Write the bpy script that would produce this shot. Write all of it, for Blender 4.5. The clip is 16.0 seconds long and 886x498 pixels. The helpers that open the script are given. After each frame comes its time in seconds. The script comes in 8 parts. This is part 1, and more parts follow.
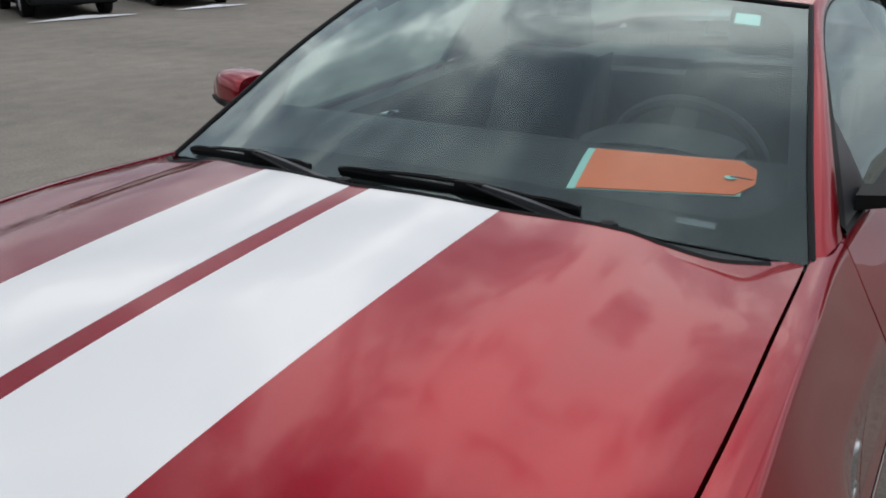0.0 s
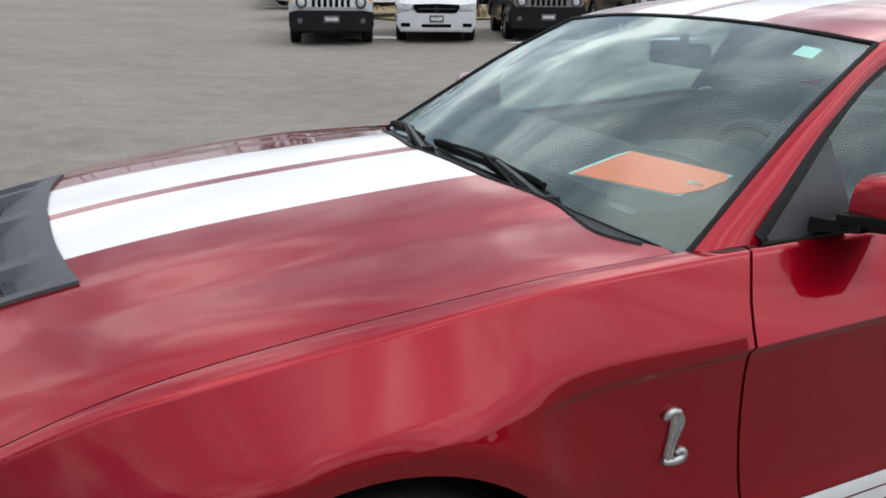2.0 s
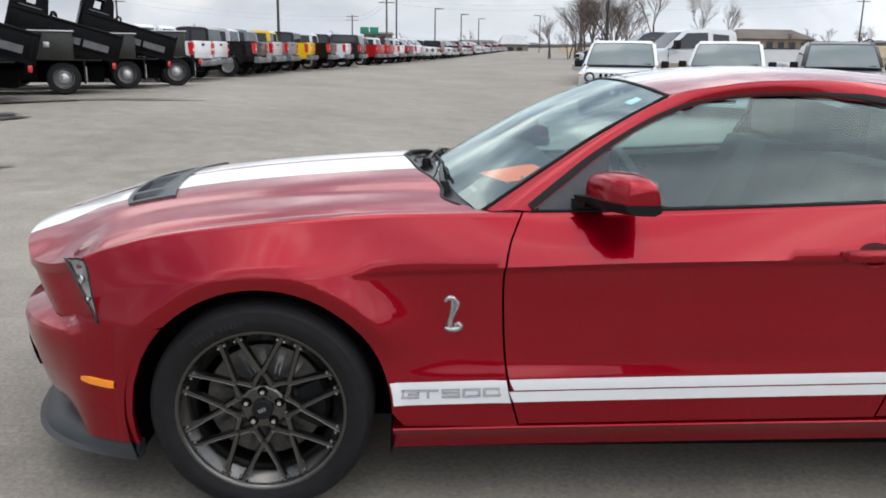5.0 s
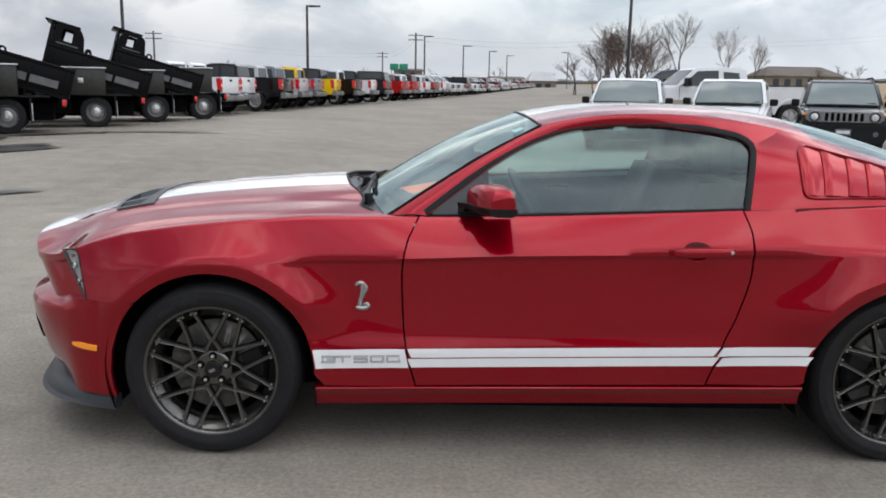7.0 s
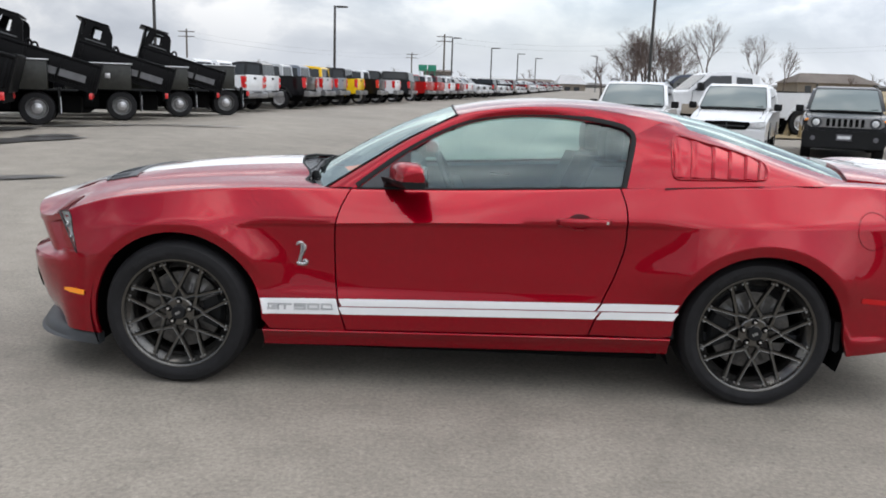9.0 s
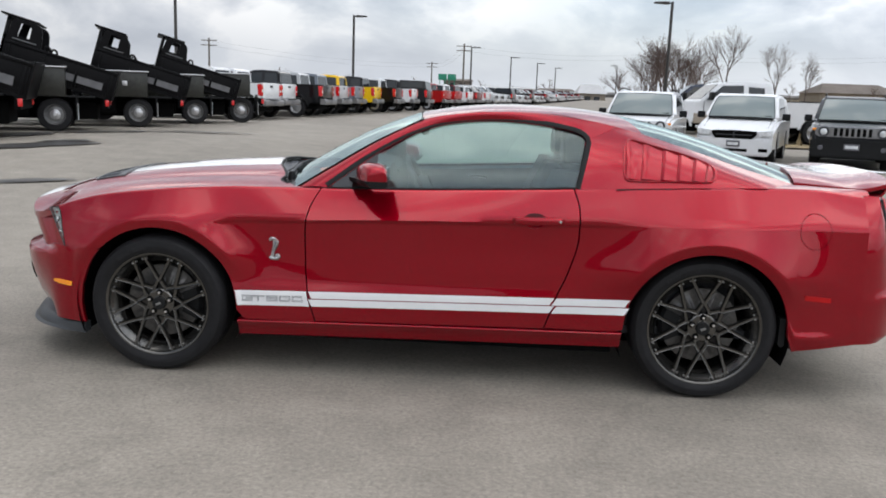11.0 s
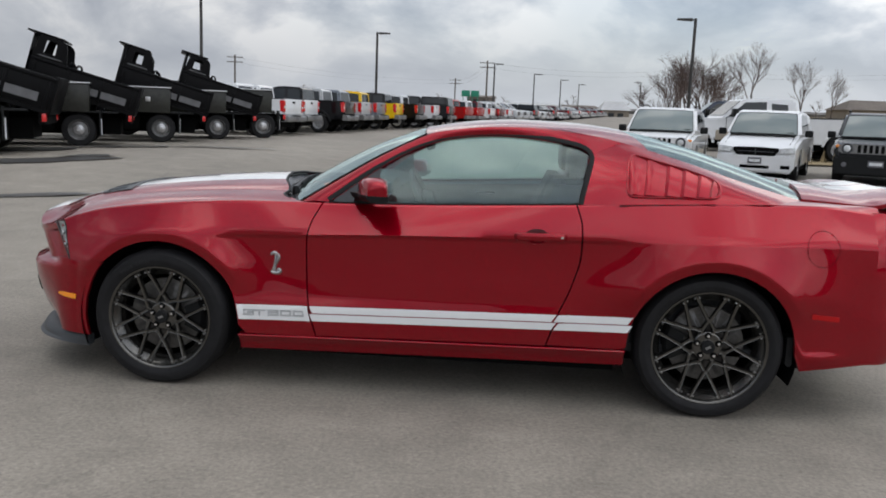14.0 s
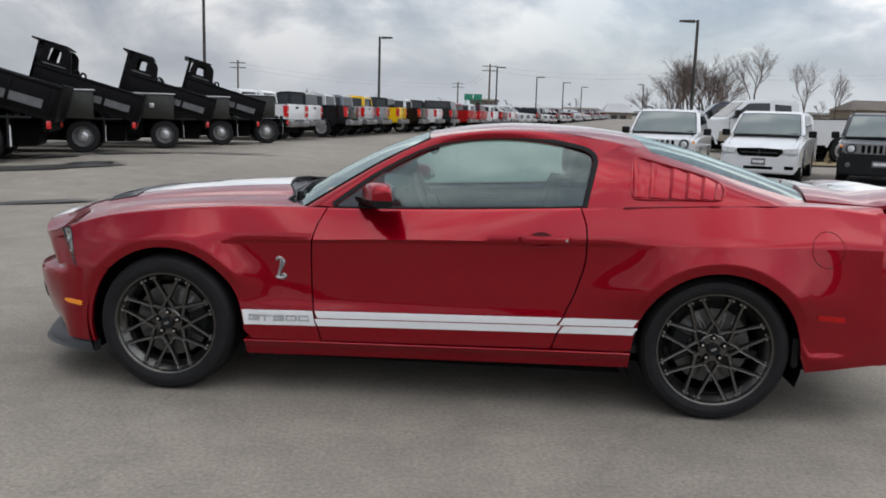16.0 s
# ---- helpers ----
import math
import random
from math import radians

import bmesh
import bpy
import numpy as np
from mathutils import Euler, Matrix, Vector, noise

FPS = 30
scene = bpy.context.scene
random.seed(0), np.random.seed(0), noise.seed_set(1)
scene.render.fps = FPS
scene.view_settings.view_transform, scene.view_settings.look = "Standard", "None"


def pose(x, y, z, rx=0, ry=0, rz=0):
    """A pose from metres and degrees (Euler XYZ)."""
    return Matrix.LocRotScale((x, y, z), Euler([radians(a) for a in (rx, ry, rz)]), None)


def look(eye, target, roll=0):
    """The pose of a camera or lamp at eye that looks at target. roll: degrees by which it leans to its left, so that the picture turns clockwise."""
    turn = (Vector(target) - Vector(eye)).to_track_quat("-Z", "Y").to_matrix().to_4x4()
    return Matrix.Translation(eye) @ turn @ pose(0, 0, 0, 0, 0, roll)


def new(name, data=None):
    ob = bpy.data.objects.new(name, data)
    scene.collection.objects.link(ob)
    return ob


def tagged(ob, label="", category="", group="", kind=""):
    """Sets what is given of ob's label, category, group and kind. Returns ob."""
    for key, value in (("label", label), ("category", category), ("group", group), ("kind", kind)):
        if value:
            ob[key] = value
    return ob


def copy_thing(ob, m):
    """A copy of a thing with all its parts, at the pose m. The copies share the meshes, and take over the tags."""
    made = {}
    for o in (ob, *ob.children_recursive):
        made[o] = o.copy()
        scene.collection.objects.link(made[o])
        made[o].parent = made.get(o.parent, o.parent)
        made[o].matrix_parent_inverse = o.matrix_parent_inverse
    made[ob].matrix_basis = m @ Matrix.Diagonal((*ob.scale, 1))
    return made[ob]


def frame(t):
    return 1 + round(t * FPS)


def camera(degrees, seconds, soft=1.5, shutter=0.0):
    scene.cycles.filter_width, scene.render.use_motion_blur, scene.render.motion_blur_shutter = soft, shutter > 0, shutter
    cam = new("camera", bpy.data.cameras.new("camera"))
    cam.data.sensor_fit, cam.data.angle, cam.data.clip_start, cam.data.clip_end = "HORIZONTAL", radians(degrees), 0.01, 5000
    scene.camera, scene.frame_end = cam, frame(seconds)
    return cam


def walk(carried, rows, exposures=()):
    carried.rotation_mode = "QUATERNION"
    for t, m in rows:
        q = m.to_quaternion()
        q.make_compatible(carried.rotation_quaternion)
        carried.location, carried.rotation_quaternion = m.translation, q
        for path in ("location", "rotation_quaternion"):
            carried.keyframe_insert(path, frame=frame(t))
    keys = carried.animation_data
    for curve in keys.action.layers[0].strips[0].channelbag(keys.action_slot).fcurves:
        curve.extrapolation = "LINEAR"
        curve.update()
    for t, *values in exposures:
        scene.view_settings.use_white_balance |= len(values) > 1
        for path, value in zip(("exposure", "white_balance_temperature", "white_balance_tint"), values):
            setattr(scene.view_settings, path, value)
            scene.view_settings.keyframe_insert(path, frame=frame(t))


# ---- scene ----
cam = camera(56.2, 16.0, soft=1.8)
PATH = [
    (0, (-0.692, -0.925, 1.444), (0.887, 0.088, 0.751), -0.7),
    (0.5, (-0.598, -1.173, 1.433), (0.77, 0.155, 0.83), 1.9),
    (1, (-0.566, -1.376, 1.422), (0.591, 0.132, 0.799), 1.1),
    (1.5, (-0.505, -1.622, 1.44), (0.486, -0.025, 0.756), 1.7),
    (2, (-0.353, -1.882, 1.431), (0.456, -0.161, 0.812), 0.6),
    (2.5, (-0.224, -2.136, 1.45), (0.428, -0.353, 0.82), 1.3),
    (3, (-0.164, -2.351, 1.424), (0.389, -0.516, 0.851), 2.2),
    (3.5, (-0.082, -2.578, 1.462), (0.348, -0.709, 0.895), 1.5),
    (4, (0.068, -2.77, 1.452), (0.385, -0.862, 0.945), 0.7),
    (4.2, (0.161, -2.892, 1.43), (0.409, -0.972, 0.929), 0.8),
    (6.3, (0.741, -3.76, 1.442), (0.772, -1.8, 1.048), 1.0),
    (6.5, (0.789, -3.835, 1.446), (0.818, -1.879, 1.028), 1.2),
    (7, (0.871, -3.999, 1.447), (0.888, -2.036, 1.067), 1.0),
    (7.5, (0.96, -4.193, 1.439), (0.941, -2.224, 1.088), 1.2),
    (8, (1.038, -4.347, 1.44), (1.073, -2.378, 1.092), 1.6),
    (8.5, (1.205, -4.499, 1.427), (1.182, -2.529, 1.081), 1.5),
    (9, (1.339, -4.651, 1.426), (1.291, -2.688, 1.048), 1.9),
    (9.2, (1.358, -4.681, 1.411), (1.324, -2.717, 1.035), 2.1),
    (11.5, (1.689, -4.886, 1.42), (1.578, -2.92, 1.072), 2.3),
    (12, (1.727, -4.865, 1.419), (1.615, -2.896, 1.087), 2.7),
    (12.5, (1.735, -4.862, 1.421), (1.603, -2.892, 1.1), 2.5),
    (13, (1.734, -4.861, 1.418), (1.583, -2.893, 1.092), 2.2),
    (13.5, (1.731, -4.851, 1.418), (1.571, -2.884, 1.093), 2.1),
    (14, (1.726, -4.841, 1.416), (1.573, -2.874, 1.093), 2.2),
    (14.5, (1.726, -4.83, 1.414), (1.563, -2.862, 1.097), 2.1),
    (15, (1.72, -4.838, 1.417), (1.556, -2.87, 1.101), 2.0),
    (15.5, (1.723, -4.842, 1.417), (1.56, -2.873, 1.106), 1.9),
    (16, (1.723, -4.847, 1.418), (1.56, -2.878, 1.103), 1.7),
]
EXPOSURES = [(0.0, -0.98), (0.5, -1.27), (1.0, -1.10), (1.5, -0.6), (2.0, -0.38), (2.5, -0.28), (3.0, -0.18), (4.2, -0.02), (6.3, -0.2), (8.0, -0.25), (9.0, -0.1), (11.5, -0.22), (12.0, -0.4), (12.5, -0.52), (16.0, -0.52)]
walk(cam, [(t, look(eye, target, roll)) for t, eye, target, roll in PATH], EXPOSURES)

# ---- sky and sun ----
SUN_ELEV, SUN_ROT = radians(48), radians(150)
world = bpy.data.worlds.new("overcast_sky")
scene.world = world
world.use_nodes = True
wn, wl = world.node_tree.nodes, world.node_tree.links
wn.clear()

w_out, w_bg = wn.new("ShaderNodeOutputWorld"), wn.new("ShaderNodeBackground")
sky = wn.new("ShaderNodeTexSky")
sky.sky_type, sky.sun_disc = "NISHITA", False
sky.sun_elevation, sky.sun_rotation = SUN_ELEV, SUN_ROT
coord = wn.new("ShaderNodeTexCoord")
sep = wn.new("ShaderNodeSeparateXYZ")
wl.new(coord.outputs["Generated"], sep.inputs[0])
# clouds lie on a flat sheet overhead
lift = wn.new("ShaderNodeMath"); lift.operation = "ADD"; lift.inputs[1].default_value = 0.50
clampz = wn.new("ShaderNodeMath"); clampz.operation = "MAXIMUM"; clampz.inputs[1].default_value = 0.0
wl.new(sep.outputs["Z"], clampz.inputs[0]); wl.new(clampz.outputs[0], lift.inputs[0])
flat = wn.new("ShaderNodeCombineXYZ")
for axis in ("X", "Y"):
    dv = wn.new("ShaderNodeMath"); dv.operation = "DIVIDE"
    wl.new(sep.outputs[axis], dv.inputs[0]); wl.new(lift.outputs[0], dv.inputs[1]); wl.new(dv.outputs[0], flat.inputs[axis])


def wnoise(scale, detail, rough, shift, warp=0.0):
    mp = wn.new("ShaderNodeMapping"); mp.inputs["Location"].default_value = (shift, shift * 0.7, 0)
    mp.inputs["Scale"].default_value = (1.0, 1.1, 1.0)
    wl.new(flat.outputs[0], mp.inputs[0])
    n = wn.new("ShaderNodeTexNoise")
    n.inputs["Scale"].default_value, n.inputs["Detail"].default_value, n.inputs["Roughness"].default_value = scale, detail, rough
    n.inputs["Distortion"].default_value = warp
    wl.new(mp.outputs[0], n.inputs["Vector"])
    return n


def wramp(src, stops):
    r = wn.new("ShaderNodeValToRGB")
    while len(r.color_ramp.elements) < len(stops):
        r.color_ramp.elements.new(0.5)
    for e, (p, c) in zip(r.color_ramp.elements, stops):
        e.position, e.color = p, (*c, 1)
    wl.new(src, r.inputs[0])
    return r


big, fine = wnoise(3.0, 9, 0.56, 5.3, 0.3), wnoise(0.7, 5, 0.5, 8.7, 0.3)
body = wramp(big.outputs["Fac"], [(0.36, (0.46, 0.51, 0.61)), (0.45, (0.68, 0.73, 0.82)), (0.53, (0.92, 0.96, 1.03)), (0.62, (1.42, 1.42, 1.42))])
# higher up the layer breaks into crisper clouds
crisp = wramp(big.outputs["Fac"], [(0.38, (0.34, 0.38, 0.46)), (0.47, (0.60, 0.65, 0.74)), (0.53, (0.95, 0.98, 1.03)), (0.59, (1.62, 1.62, 1.61))])
height = wn.new("ShaderNodeMapRange")
height.inputs["From Min"].default_value, height.inputs["From Max"].default_value = 0.22, 0.42
wl.new(clampz.outputs[0], height.inputs["Value"])
layer = wn.new("ShaderNodeMix"); layer.data_type = "RGBA"
wl.new(height.outputs[0], layer.inputs["Factor"]); wl.new(body.outputs[0], layer.inputs[6]); wl.new(crisp.outputs[0], layer.inputs[7])
cover = wramp(fine.outputs["Fac"], [(0.36, (0.55, 0.55, 0.55)), (0.5, (1, 1, 1))])
skymul = wn.new("ShaderNodeVectorMath"); skymul.operation = "SCALE"; skymul.inputs["Scale"].default_value = 0.13
wl.new(sky.outputs[0], skymul.inputs[0])
mixs = wn.new("ShaderNodeMix"); mixs.data_type = "RGBA"
wl.new(cover.outputs[0], mixs.inputs["Factor"]); wl.new(skymul.outputs[0], mixs.inputs[6]); wl.new(layer.outputs[2], mixs.inputs[7])
# pale, even band of haze towards the horizon
haze = wramp(clampz.outputs[0], [(0.0, (1, 1, 1)), (0.13, (0, 0, 0))])
mixh = wn.new("ShaderNodeMix"); mixh.data_type = "RGBA"
wl.new(haze.outputs[0], mixh.inputs["Factor"]); wl.new(mixs.outputs[2], mixh.inputs[6])
mixh.inputs[7].default_value = (0.86, 0.91, 0.99, 1)
# an overcast sky is brighter overhead than at its rim
dome = wn.new("ShaderNodeMapRange")
for k, v in zip(("From Min", "From Max", "To Min", "To Max"), (0.05, 0.85, 1.0, 2.45)):
    dome.inputs[k].default_value = v
wl.new(clampz.outputs[0], dome.inputs["Value"])
# and lighter on the side of the hidden sun
sunward = wn.new("ShaderNodeMapRange")
for k, v in zip(("From Min", "From Max", "To Min", "To Max"), (-0.6, 0.6, 0.82, 1.28)):
    sunward.inputs[k].default_value = v
wl.new(sep.outputs["X"], sunward.inputs["Value"])
glow = wn.new("ShaderNodeMath"); glow.operation = "MULTIPLY"
wl.new(dome.outputs[0], glow.inputs[0]); wl.new(sunward.outputs[0], glow.inputs[1])
lit = wn.new("ShaderNodeVectorMath"); lit.operation = "SCALE"
wl.new(mixh.outputs[2], lit.inputs[0]); wl.new(glow.outputs[0], lit.inputs["Scale"])
wl.new(lit.outputs[0], w_bg.inputs["Color"])
w_bg.inputs["Strength"].default_value = 0.87
wl.new(w_bg.outputs[0], w_out.inputs[0])

sun = new("sun", bpy.data.lights.new("sun", "SUN"))
sun.data.energy, sun.data.angle, sun.data.color = 0.6, radians(100), (1.0, 0.97, 0.93)
sun.matrix_world = look((0, 0, 30), (30 * math.sin(SUN_ROT) * -1 / math.tan(SUN_ELEV), -30 * math.cos(SUN_ROT) / math.tan(SUN_ELEV), 0))

# ---- materials ----
def material(name, colour=(0.5, 0.5, 0.5), rough=0.5, metal=0.0, coat=0.0, grain=0.0, scale=20.0, bump=0.0, bump_scale=120.0, spec=0.5, coat_rough=0.03, flake=0.0):
    """A principled material with colour variation at two scales and fine relief."""
    m = bpy.data.materials.new(name)
    m.use_nodes = True
    nt = m.node_tree
    b = nt.nodes["Principled BSDF"]
    b.inputs["Base Color"].default_value = (*colour, 1)
    b.inputs["Roughness"].default_value, b.inputs["Metallic"].default_value = rough, metal
    b.inputs["Coat Weight"].default_value, b.inputs["Coat Roughness"].default_value = coat, coat_rough
    b.inputs["Specular IOR Level"].default_value = spec
    b.inputs["Coat IOR"].default_value = 1.40
    tc = nt.nodes.new("ShaderNodeTexCoord")
    if grain:
        out = None
        for s, amount in ((scale, grain), (scale * 0.13, grain)):
            n = nt.nodes.new("ShaderNodeTexNoise")
            n.inputs["Scale"].default_value, n.inputs["Detail"].default_value = s, 6
            nt.links.new(tc.outputs["Object"], n.inputs["Vector"])
            r = nt.nodes.new("ShaderNodeMapRange")
            r.inputs["From Min"].default_value, r.inputs["From Max"].default_value = 0.3, 0.7
            r.inputs["To Min"].default_value, r.inputs["To Max"].default_value = 1 - amount, 1 + amount
            nt.links.new(n.outputs["Fac"], r.inputs["Value"])
            if out is None:
                out = r.outputs[0]
            else:
                mu = nt.nodes.new("ShaderNodeMath"); mu.operation = "MULTIPLY"
                nt.links.new(out, mu.inputs[0]); nt.links.new(r.outputs[0], mu.inputs[1])
                out = mu.outputs[0]
        sc = nt.nodes.new("ShaderNodeVectorMath"); sc.operation = "SCALE"
        sc.inputs[0].default_value = colour
        nt.links.new(out, sc.inputs["Scale"])
        nt.links.new(sc.outputs[0], b.inputs["Base Color"])
    if bump:
        n = nt.nodes.new("ShaderNodeTexNoise")
        n.inputs["Scale"].default_value, n.inputs["Detail"].default_value = bump_scale, 4
        nt.links.new(tc.outputs["Object"], n.inputs["Vector"])
        bp = nt.nodes.new("ShaderNodeBump")
        bp.inputs["Strength"].default_value, bp.inputs["Distance"].default_value = bump, min(0.01, 0.35 / bump_scale)
        nt.links.new(n.outputs["Fac"], bp.inputs["Height"])
        nt.links.new(bp.outputs[0], b.inputs["Normal"])
    return m


def glass(name, tint=(0.8, 0.9, 0.88), rough=0.0, facing=0.06, power=4.5):
    m = bpy.data.materials.new(name)
    m.use_nodes = True
    nt = m.node_tree
    nt.nodes.remove(nt.nodes["Principled BSDF"])
    out = nt.nodes["Material Output"]
    tr, gl, mx, lw = (nt.nodes.new(k) for k in ("ShaderNodeBsdfTransparent", "ShaderNodeBsdfGlossy", "ShaderNodeMixShader", "ShaderNodeLayerWeight"))
    tr.inputs[0].default_value = (*tint, 1)
    gl.inputs["Roughness"].default_value = rough
    gl.inputs[0].default_value = (0.84, 0.98, 0.97, 1)
    lw.inputs["Blend"].default_value = 0.5
    pw = nt.nodes.new("ShaderNodeMath"); pw.operation = "POWER"; pw.inputs[1].default_value = power
    nt.links.new(lw.outputs["Facing"], pw.inputs[0])
    fr = nt.nodes.new("ShaderNodeMapRange")
    fr.inputs["To Min"].default_value, fr.inputs["To Max"].default_value = facing, 1.0
    nt.links.new(pw.outputs[0], fr.inputs["Value"])
    nt.links.new(fr.outputs[0], mx.inputs[0]); nt.links.new(tr.outputs[0], mx.inputs[1]); nt.links.new(gl.outputs[0], mx.inputs[2])
    nt.links.new(mx.outputs[0], out.inputs[0])
    return m


RED = (0.292, 0.0003, 0.009)
STRIPE_IN, STRIPE_OUT = 0.020, 0.262


def car_paint(name, striped=False):
    """Candy red under clear coat; the striped one carries the twin white racing stripes along the car."""
    m = material(name, RED, rough=0.4, metal=0.70, coat=1.0, coat_rough=0.02, spec=0.0)
    m.node_tree.nodes["Principled BSDF"].inputs["Coat IOR"].default_value = 1.43
    nt = m.node_tree
    b = nt.nodes["Principled BSDF"]
    tc = nt.nodes.new("ShaderNodeTexCoord")
    fl = nt.nodes.new("ShaderNodeTexNoise")
    fl.inputs["Scale"].default_value, fl.inputs["Detail"].default_value = 2200, 1
    nt.links.new(tc.outputs["Object"], fl.inputs["Vector"])
    rr = nt.nodes.new("ShaderNodeMapRange")
    rr.inputs["To Min"].default_value, rr.inputs["To Max"].default_value = 0.22, 0.34
    nt.links.new(fl.outputs["Fac"], rr.inputs["Value"]); nt.links.new(rr.outputs[0], b.inputs["Roughness"])
    if striped:
        sp = nt.nodes.new("ShaderNodeSeparateXYZ"); nt.links.new(tc.outputs["Object"], sp.inputs[0])
        slant = nt.nodes.new("ShaderNodeMath"); slant.operation = "MULTIPLY_ADD"; slant.inputs[1].default_value, slant.inputs[2].default_value = -0.034, 0.0425
        nt.links.new(sp.outputs["X"], slant.inputs[0])
        keep = nt.nodes.new("ShaderNodeMath"); keep.operation = "MAXIMUM"; keep.inputs[1].default_value = 0.0
        nt.links.new(slant.outputs[0], keep.inputs[0])
        mid = nt.nodes.new("ShaderNodeMath"); mid.operation = "ADD"
        nt.links.new(sp.outputs["Y"], mid.inputs[0]); nt.links.new(keep.outputs[0], mid.inputs[1])
        ab = nt.nodes.new("ShaderNodeMath"); ab.operation = "ABSOLUTE"; nt.links.new(mid.outputs[0], ab.inputs[0])
        lo = nt.nodes.new("ShaderNodeMath"); lo.operation = "GREATER_THAN"; lo.inputs[1].default_value = STRIPE_IN
        hi = nt.nodes.new("ShaderNodeMath"); hi.operation = "LESS_THAN"; hi.inputs[1].default_value = STRIPE_OUT
        both = nt.nodes.new("ShaderNodeMath"); both.operation = "MULTIPLY"
        nt.links.new(ab.outputs[0], lo.inputs[0]); nt.links.new(ab.outputs[0], hi.inputs[0])
        nt.links.new(lo.outputs[0], both.inputs[0]); nt.links.new(hi.outputs[0], both.inputs[1])
        mx = nt.nodes.new("ShaderNodeMix"); mx.data_type = "RGBA"
        mx.inputs[6].default_value, mx.inputs[7].default_value = (*RED, 1), (0.82, 0.82, 0.81, 1)
        nt.links.new(both.outputs[0], mx.inputs["Factor"]); nt.links.new(mx.outputs[2], b.inputs["Base Color"])
        inv = nt.nodes.new("ShaderNodeMapRange")
        inv.inputs["To Min"].default_value, inv.inputs["To Max"].default_value = 0.70, 0.0
        nt.links.new(both.outputs[0], inv.inputs["Value"]); nt.links.new(inv.outputs[0], b.inputs["Metallic"])
    return m


M_RED, M_STRIPED = car_paint("candy_red_paint"), car_paint("candy_red_paint_with_white_stripes", True)
M_WHITE = material("white_vinyl", (0.76, 0.765, 0.77), 0.35, coat=0.6, grain=0.02)
M_BLACK = material("black_plastic", (0.008, 0.0085, 0.009), 0.55, spec=0.2, grain=0.15, scale=60, bump=0.12, bump_scale=900)
M_TRIM = material("grey_black_trim", (0.030, 0.033, 0.037), 0.45, grain=0.12, scale=50, bump=0.1, bump_scale=900)
M_SCOOP = material("dark_grey_textured_plastic", (0.06, 0.066, 0.072), 0.5, grain=0.1, scale=60, bump=0.2, bump_scale=1200)
M_RUBBER = material("tyre_rubber", (0.011, 0.011, 0.012), 0.55, spec=0.2, grain=0.2, scale=30, bump=0.2, bump_scale=250)
M_MARK = material("grey_rubber_marks", (0.017, 0.017, 0.018), 0.7, spec=0.2)
M_STRIPID = material("grey_strip", (0.16, 0.17, 0.18), 0.6)
M_VOID = material("dark_cavity", (0.0025, 0.0025, 0.0025), 0.95, spec=0.1)
M_LAMP = material("lamp_housing", (0.46, 0.455, 0.45), 0.22, metal=0.3, grain=0.2, scale=60)
M_RIM = material("gunmetal_alloy", (0.115, 0.112, 0.106), 0.2, metal=0.95, grain=0.06, scale=40)
M_STEEL = material("brake_steel", (0.13, 0.127, 0.123), 0.42, metal=0.9, grain=0.2, scale=60)
M_EMBLEM = material("brushed_silver", (0.40, 0.40, 0.40), 0.32, metal=0.9, grain=0.3, scale=160)
M_CHROME = material("bright_chrome", (0.75, 0.75, 0.75), 0.12, metal=1.0)
M_GLASS = glass("windscreen_glass", (0.78, 0.90, 0.87), facing=0.065, power=3.5)
M_REARGLASS = glass("rear_glass", (0.55, 0.68, 0.66), facing=0.10, power=3.6)
M_SIDEGLASS = glass("tinted_side_glass", (0.62, 0.80, 0.79), facing=0.08, power=3.8)
M_CLEAR = glass("clear_lens", (0.9, 0.92, 0.92))
M_FRIT = material("black_glass_band", (0.014, 0.015, 0.017), 0.5, spec=0.15)
M_COWL = material("dull_grey_cowl_plastic", (0.014, 0.015, 0.017), 0.26, grain=0.15, scale=40, bump=0.15, bump_scale=700)
M_AMBER = material("amber_lens", (0.95, 0.30, 0.01), 0.25, coat=1.0)
M_REDLENS = material("red_lens", (0.42, 0.006, 0.008), 0.3, spec=0.25)
M_ORANGE = material("orange_card", (0.95, 0.20, 0.07), 0.7, grain=0.03, scale=30)
M_TEAL = material("pale_teal_paper", (0.45, 0.78, 0.72), 0.7, grain=0.03)
M_DASH = material("dark_dashboard_vinyl", (0.020, 0.022, 0.025), 0.65, grain=0.12, scale=14, bump=0.08, bump_scale=260)
M_SEAT = material("black_leather", (0.03, 0.03, 0.032), 0.5, grain=0.2, scale=25, bump=0.2, bump_scale=300)
M_HEADLINER = material("grey_headliner", (0.25, 0.25, 0.25), 0.9, grain=0.08)
M_LETTER = material("grey_outline_lettering", (0.16, 0.17, 0.18), 0.5)


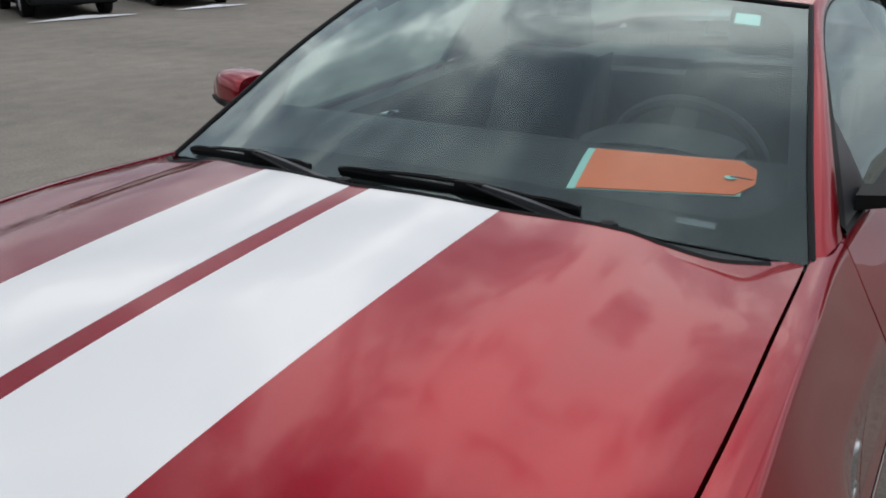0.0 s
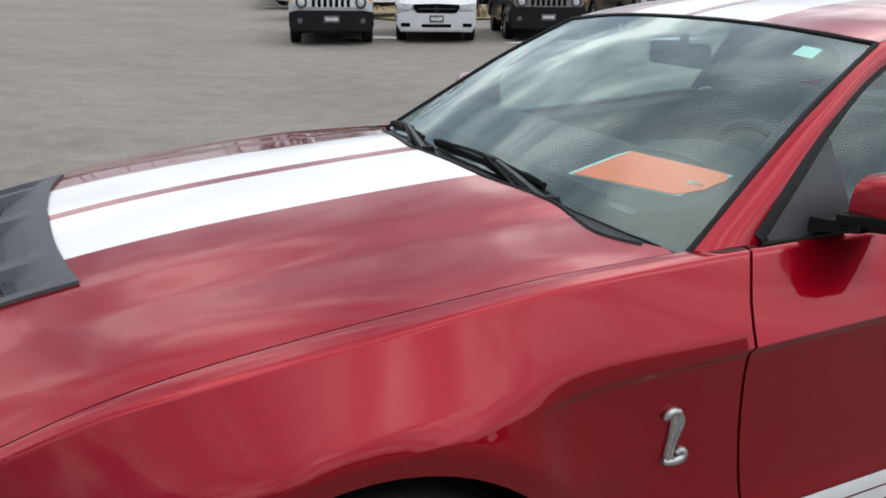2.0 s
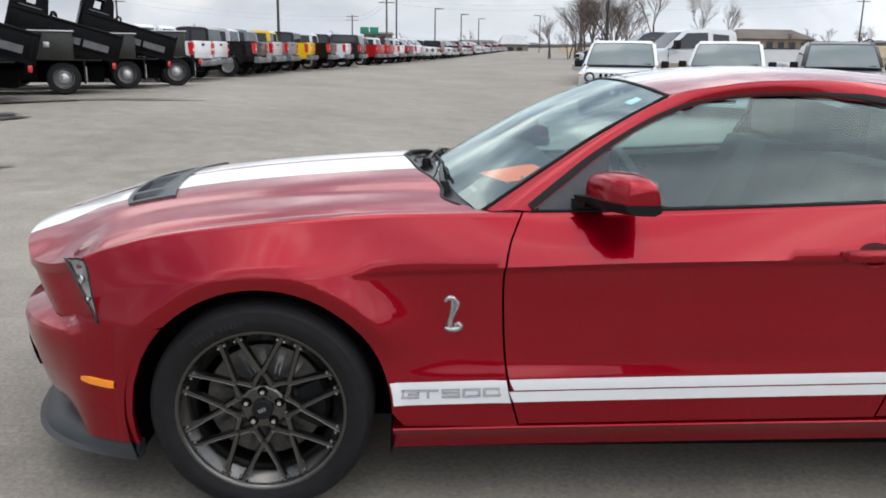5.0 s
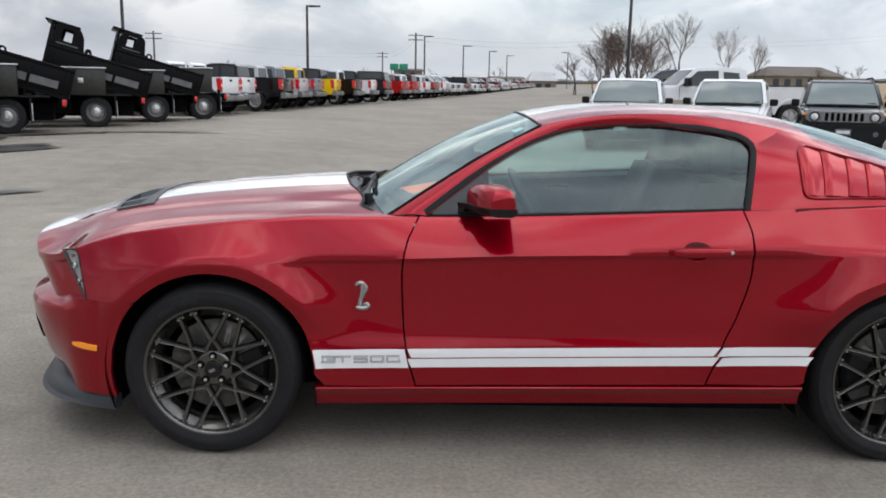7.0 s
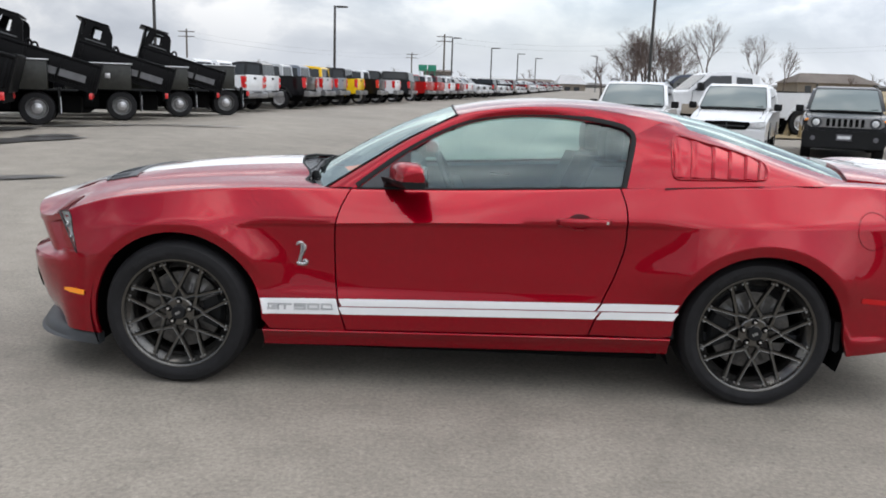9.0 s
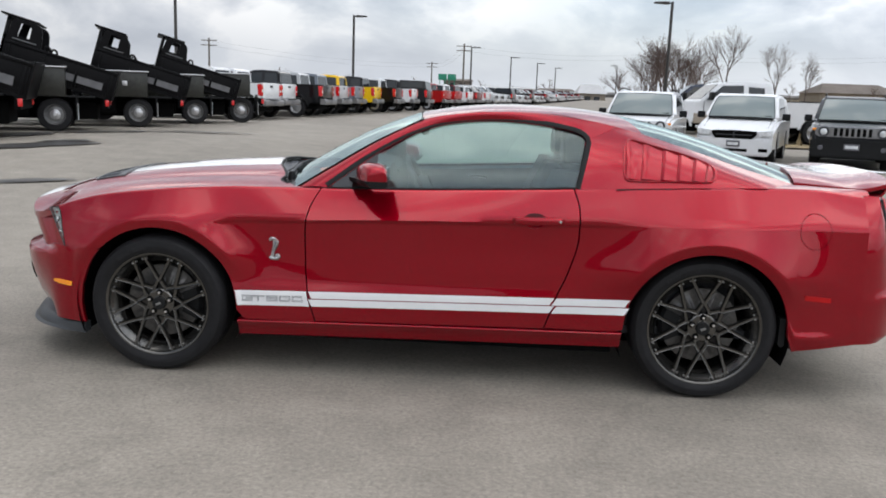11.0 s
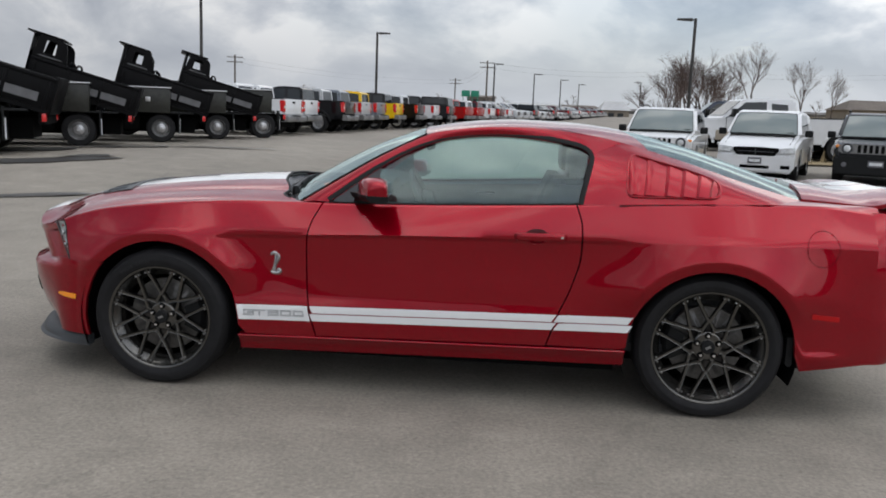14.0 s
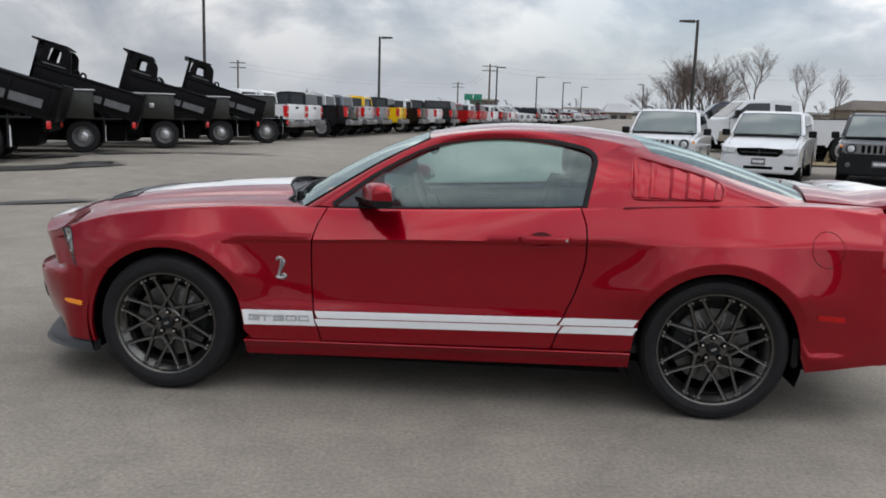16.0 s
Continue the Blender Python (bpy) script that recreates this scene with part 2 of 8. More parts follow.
def asphalt():
    m = material("worn_asphalt", (0.2, 0.19, 0.18), 0.85)
    nt = m.node_tree
    b = nt.nodes["Principled BSDF"]
    g = nt.nodes.new("ShaderNodeNewGeometry")

    def tex(kind, scale, detail=6, stretch=(1, 1, 1)):
        mp = nt.nodes.new("ShaderNodeMapping"); mp.inputs["Scale"].default_value = stretch
        nt.links.new(g.outputs["Position"], mp.inputs[0])
        n = nt.nodes.new(kind); n.inputs["Scale"].default_value = scale
        if "Detail" in n.inputs:
            n.inputs["Detail"].default_value = detail
        nt.links.new(mp.outputs[0], n.inputs["Vector"])
        return n

    def ramp(src, lo, hi, a, c):
        r = nt.nodes.new("ShaderNodeMapRange")
        for k, v in zip(("From Min", "From Max", "To Min", "To Max"), (lo, hi, a, c)):
            r.inputs[k].default_value = v
        nt.links.new(src, r.inputs["Value"])
        return r.outputs[0]

    def times(a, c):
        mu = nt.nodes.new("ShaderNodeMath"); mu.operation = "MULTIPLY"
        nt.links.new(a, mu.inputs[0]); nt.links.new(c, mu.inputs[1])
        return mu.outputs[0]

    stones = tex("ShaderNodeTexVoronoi", 130)
    grit = tex("ShaderNodeTexNoise", 45, 8)
    patches = tex("ShaderNodeTexNoise", 0.35, 7, (1, 0.5, 1))
    streak = tex("ShaderNodeTexNoise", 0.9, 5, (0.25, 1.6, 1))
    v = times(ramp(stones.outputs["Color"], 0, 1, 0.76, 1.22), ramp(grit.outputs["Fac"], 0.3, 0.7, 0.82, 1.16))
    mottle = tex("ShaderNodeTexNoise", 3.0, 9)
    v = times(v, ramp(mottle.outputs["Fac"], 0.3, 0.7, 0.88, 1.12))
    pits = tex("ShaderNodeTexNoise", 26, 4)
    v = times(v, ramp(pits.outputs["Fac"], 0.24, 0.38, 0.72, 1.0))
    scuff = tex("ShaderNodeTexNoise", 5.0, 10, (0.5, 1.6, 1))
    v = times(v, ramp(scuff.outputs["Fac"], 0.58, 0.72, 1.0, 1.12))
    chips = tex("ShaderNodeTexNoise", 70, 3)
    v = times(v, ramp(chips.outputs["Fac"], 0.60, 0.74, 1.0, 1.3))
    v = times(v, ramp(patches.outputs["Fac"], 0.3, 0.7, 0.84, 1.14))
    v = times(v, ramp(streak.outputs["Fac"], 0.35, 0.7, 0.95, 1.05))
    # thin cracks
    warp = tex("ShaderNodeTexNoise", 0.8, 4)
    ad = nt.nodes.new("ShaderNodeVectorMath"); ad.operation = "MULTIPLY_ADD"
    ad.inputs[1].default_value = (1.6, 1.6, 0)
    nt.links.new(warp.outputs["Color"], ad.inputs[0]); nt.links.new(g.outputs["Position"], ad.inputs[2])
    cr = nt.nodes.new("ShaderNodeTexVoronoi"); cr.feature = "DISTANCE_TO_EDGE"; cr.inputs["Scale"].default_value = 0.22
    nt.links.new(ad.outputs[0], cr.inputs["Vector"])
    v = times(v, ramp(cr.outputs["Distance"], 0.0, 0.004, 0.88, 1.0))
    sc = nt.nodes.new("ShaderNodeVectorMath"); sc.operation = "SCALE"; sc.inputs[0].default_value = (0.186, 0.166, 0.139)
    nt.links.new(v, sc.inputs["Scale"]); nt.links.new(sc.outputs[0], b.inputs["Base Color"])
    bp = nt.nodes.new("ShaderNodeBump"); bp.inputs["Strength"].default_value, bp.inputs["Distance"].default_value = 0.15, 0.002
    nt.links.new(stones.outputs["Distance"], bp.inputs["Height"]); nt.links.new(bp.outputs[0], b.inputs["Normal"])
    return m


M_ASPHALT = asphalt()
M_WETSHADE = material("wet_and_shaded_asphalt", (0.075, 0.072, 0.07), 0.28, grain=0.25, scale=6, bump=0.2, bump_scale=90)
M_GRASS = material("dry_winter_grass", (0.26, 0.20, 0.11), 0.95, grain=0.35, scale=3, bump=0.6, bump_scale=20)
M_SNOW = material("old_snow", (0.75, 0.76, 0.78), 0.8, grain=0.1, scale=8, bump=0.4, bump_scale=30)

# ---- building tools ----
def part(name, bm, mat, parent=None, label="", sharp=32, smooth=True, out_from=None):
    """Links a bmesh as one mesh object, under its thing where one is given; out_from: faces turn away from that place."""
    bmesh.ops.remove_doubles(bm, verts=bm.verts, dist=1e-5)
    if out_from is not None:
        bm.normal_update()
        wrong = [f for f in bm.faces if f.normal.dot(f.calc_center_median() - Vector(out_from)) < 0]
        bmesh.ops.reverse_faces(bm, faces=wrong)
    me = bpy.data.meshes.new(name)
    bm.to_mesh(me)
    bm.free()
    for p in me.polygons:
        p.use_smooth = smooth
    if smooth:
        me.set_sharp_from_angle(angle=radians(sharp))
    me.materials.append(mat)
    ob = new(name, me)
    if parent is not None:
        ob.parent = parent
    if label:
        ob["label"] = label
    return ob


def thing(name, label, category, group="", m=None):
    ob = new(name)
    ob.empty_display_size = 0.2
    if m is not None:
        ob.matrix_world = m
    return tagged(ob, label, category, group)


def tab(*pairs):
    """A smooth, non-overshooting function through (x, value) pairs."""
    xs, ys = np.array([p[0] for p in pairs], float), np.array([p[1] for p in pairs], float)
    h, d = np.diff(xs), np.diff(ys) / np.diff(xs)
    m = np.zeros(len(xs))
    m[0], m[-1] = d[0], d[-1]
    for k in range(1, len(xs) - 1):
        if d[k - 1] * d[k] > 0:
            w1, w2 = 2 * h[k] + h[k - 1], h[k] + 2 * h[k - 1]
            m[k] = (w1 + w2) / (w1 / d[k - 1] + w2 / d[k])

    def f(x):
        if x <= xs[0]:
            return float(ys[0] + m[0] * (x - xs[0]))
        if x >= xs[-1]:
            return float(ys[-1] + m[-1] * (x - xs[-1]))
        k = int(np.searchsorted(xs, x, side="right")) - 1
        t = (x - xs[k]) / h[k]
        return float((1 + 2 * t) * (1 - t) ** 2 * ys[k] + t * (1 - t) ** 2 * h[k] * m[k] + t * t * (3 - 2 * t) * ys[k + 1] + t * t * (t - 1) * h[k] * m[k + 1])

    return f


def spline(pts, closed=False):
    """A smooth curve through 3D points; t from 0 to 1 by length."""
    p = [Vector(q) for q in pts]
    if closed:
        p.append(p[0])
    s = [0.0]
    for a, b in zip(p, p[1:]):
        s.append(s[-1] + max((b - a).length, 1e-6))
    n = len(p)

    def tangent(k):
        if closed and k in (0, n - 1):
            return (p[1] - p[-2]) / (s[1] + s[-1] - s[-2])
        a, b = max(k - 1, 0), min(k + 1, n - 1)
        return (p[b] - p[a]) / (s[b] - s[a])

    def f(t):
        x = min(max(float(t), 0.0), 1.0) * s[-1]
        k = min(max(int(np.searchsorted(s, x, side="right")) - 1, 0), n - 2)
        h = s[k + 1] - s[k]
        u = float((x - s[k]) / h)
        return (1 + 2 * u) * (1 - u) ** 2 * p[k] + u * (1 - u) ** 2 * h * tangent(k) + u * u * (3 - 2 * u) * p[k + 1] + u * u * (u - 1) * h * tangent(k + 1)

    return f


def sheet(bm, rows, closed=False):
    """Faces over a grid of points, rows[i][j]."""
    vs = [[bm.verts.new(p) for p in row] for row in rows]
    for a, b in zip(vs, vs[1:]):
        m = len(a)
        for j in range(m if closed else m - 1):
            q = (a[j], a[(j + 1) % m], b[(j + 1) % m], b[j])
            if len({tuple(round(c, 6) for c in v.co) for v in q}) > 2:
                bm.faces.new(q)
    return vs


def coons(bottom, top, left, right, nu, nv, bulge=None):
    """A grid of points over four border curves; bottom and top run along u, left and right along v."""
    c00, c10, c01, c11 = bottom(0), bottom(1), top(0), top(1)
    rows = []
    for j in range(nv + 1):
        v = j / nv
        row = []
        for i in range(nu + 1):
            u = i / nu
            p = (1 - v) * bottom(u) + v * top(u) + (1 - u) * left(v) + u * right(v)
            p -= (1 - u) * (1 - v) * c00 + u * (1 - v) * c10 + (1 - u) * v * c01 + u * v * c11
            if bulge:
                p = p + bulge(u, v)
            row.append(p)
        rows.append(row)
    return rows


def turn_in(bm, way):
    """Folds the open border of a panel inwards by way, a vector or a function of the place."""
    bmesh.ops.remove_doubles(bm, verts=bm.verts, dist=2e-5)
    edges = [e for e in bm.edges if e.is_boundary]
    made = bmesh.ops.extrude_edge_only(bm, edges=edges)["geom"]
    for v in made:
        if isinstance(v, bmesh.types.BMVert):
            v.co += way(v.co) if callable(way) else Vector(way)


def box(bm, lo, hi, m=None, bevel=0.0):
    """A box, with rounded edges where bevel is given."""
    c = [(a + b) / 2 for a, b in zip(lo, hi)]
    s = [abs(b - a) for a, b in zip(lo, hi)]
    base = Matrix.Translation(c) @ Matrix.Diagonal((*s, 1))
    made = bmesh.ops.create_cube(bm, size=1.0, matrix=base)["verts"]
    if bevel:
        edges = list({e for v in made for e in v.link_edges})
        got = bmesh.ops.bevel(bm, geom=edges, offset=bevel, segments=2, affect="EDGES", profile=0.6)
        made = list({v for f in got["faces"] for v in f.verts} | {v for v in made if v.is_valid})
    if m is not None:
        bmesh.ops.transform(bm, matrix=m, verts=made)
    return made


def prism(bm, outline, a, b, axis="y", bevel=0.0):
    """A plate with the given 2D outline, from a to b along an axis."""
    def at(p, d):
        return {"y": (p[0], d, p[1]), "x": (d, p[0], p[1]), "z": (p[0], p[1], d)}[axis]
    v0 = [bm.verts.new(at(p, a)) for p in outline]
    v1 = [bm.verts.new(at(p, b)) for p in outline]
    n = len(outline)
    fs = [bm.faces.new(v0[::-1]), bm.faces.new(v1)]
    for k in range(n):
        fs.append(bm.faces.new((v0[k], v0[(k + 1) % n], v1[(k + 1) % n], v1[k])))
    bmesh.ops.recalc_face_normals(bm, faces=fs)
    if bevel:
        edges = list({e for f in fs[:2] for e in f.edges})
        bmesh.ops.bevel(bm, geom=edges, offset=bevel, segments=2, affect="EDGES")
    return v0 + v1


def lathe(bm, profile, n=48, axis="y", centre=(0, 0, 0), closed=False):
    """Turns a profile of (radius, along) round an axis."""
    rows = []
    prof = list(profile) + ([profile[0]] if closed else [])
    for r, h in prof:
        row = []
        for k in range(n):
            a = 2 * math.pi * k / n
            c, s = r * math.cos(a), r * math.sin(a)
            p = {"y": (c, h, s), "z": (c, s, h), "x": (h, c, s)}[axis]
            row.append(Vector(p) + Vector(centre))
        rows.append(row)
    return sheet(bm, rows, closed=True)


def tube(bm, pts, radius, n=8, smooth=True, steps=0):
    """A round bar along points; radius is a number or a list, one for each point."""
    if smooth and len(pts) > 2:
        f = spline(pts)
        steps = steps or 4 * (len(pts) - 1)
        line = [f(k / steps) for k in range(steps + 1)]
    else:
        line = [Vector(p) for p in pts]
    rad = [radius] * len(line) if not isinstance(radius, (list, tuple)) else [float(np.interp(k / (len(line) - 1), np.linspace(0, 1, len(radius)), radius)) for k in range(len(line))]
    rows = []
    side = None
    for k, p in enumerate(line):
        d = (line[min(k + 1, len(line) - 1)] - line[max(k - 1, 0)]).normalized()
        if side is None:
            side = d.orthogonal().normalized()
        side = (side - d * side.dot(d)).normalized()
        up = d.cross(side)
        rows.append([p + rad[k] * (math.cos(2 * math.pi * j / n) * side + math.sin(2 * math.pi * j / n) * up) for j in range(n)])
    vs = sheet(bm, rows, closed=True)
    for ring in (vs[0], vs[-1]):
        try:
            bm.faces.new(ring)
        except ValueError:
            pass


def smoothstep(a, b, x):
    t = min(max((x - a) / (b - a), 0.0), 1.0)
    return t * t * (3 - 2 * t)


def lerp(a, b, t):
    return a + (b - a) * float(t)

# ---- ground ----
def ground_z(x, y):
    """The lot is level round the car and rises gently beyond."""
    d = max(0.0, y - 7.0)
    d = d * d / (d + 2.0) if d > 0 else 0.0
    rise = d * (0.008 + 0.02 * max(-1.0, min(1.0, x / max(y, 7.0))))
    return rise + (0.46 * smoothstep(3.0, 12.0, y) - 0.21 * smoothstep(18.5, 27.0, y)) * (1 - smoothstep(-5.5, 4.0, x))


def steps_out(limit, first, grow):
    out, s, v = [0.0], first, 0.0
    while v < limit:
        v += s
        s *= grow
        out.append(v)
    return out


bm = bmesh.new()
gx = steps_out(2500, 1.5, 1.15)
xs = [-v for v in gx[:0:-1]] + gx
ys = [-v for v in steps_out(400, 3.0, 1.4)[:0:-1]] + [0.0, 3.0, 6.0] + [7 + v for v in steps_out(3000, 0.6, 1.15)]
sheet(bm, [[(x, y, ground_z(x, y)) for x in xs] for y in ys])
tagged(part("ground", bm, M_ASPHALT), "worn light grey asphalt of a large car lot", "ground", kind="structure")

# ---- the red coupe ----
# x runs from nose to tail with the front axle at 0, y across, z up; w is the half width
car = thing("sports_car", "candy-red two-door muscle coupe with twin white racing stripes, parked on asphalt", "car")

T_z = tab((-0.60, 0.785), (-0.49, 0.826), (-0.32, 0.874), (-0.08, 0.910), (0.165, 0.933), (0.41, 0.947), (0.75, 0.951), (1.2, 0.964), (1.6, 0.982), (2.05, 1.005), (2.4, 1.022), (2.7, 1.037), (3.0, 1.046), (3.2, 1.045), (3.45, 1.022))
T_w = tab((-0.60, 0.775), (-0.49, 0.790), (-0.2, 0.803), (0.1, 0.808), (0.42, 0.80), (0.75, 0.785), (1.2, 0.808), (1.6, 0.828), (2.05, 0.848), (2.4, 0.850), (2.7, 0.838), (3.0, 0.80), (3.2, 0.77), (3.45, 0.725))
C_z = tab((-0.60, 0.68), (-0.2, 0.765), (0.0, 0.775), (0.2, 0.783), (0.4, 0.791), (0.74, 0.802), (1.14, 0.822), (1.62, 0.837), (2.08, 0.850), (2.42, 0.856), (3.2, 0.865), (3.45, 0.86))
C_w = tab((-0.60, 0.800), (-0.4, 0.842), (-0.2, 0.868), (0.0, 0.878), (0.2, 0.876), (0.42, 0.872), (0.75, 0.881), (1.2, 0.902), (1.6, 0.915), (2.05, 0.924), (2.4, 0.925), (2.7, 0.922), (3.0, 0.903), (3.2, 0.880), (3.45, 0.835))
LOW = [
    (0.62, tab((-0.60, 0.812), (-0.4, 0.862), (-0.2, 0.886), (0.0, 0.893), (0.2, 0.888), (0.28, 0.880), (0.35, 0.869), (0.42, 0.867), (0.75, 0.873), (1.2, 0.889), (1.6, 0.901), (2.05, 0.911), (2.4, 0.920), (2.7, 0.926), (3.0, 0.914), (3.2, 0.889), (3.45, 0.842))),
    (0.50, tab((-0.60, 0.815), (-0.4, 0.872), (0.0, 0.895), (0.42, 0.884), (0.75, 0.883), (1.2, 0.893), (1.6, 0.902), (2.05, 0.914), (2.4, 0.922), (2.7, 0.926), (3.0, 0.916), (3.2, 0.892), (3.45, 0.846))),
    (0.46, tab((-0.60, 0.815), (-0.4, 0.874), (0.0, 0.896), (0.42, 0.896), (0.75, 0.897), (1.2, 0.903), (1.6, 0.910), (2.05, 0.919), (2.4, 0.924), (2.7, 0.926), (3.0, 0.917), (3.2, 0.893), (3.45, 0.848))),
    (0.36, tab((-0.60, 0.808), (-0.4, 0.872), (0.0, 0.896), (0.42, 0.893), (0.75, 0.893), (1.2, 0.897), (1.6, 0.903), (2.05, 0.912), (2.4, 0.920), (2.7, 0.922), (3.0, 0.912), (3.2, 0.890), (3.45, 0.846))),
    (0.20, tab((-0.60, 0.79), (-0.4, 0.855), (0.0, 0.88), (0.42, 0.878), (0.75, 0.880), (1.6, 0.892), (2.4, 0.90), (3.0, 0.888), (3.2, 0.868), (3.45, 0.825))),
]


def rake(x):
    return 0.026 * (min(max(x, -0.6), 3.4) - 1.36)


def side_w(x, z):
    """Half width of the body side: a sharp crease along door and fender, soft flares over the wheels."""
    zc, wc, zt, wt = C_z(x), C_w(x), T_z(x), T_w(x)
    low = [(h + rake(x), f(x)) for h, f in LOW][::-1]
    if z >= zc:
        t = min((z - zc) / max(zt - zc, 0.02), 1.6)
        w = wc + (wt - wc) * (0.88 * t + 0.12 * t * t)
    else:
        f = tab(*low, (zc, wc))
        w = f(z) - 0.012 * min(1.0, (zc - z) / 0.020) * smoothstep(0.27, 0.36, x) * (1 - smoothstep(2.16, 2.42, x)) * (1 - smoothstep(0.03, 0.28, zc - z))
    # lip along the foot of the rear bumper
    w += 0.016 * smoothstep(0.362, 0.338, z) * smoothstep(0.23, 0.338, z) * smoothstep(3.04, 3.13, x) * (1 - smoothstep(3.22, 3.46, x))
    for cx, cz, lift, r0, r1 in ((0.0, 0.335, 0.040, 0.446, 0.65), (2.717, 0.335, 0.048, 0.446, 0.76)):
        r = math.hypot(x - cx, z - cz)
        k = smoothstep(0.46, 0.64, z)
        tuck = smoothstep(0.50, 0.62, z)
        if r < r1:
            t = max(0.0, (r - r0) / (r1 - r0))
            w += lift * (1 - t) ** 1.9 * k
            w -= 0.32 * max(0.0, min(r0 - r, 0.06)) * tuck
    return w


ARCH_F, ARCH_R = (0.0, 0.335, 0.402), (2.717, 0.335, 0.398)

seam_f = tab((0.29, 0.800), (0.426, 0.764), (0.55, 0.748), (0.749, 0.741), (0.846, 0.755), (0.96, 0.806))
seam_r = tab((0.30, 1.928), (0.357, 1.948), (0.485, 1.988), (0.611, 2.040), (0.785, 2.081), (0.906, 2.079), (1.014, 2.047))
GAP = 0.0035
sill_z = tab((0.42, 0.287), (1.15, 0.300), (2.3, 0.322))
hood_w = tab((-0.62, 0.70), (-0.50, 0.768), (-0.2, 0.764), (0.1, 0.765), (0.43, 0.757), (0.75, 0.745))


def seam_z(x):
    return T_z(x) + 0.004


def stops(x, z0, z1, n):
    """Heights from z0 to z1, close together where the crease turns."""
    zc = C_z(x)
    m = n - 9
    return [lerp(z0, zc - 0.03, k / m) for k in range(m)] + [zc - 0.03, zc - 0.024, zc - 0.018, zc - 0.009, zc] + [lerp(zc, z1, k) for k in (0.22, 0.48, 0.74, 0.93, 1.0)]


def column(x_of_z, z0, z1, n, s):
    """Points up the body side from z0 to z1."""
    out = []
    for z in stops(x_of_z(0.8), z0, z1, n):
        x = x_of_z(z)
        out.append((x, s * side_w(x, z), z))
    return out


def top_flange(x, s):
    """From the shoulder crest inwards to the bonnet gap."""
    w0, w1, z = T_w(x), hood_w(x) + 0.003, T_z(x)
    return [(x, s * lerp(w0, w1, k), z + 0.006 * math.sin(math.pi * 0.5 * k)) for k in (0.10, 0.35, 0.68, 1.0)]


BUMP_SEAM = 0.612
lamp_edge = tab((0.58, -0.480), (0.70, -0.512), (0.82, -0.548))


def fender(s):
    bm = bmesh.new()
    n = 22
    ax, az, ar = ARCH_F
    # ahead of and over the wheel
    rows = []
    for u in (0.0, 0.03, 0.25, 0.5, 0.75):
        x_of = lambda z, u=u: lerp(lamp_edge(z), -0.402, u)
        xt = x_of(T_z(-0.53))
        rows.append(column(x_of, BUMP_SEAM + 0.0005, T_z(xt), n, s) + top_flange(xt, s))
    for k in range(33):
        th = math.pi * (1 - k / 32)
        x = ax + ar * math.cos(th)
        z0 = max(az + ar * math.sin(th), BUMP_SEAM + 0.0005 if x < 0 else 0.0)
        rows.append(column(lambda z, x=x: x, z0, T_z(x), n, s) + top_flange(x, s))
    sheet(bm, rows)
    # behind the wheel, up to the door gap
    rows = []
    for k in range(11):
        u = k / 10
        z0 = sill_z(0.42) + 0.004
        x1 = lambda z, u=u: lerp(ax + ar, seam_f(z) - GAP, u)
        zt = T_z(lerp(ax + ar, 0.79, u))
        col = []
        for z in stops(x1(0.8), z0 if k else az, zt, n):
            x = x1(z)
            col.append((x, s * side_w(x, z), z))
        rows.append(col + top_flange(min(x1(zt), 0.80), s))
    sheet(bm, rows)
    turn_in(bm, lambda c: Vector((0, 0, -0.035)) if c.z > T_z(c.x) - 0.004 and abs(c.y) < T_w(c.x) - 0.012 else Vector((0, -s * 0.022, 0)))
    return part("fender", bm, M_RED, car, sharp=62)


def door(s):
    bm = bmesh.new()
    rows = []
    for i in range(41):
        u = i / 40
        col = []
        xm = lerp(0.77, 2.05, u)
        for z in stops(lerp(seam_f(0.82), seam_r(0.84), u), sill_z(xm) + 0.004, T_z(xm) - 0.002, 30):
            x = lerp(seam_f(z) + GAP, seam_r(z) - GAP, u)
            col.append((x, s * side_w(x, z), z))
        x, z = col[-1][0], col[-1][2]
        col.append((x, s * (abs(col[-1][1]) - 0.012), z + 0.006))
        rows.append(col)
    sheet(bm, rows)
    turn_in(bm, lambda c: Vector((0, -s * 0.022, 0)))
    return part("door", bm, M_RED, car, sharp=62)


def quarter(s):
    bm = bmesh.new()
    n = 26
    ax, az, ar = ARCH_R
    rows = []
    for k in range(9):
        u = k / 8
        col = []
        for z in stops(lerp(2.08, ax - ar, u), sill_z(2.2) + 0.004 if k < 8 else az, T_z(lerp(2.05, ax - ar, u)), n):
            x = lerp(seam_r(z) + GAP, ax - ar, u)
            col.append((x, s * side_w(x, z), z))
        rows.append(col)
    sheet(bm, rows)
    rows = []
    for k in range(37):
        th = math.pi * (1 - k / 36)
        x = ax + ar * math.cos(th)
        z0 = az + ar * math.sin(th)
        rows.append(column(lambda z, x=x: x, z0, T_z(x), n, s))
    sheet(bm, rows)
    rows = []
    for k in range(11):
        x = lerp(ax + ar, 3.47, k / 10)
        rows.append(column(lambda z, x=x: x, lerp(0.255, 0.295, k / 10) if k else az, T_z(x), 48, s))
    sheet(bm, rows)
    turn_in(bm, lambda c: Vector((0, -s * 0.022, 0)))
    return part("quarter_panel", bm, M_RED, car, sharp=62)


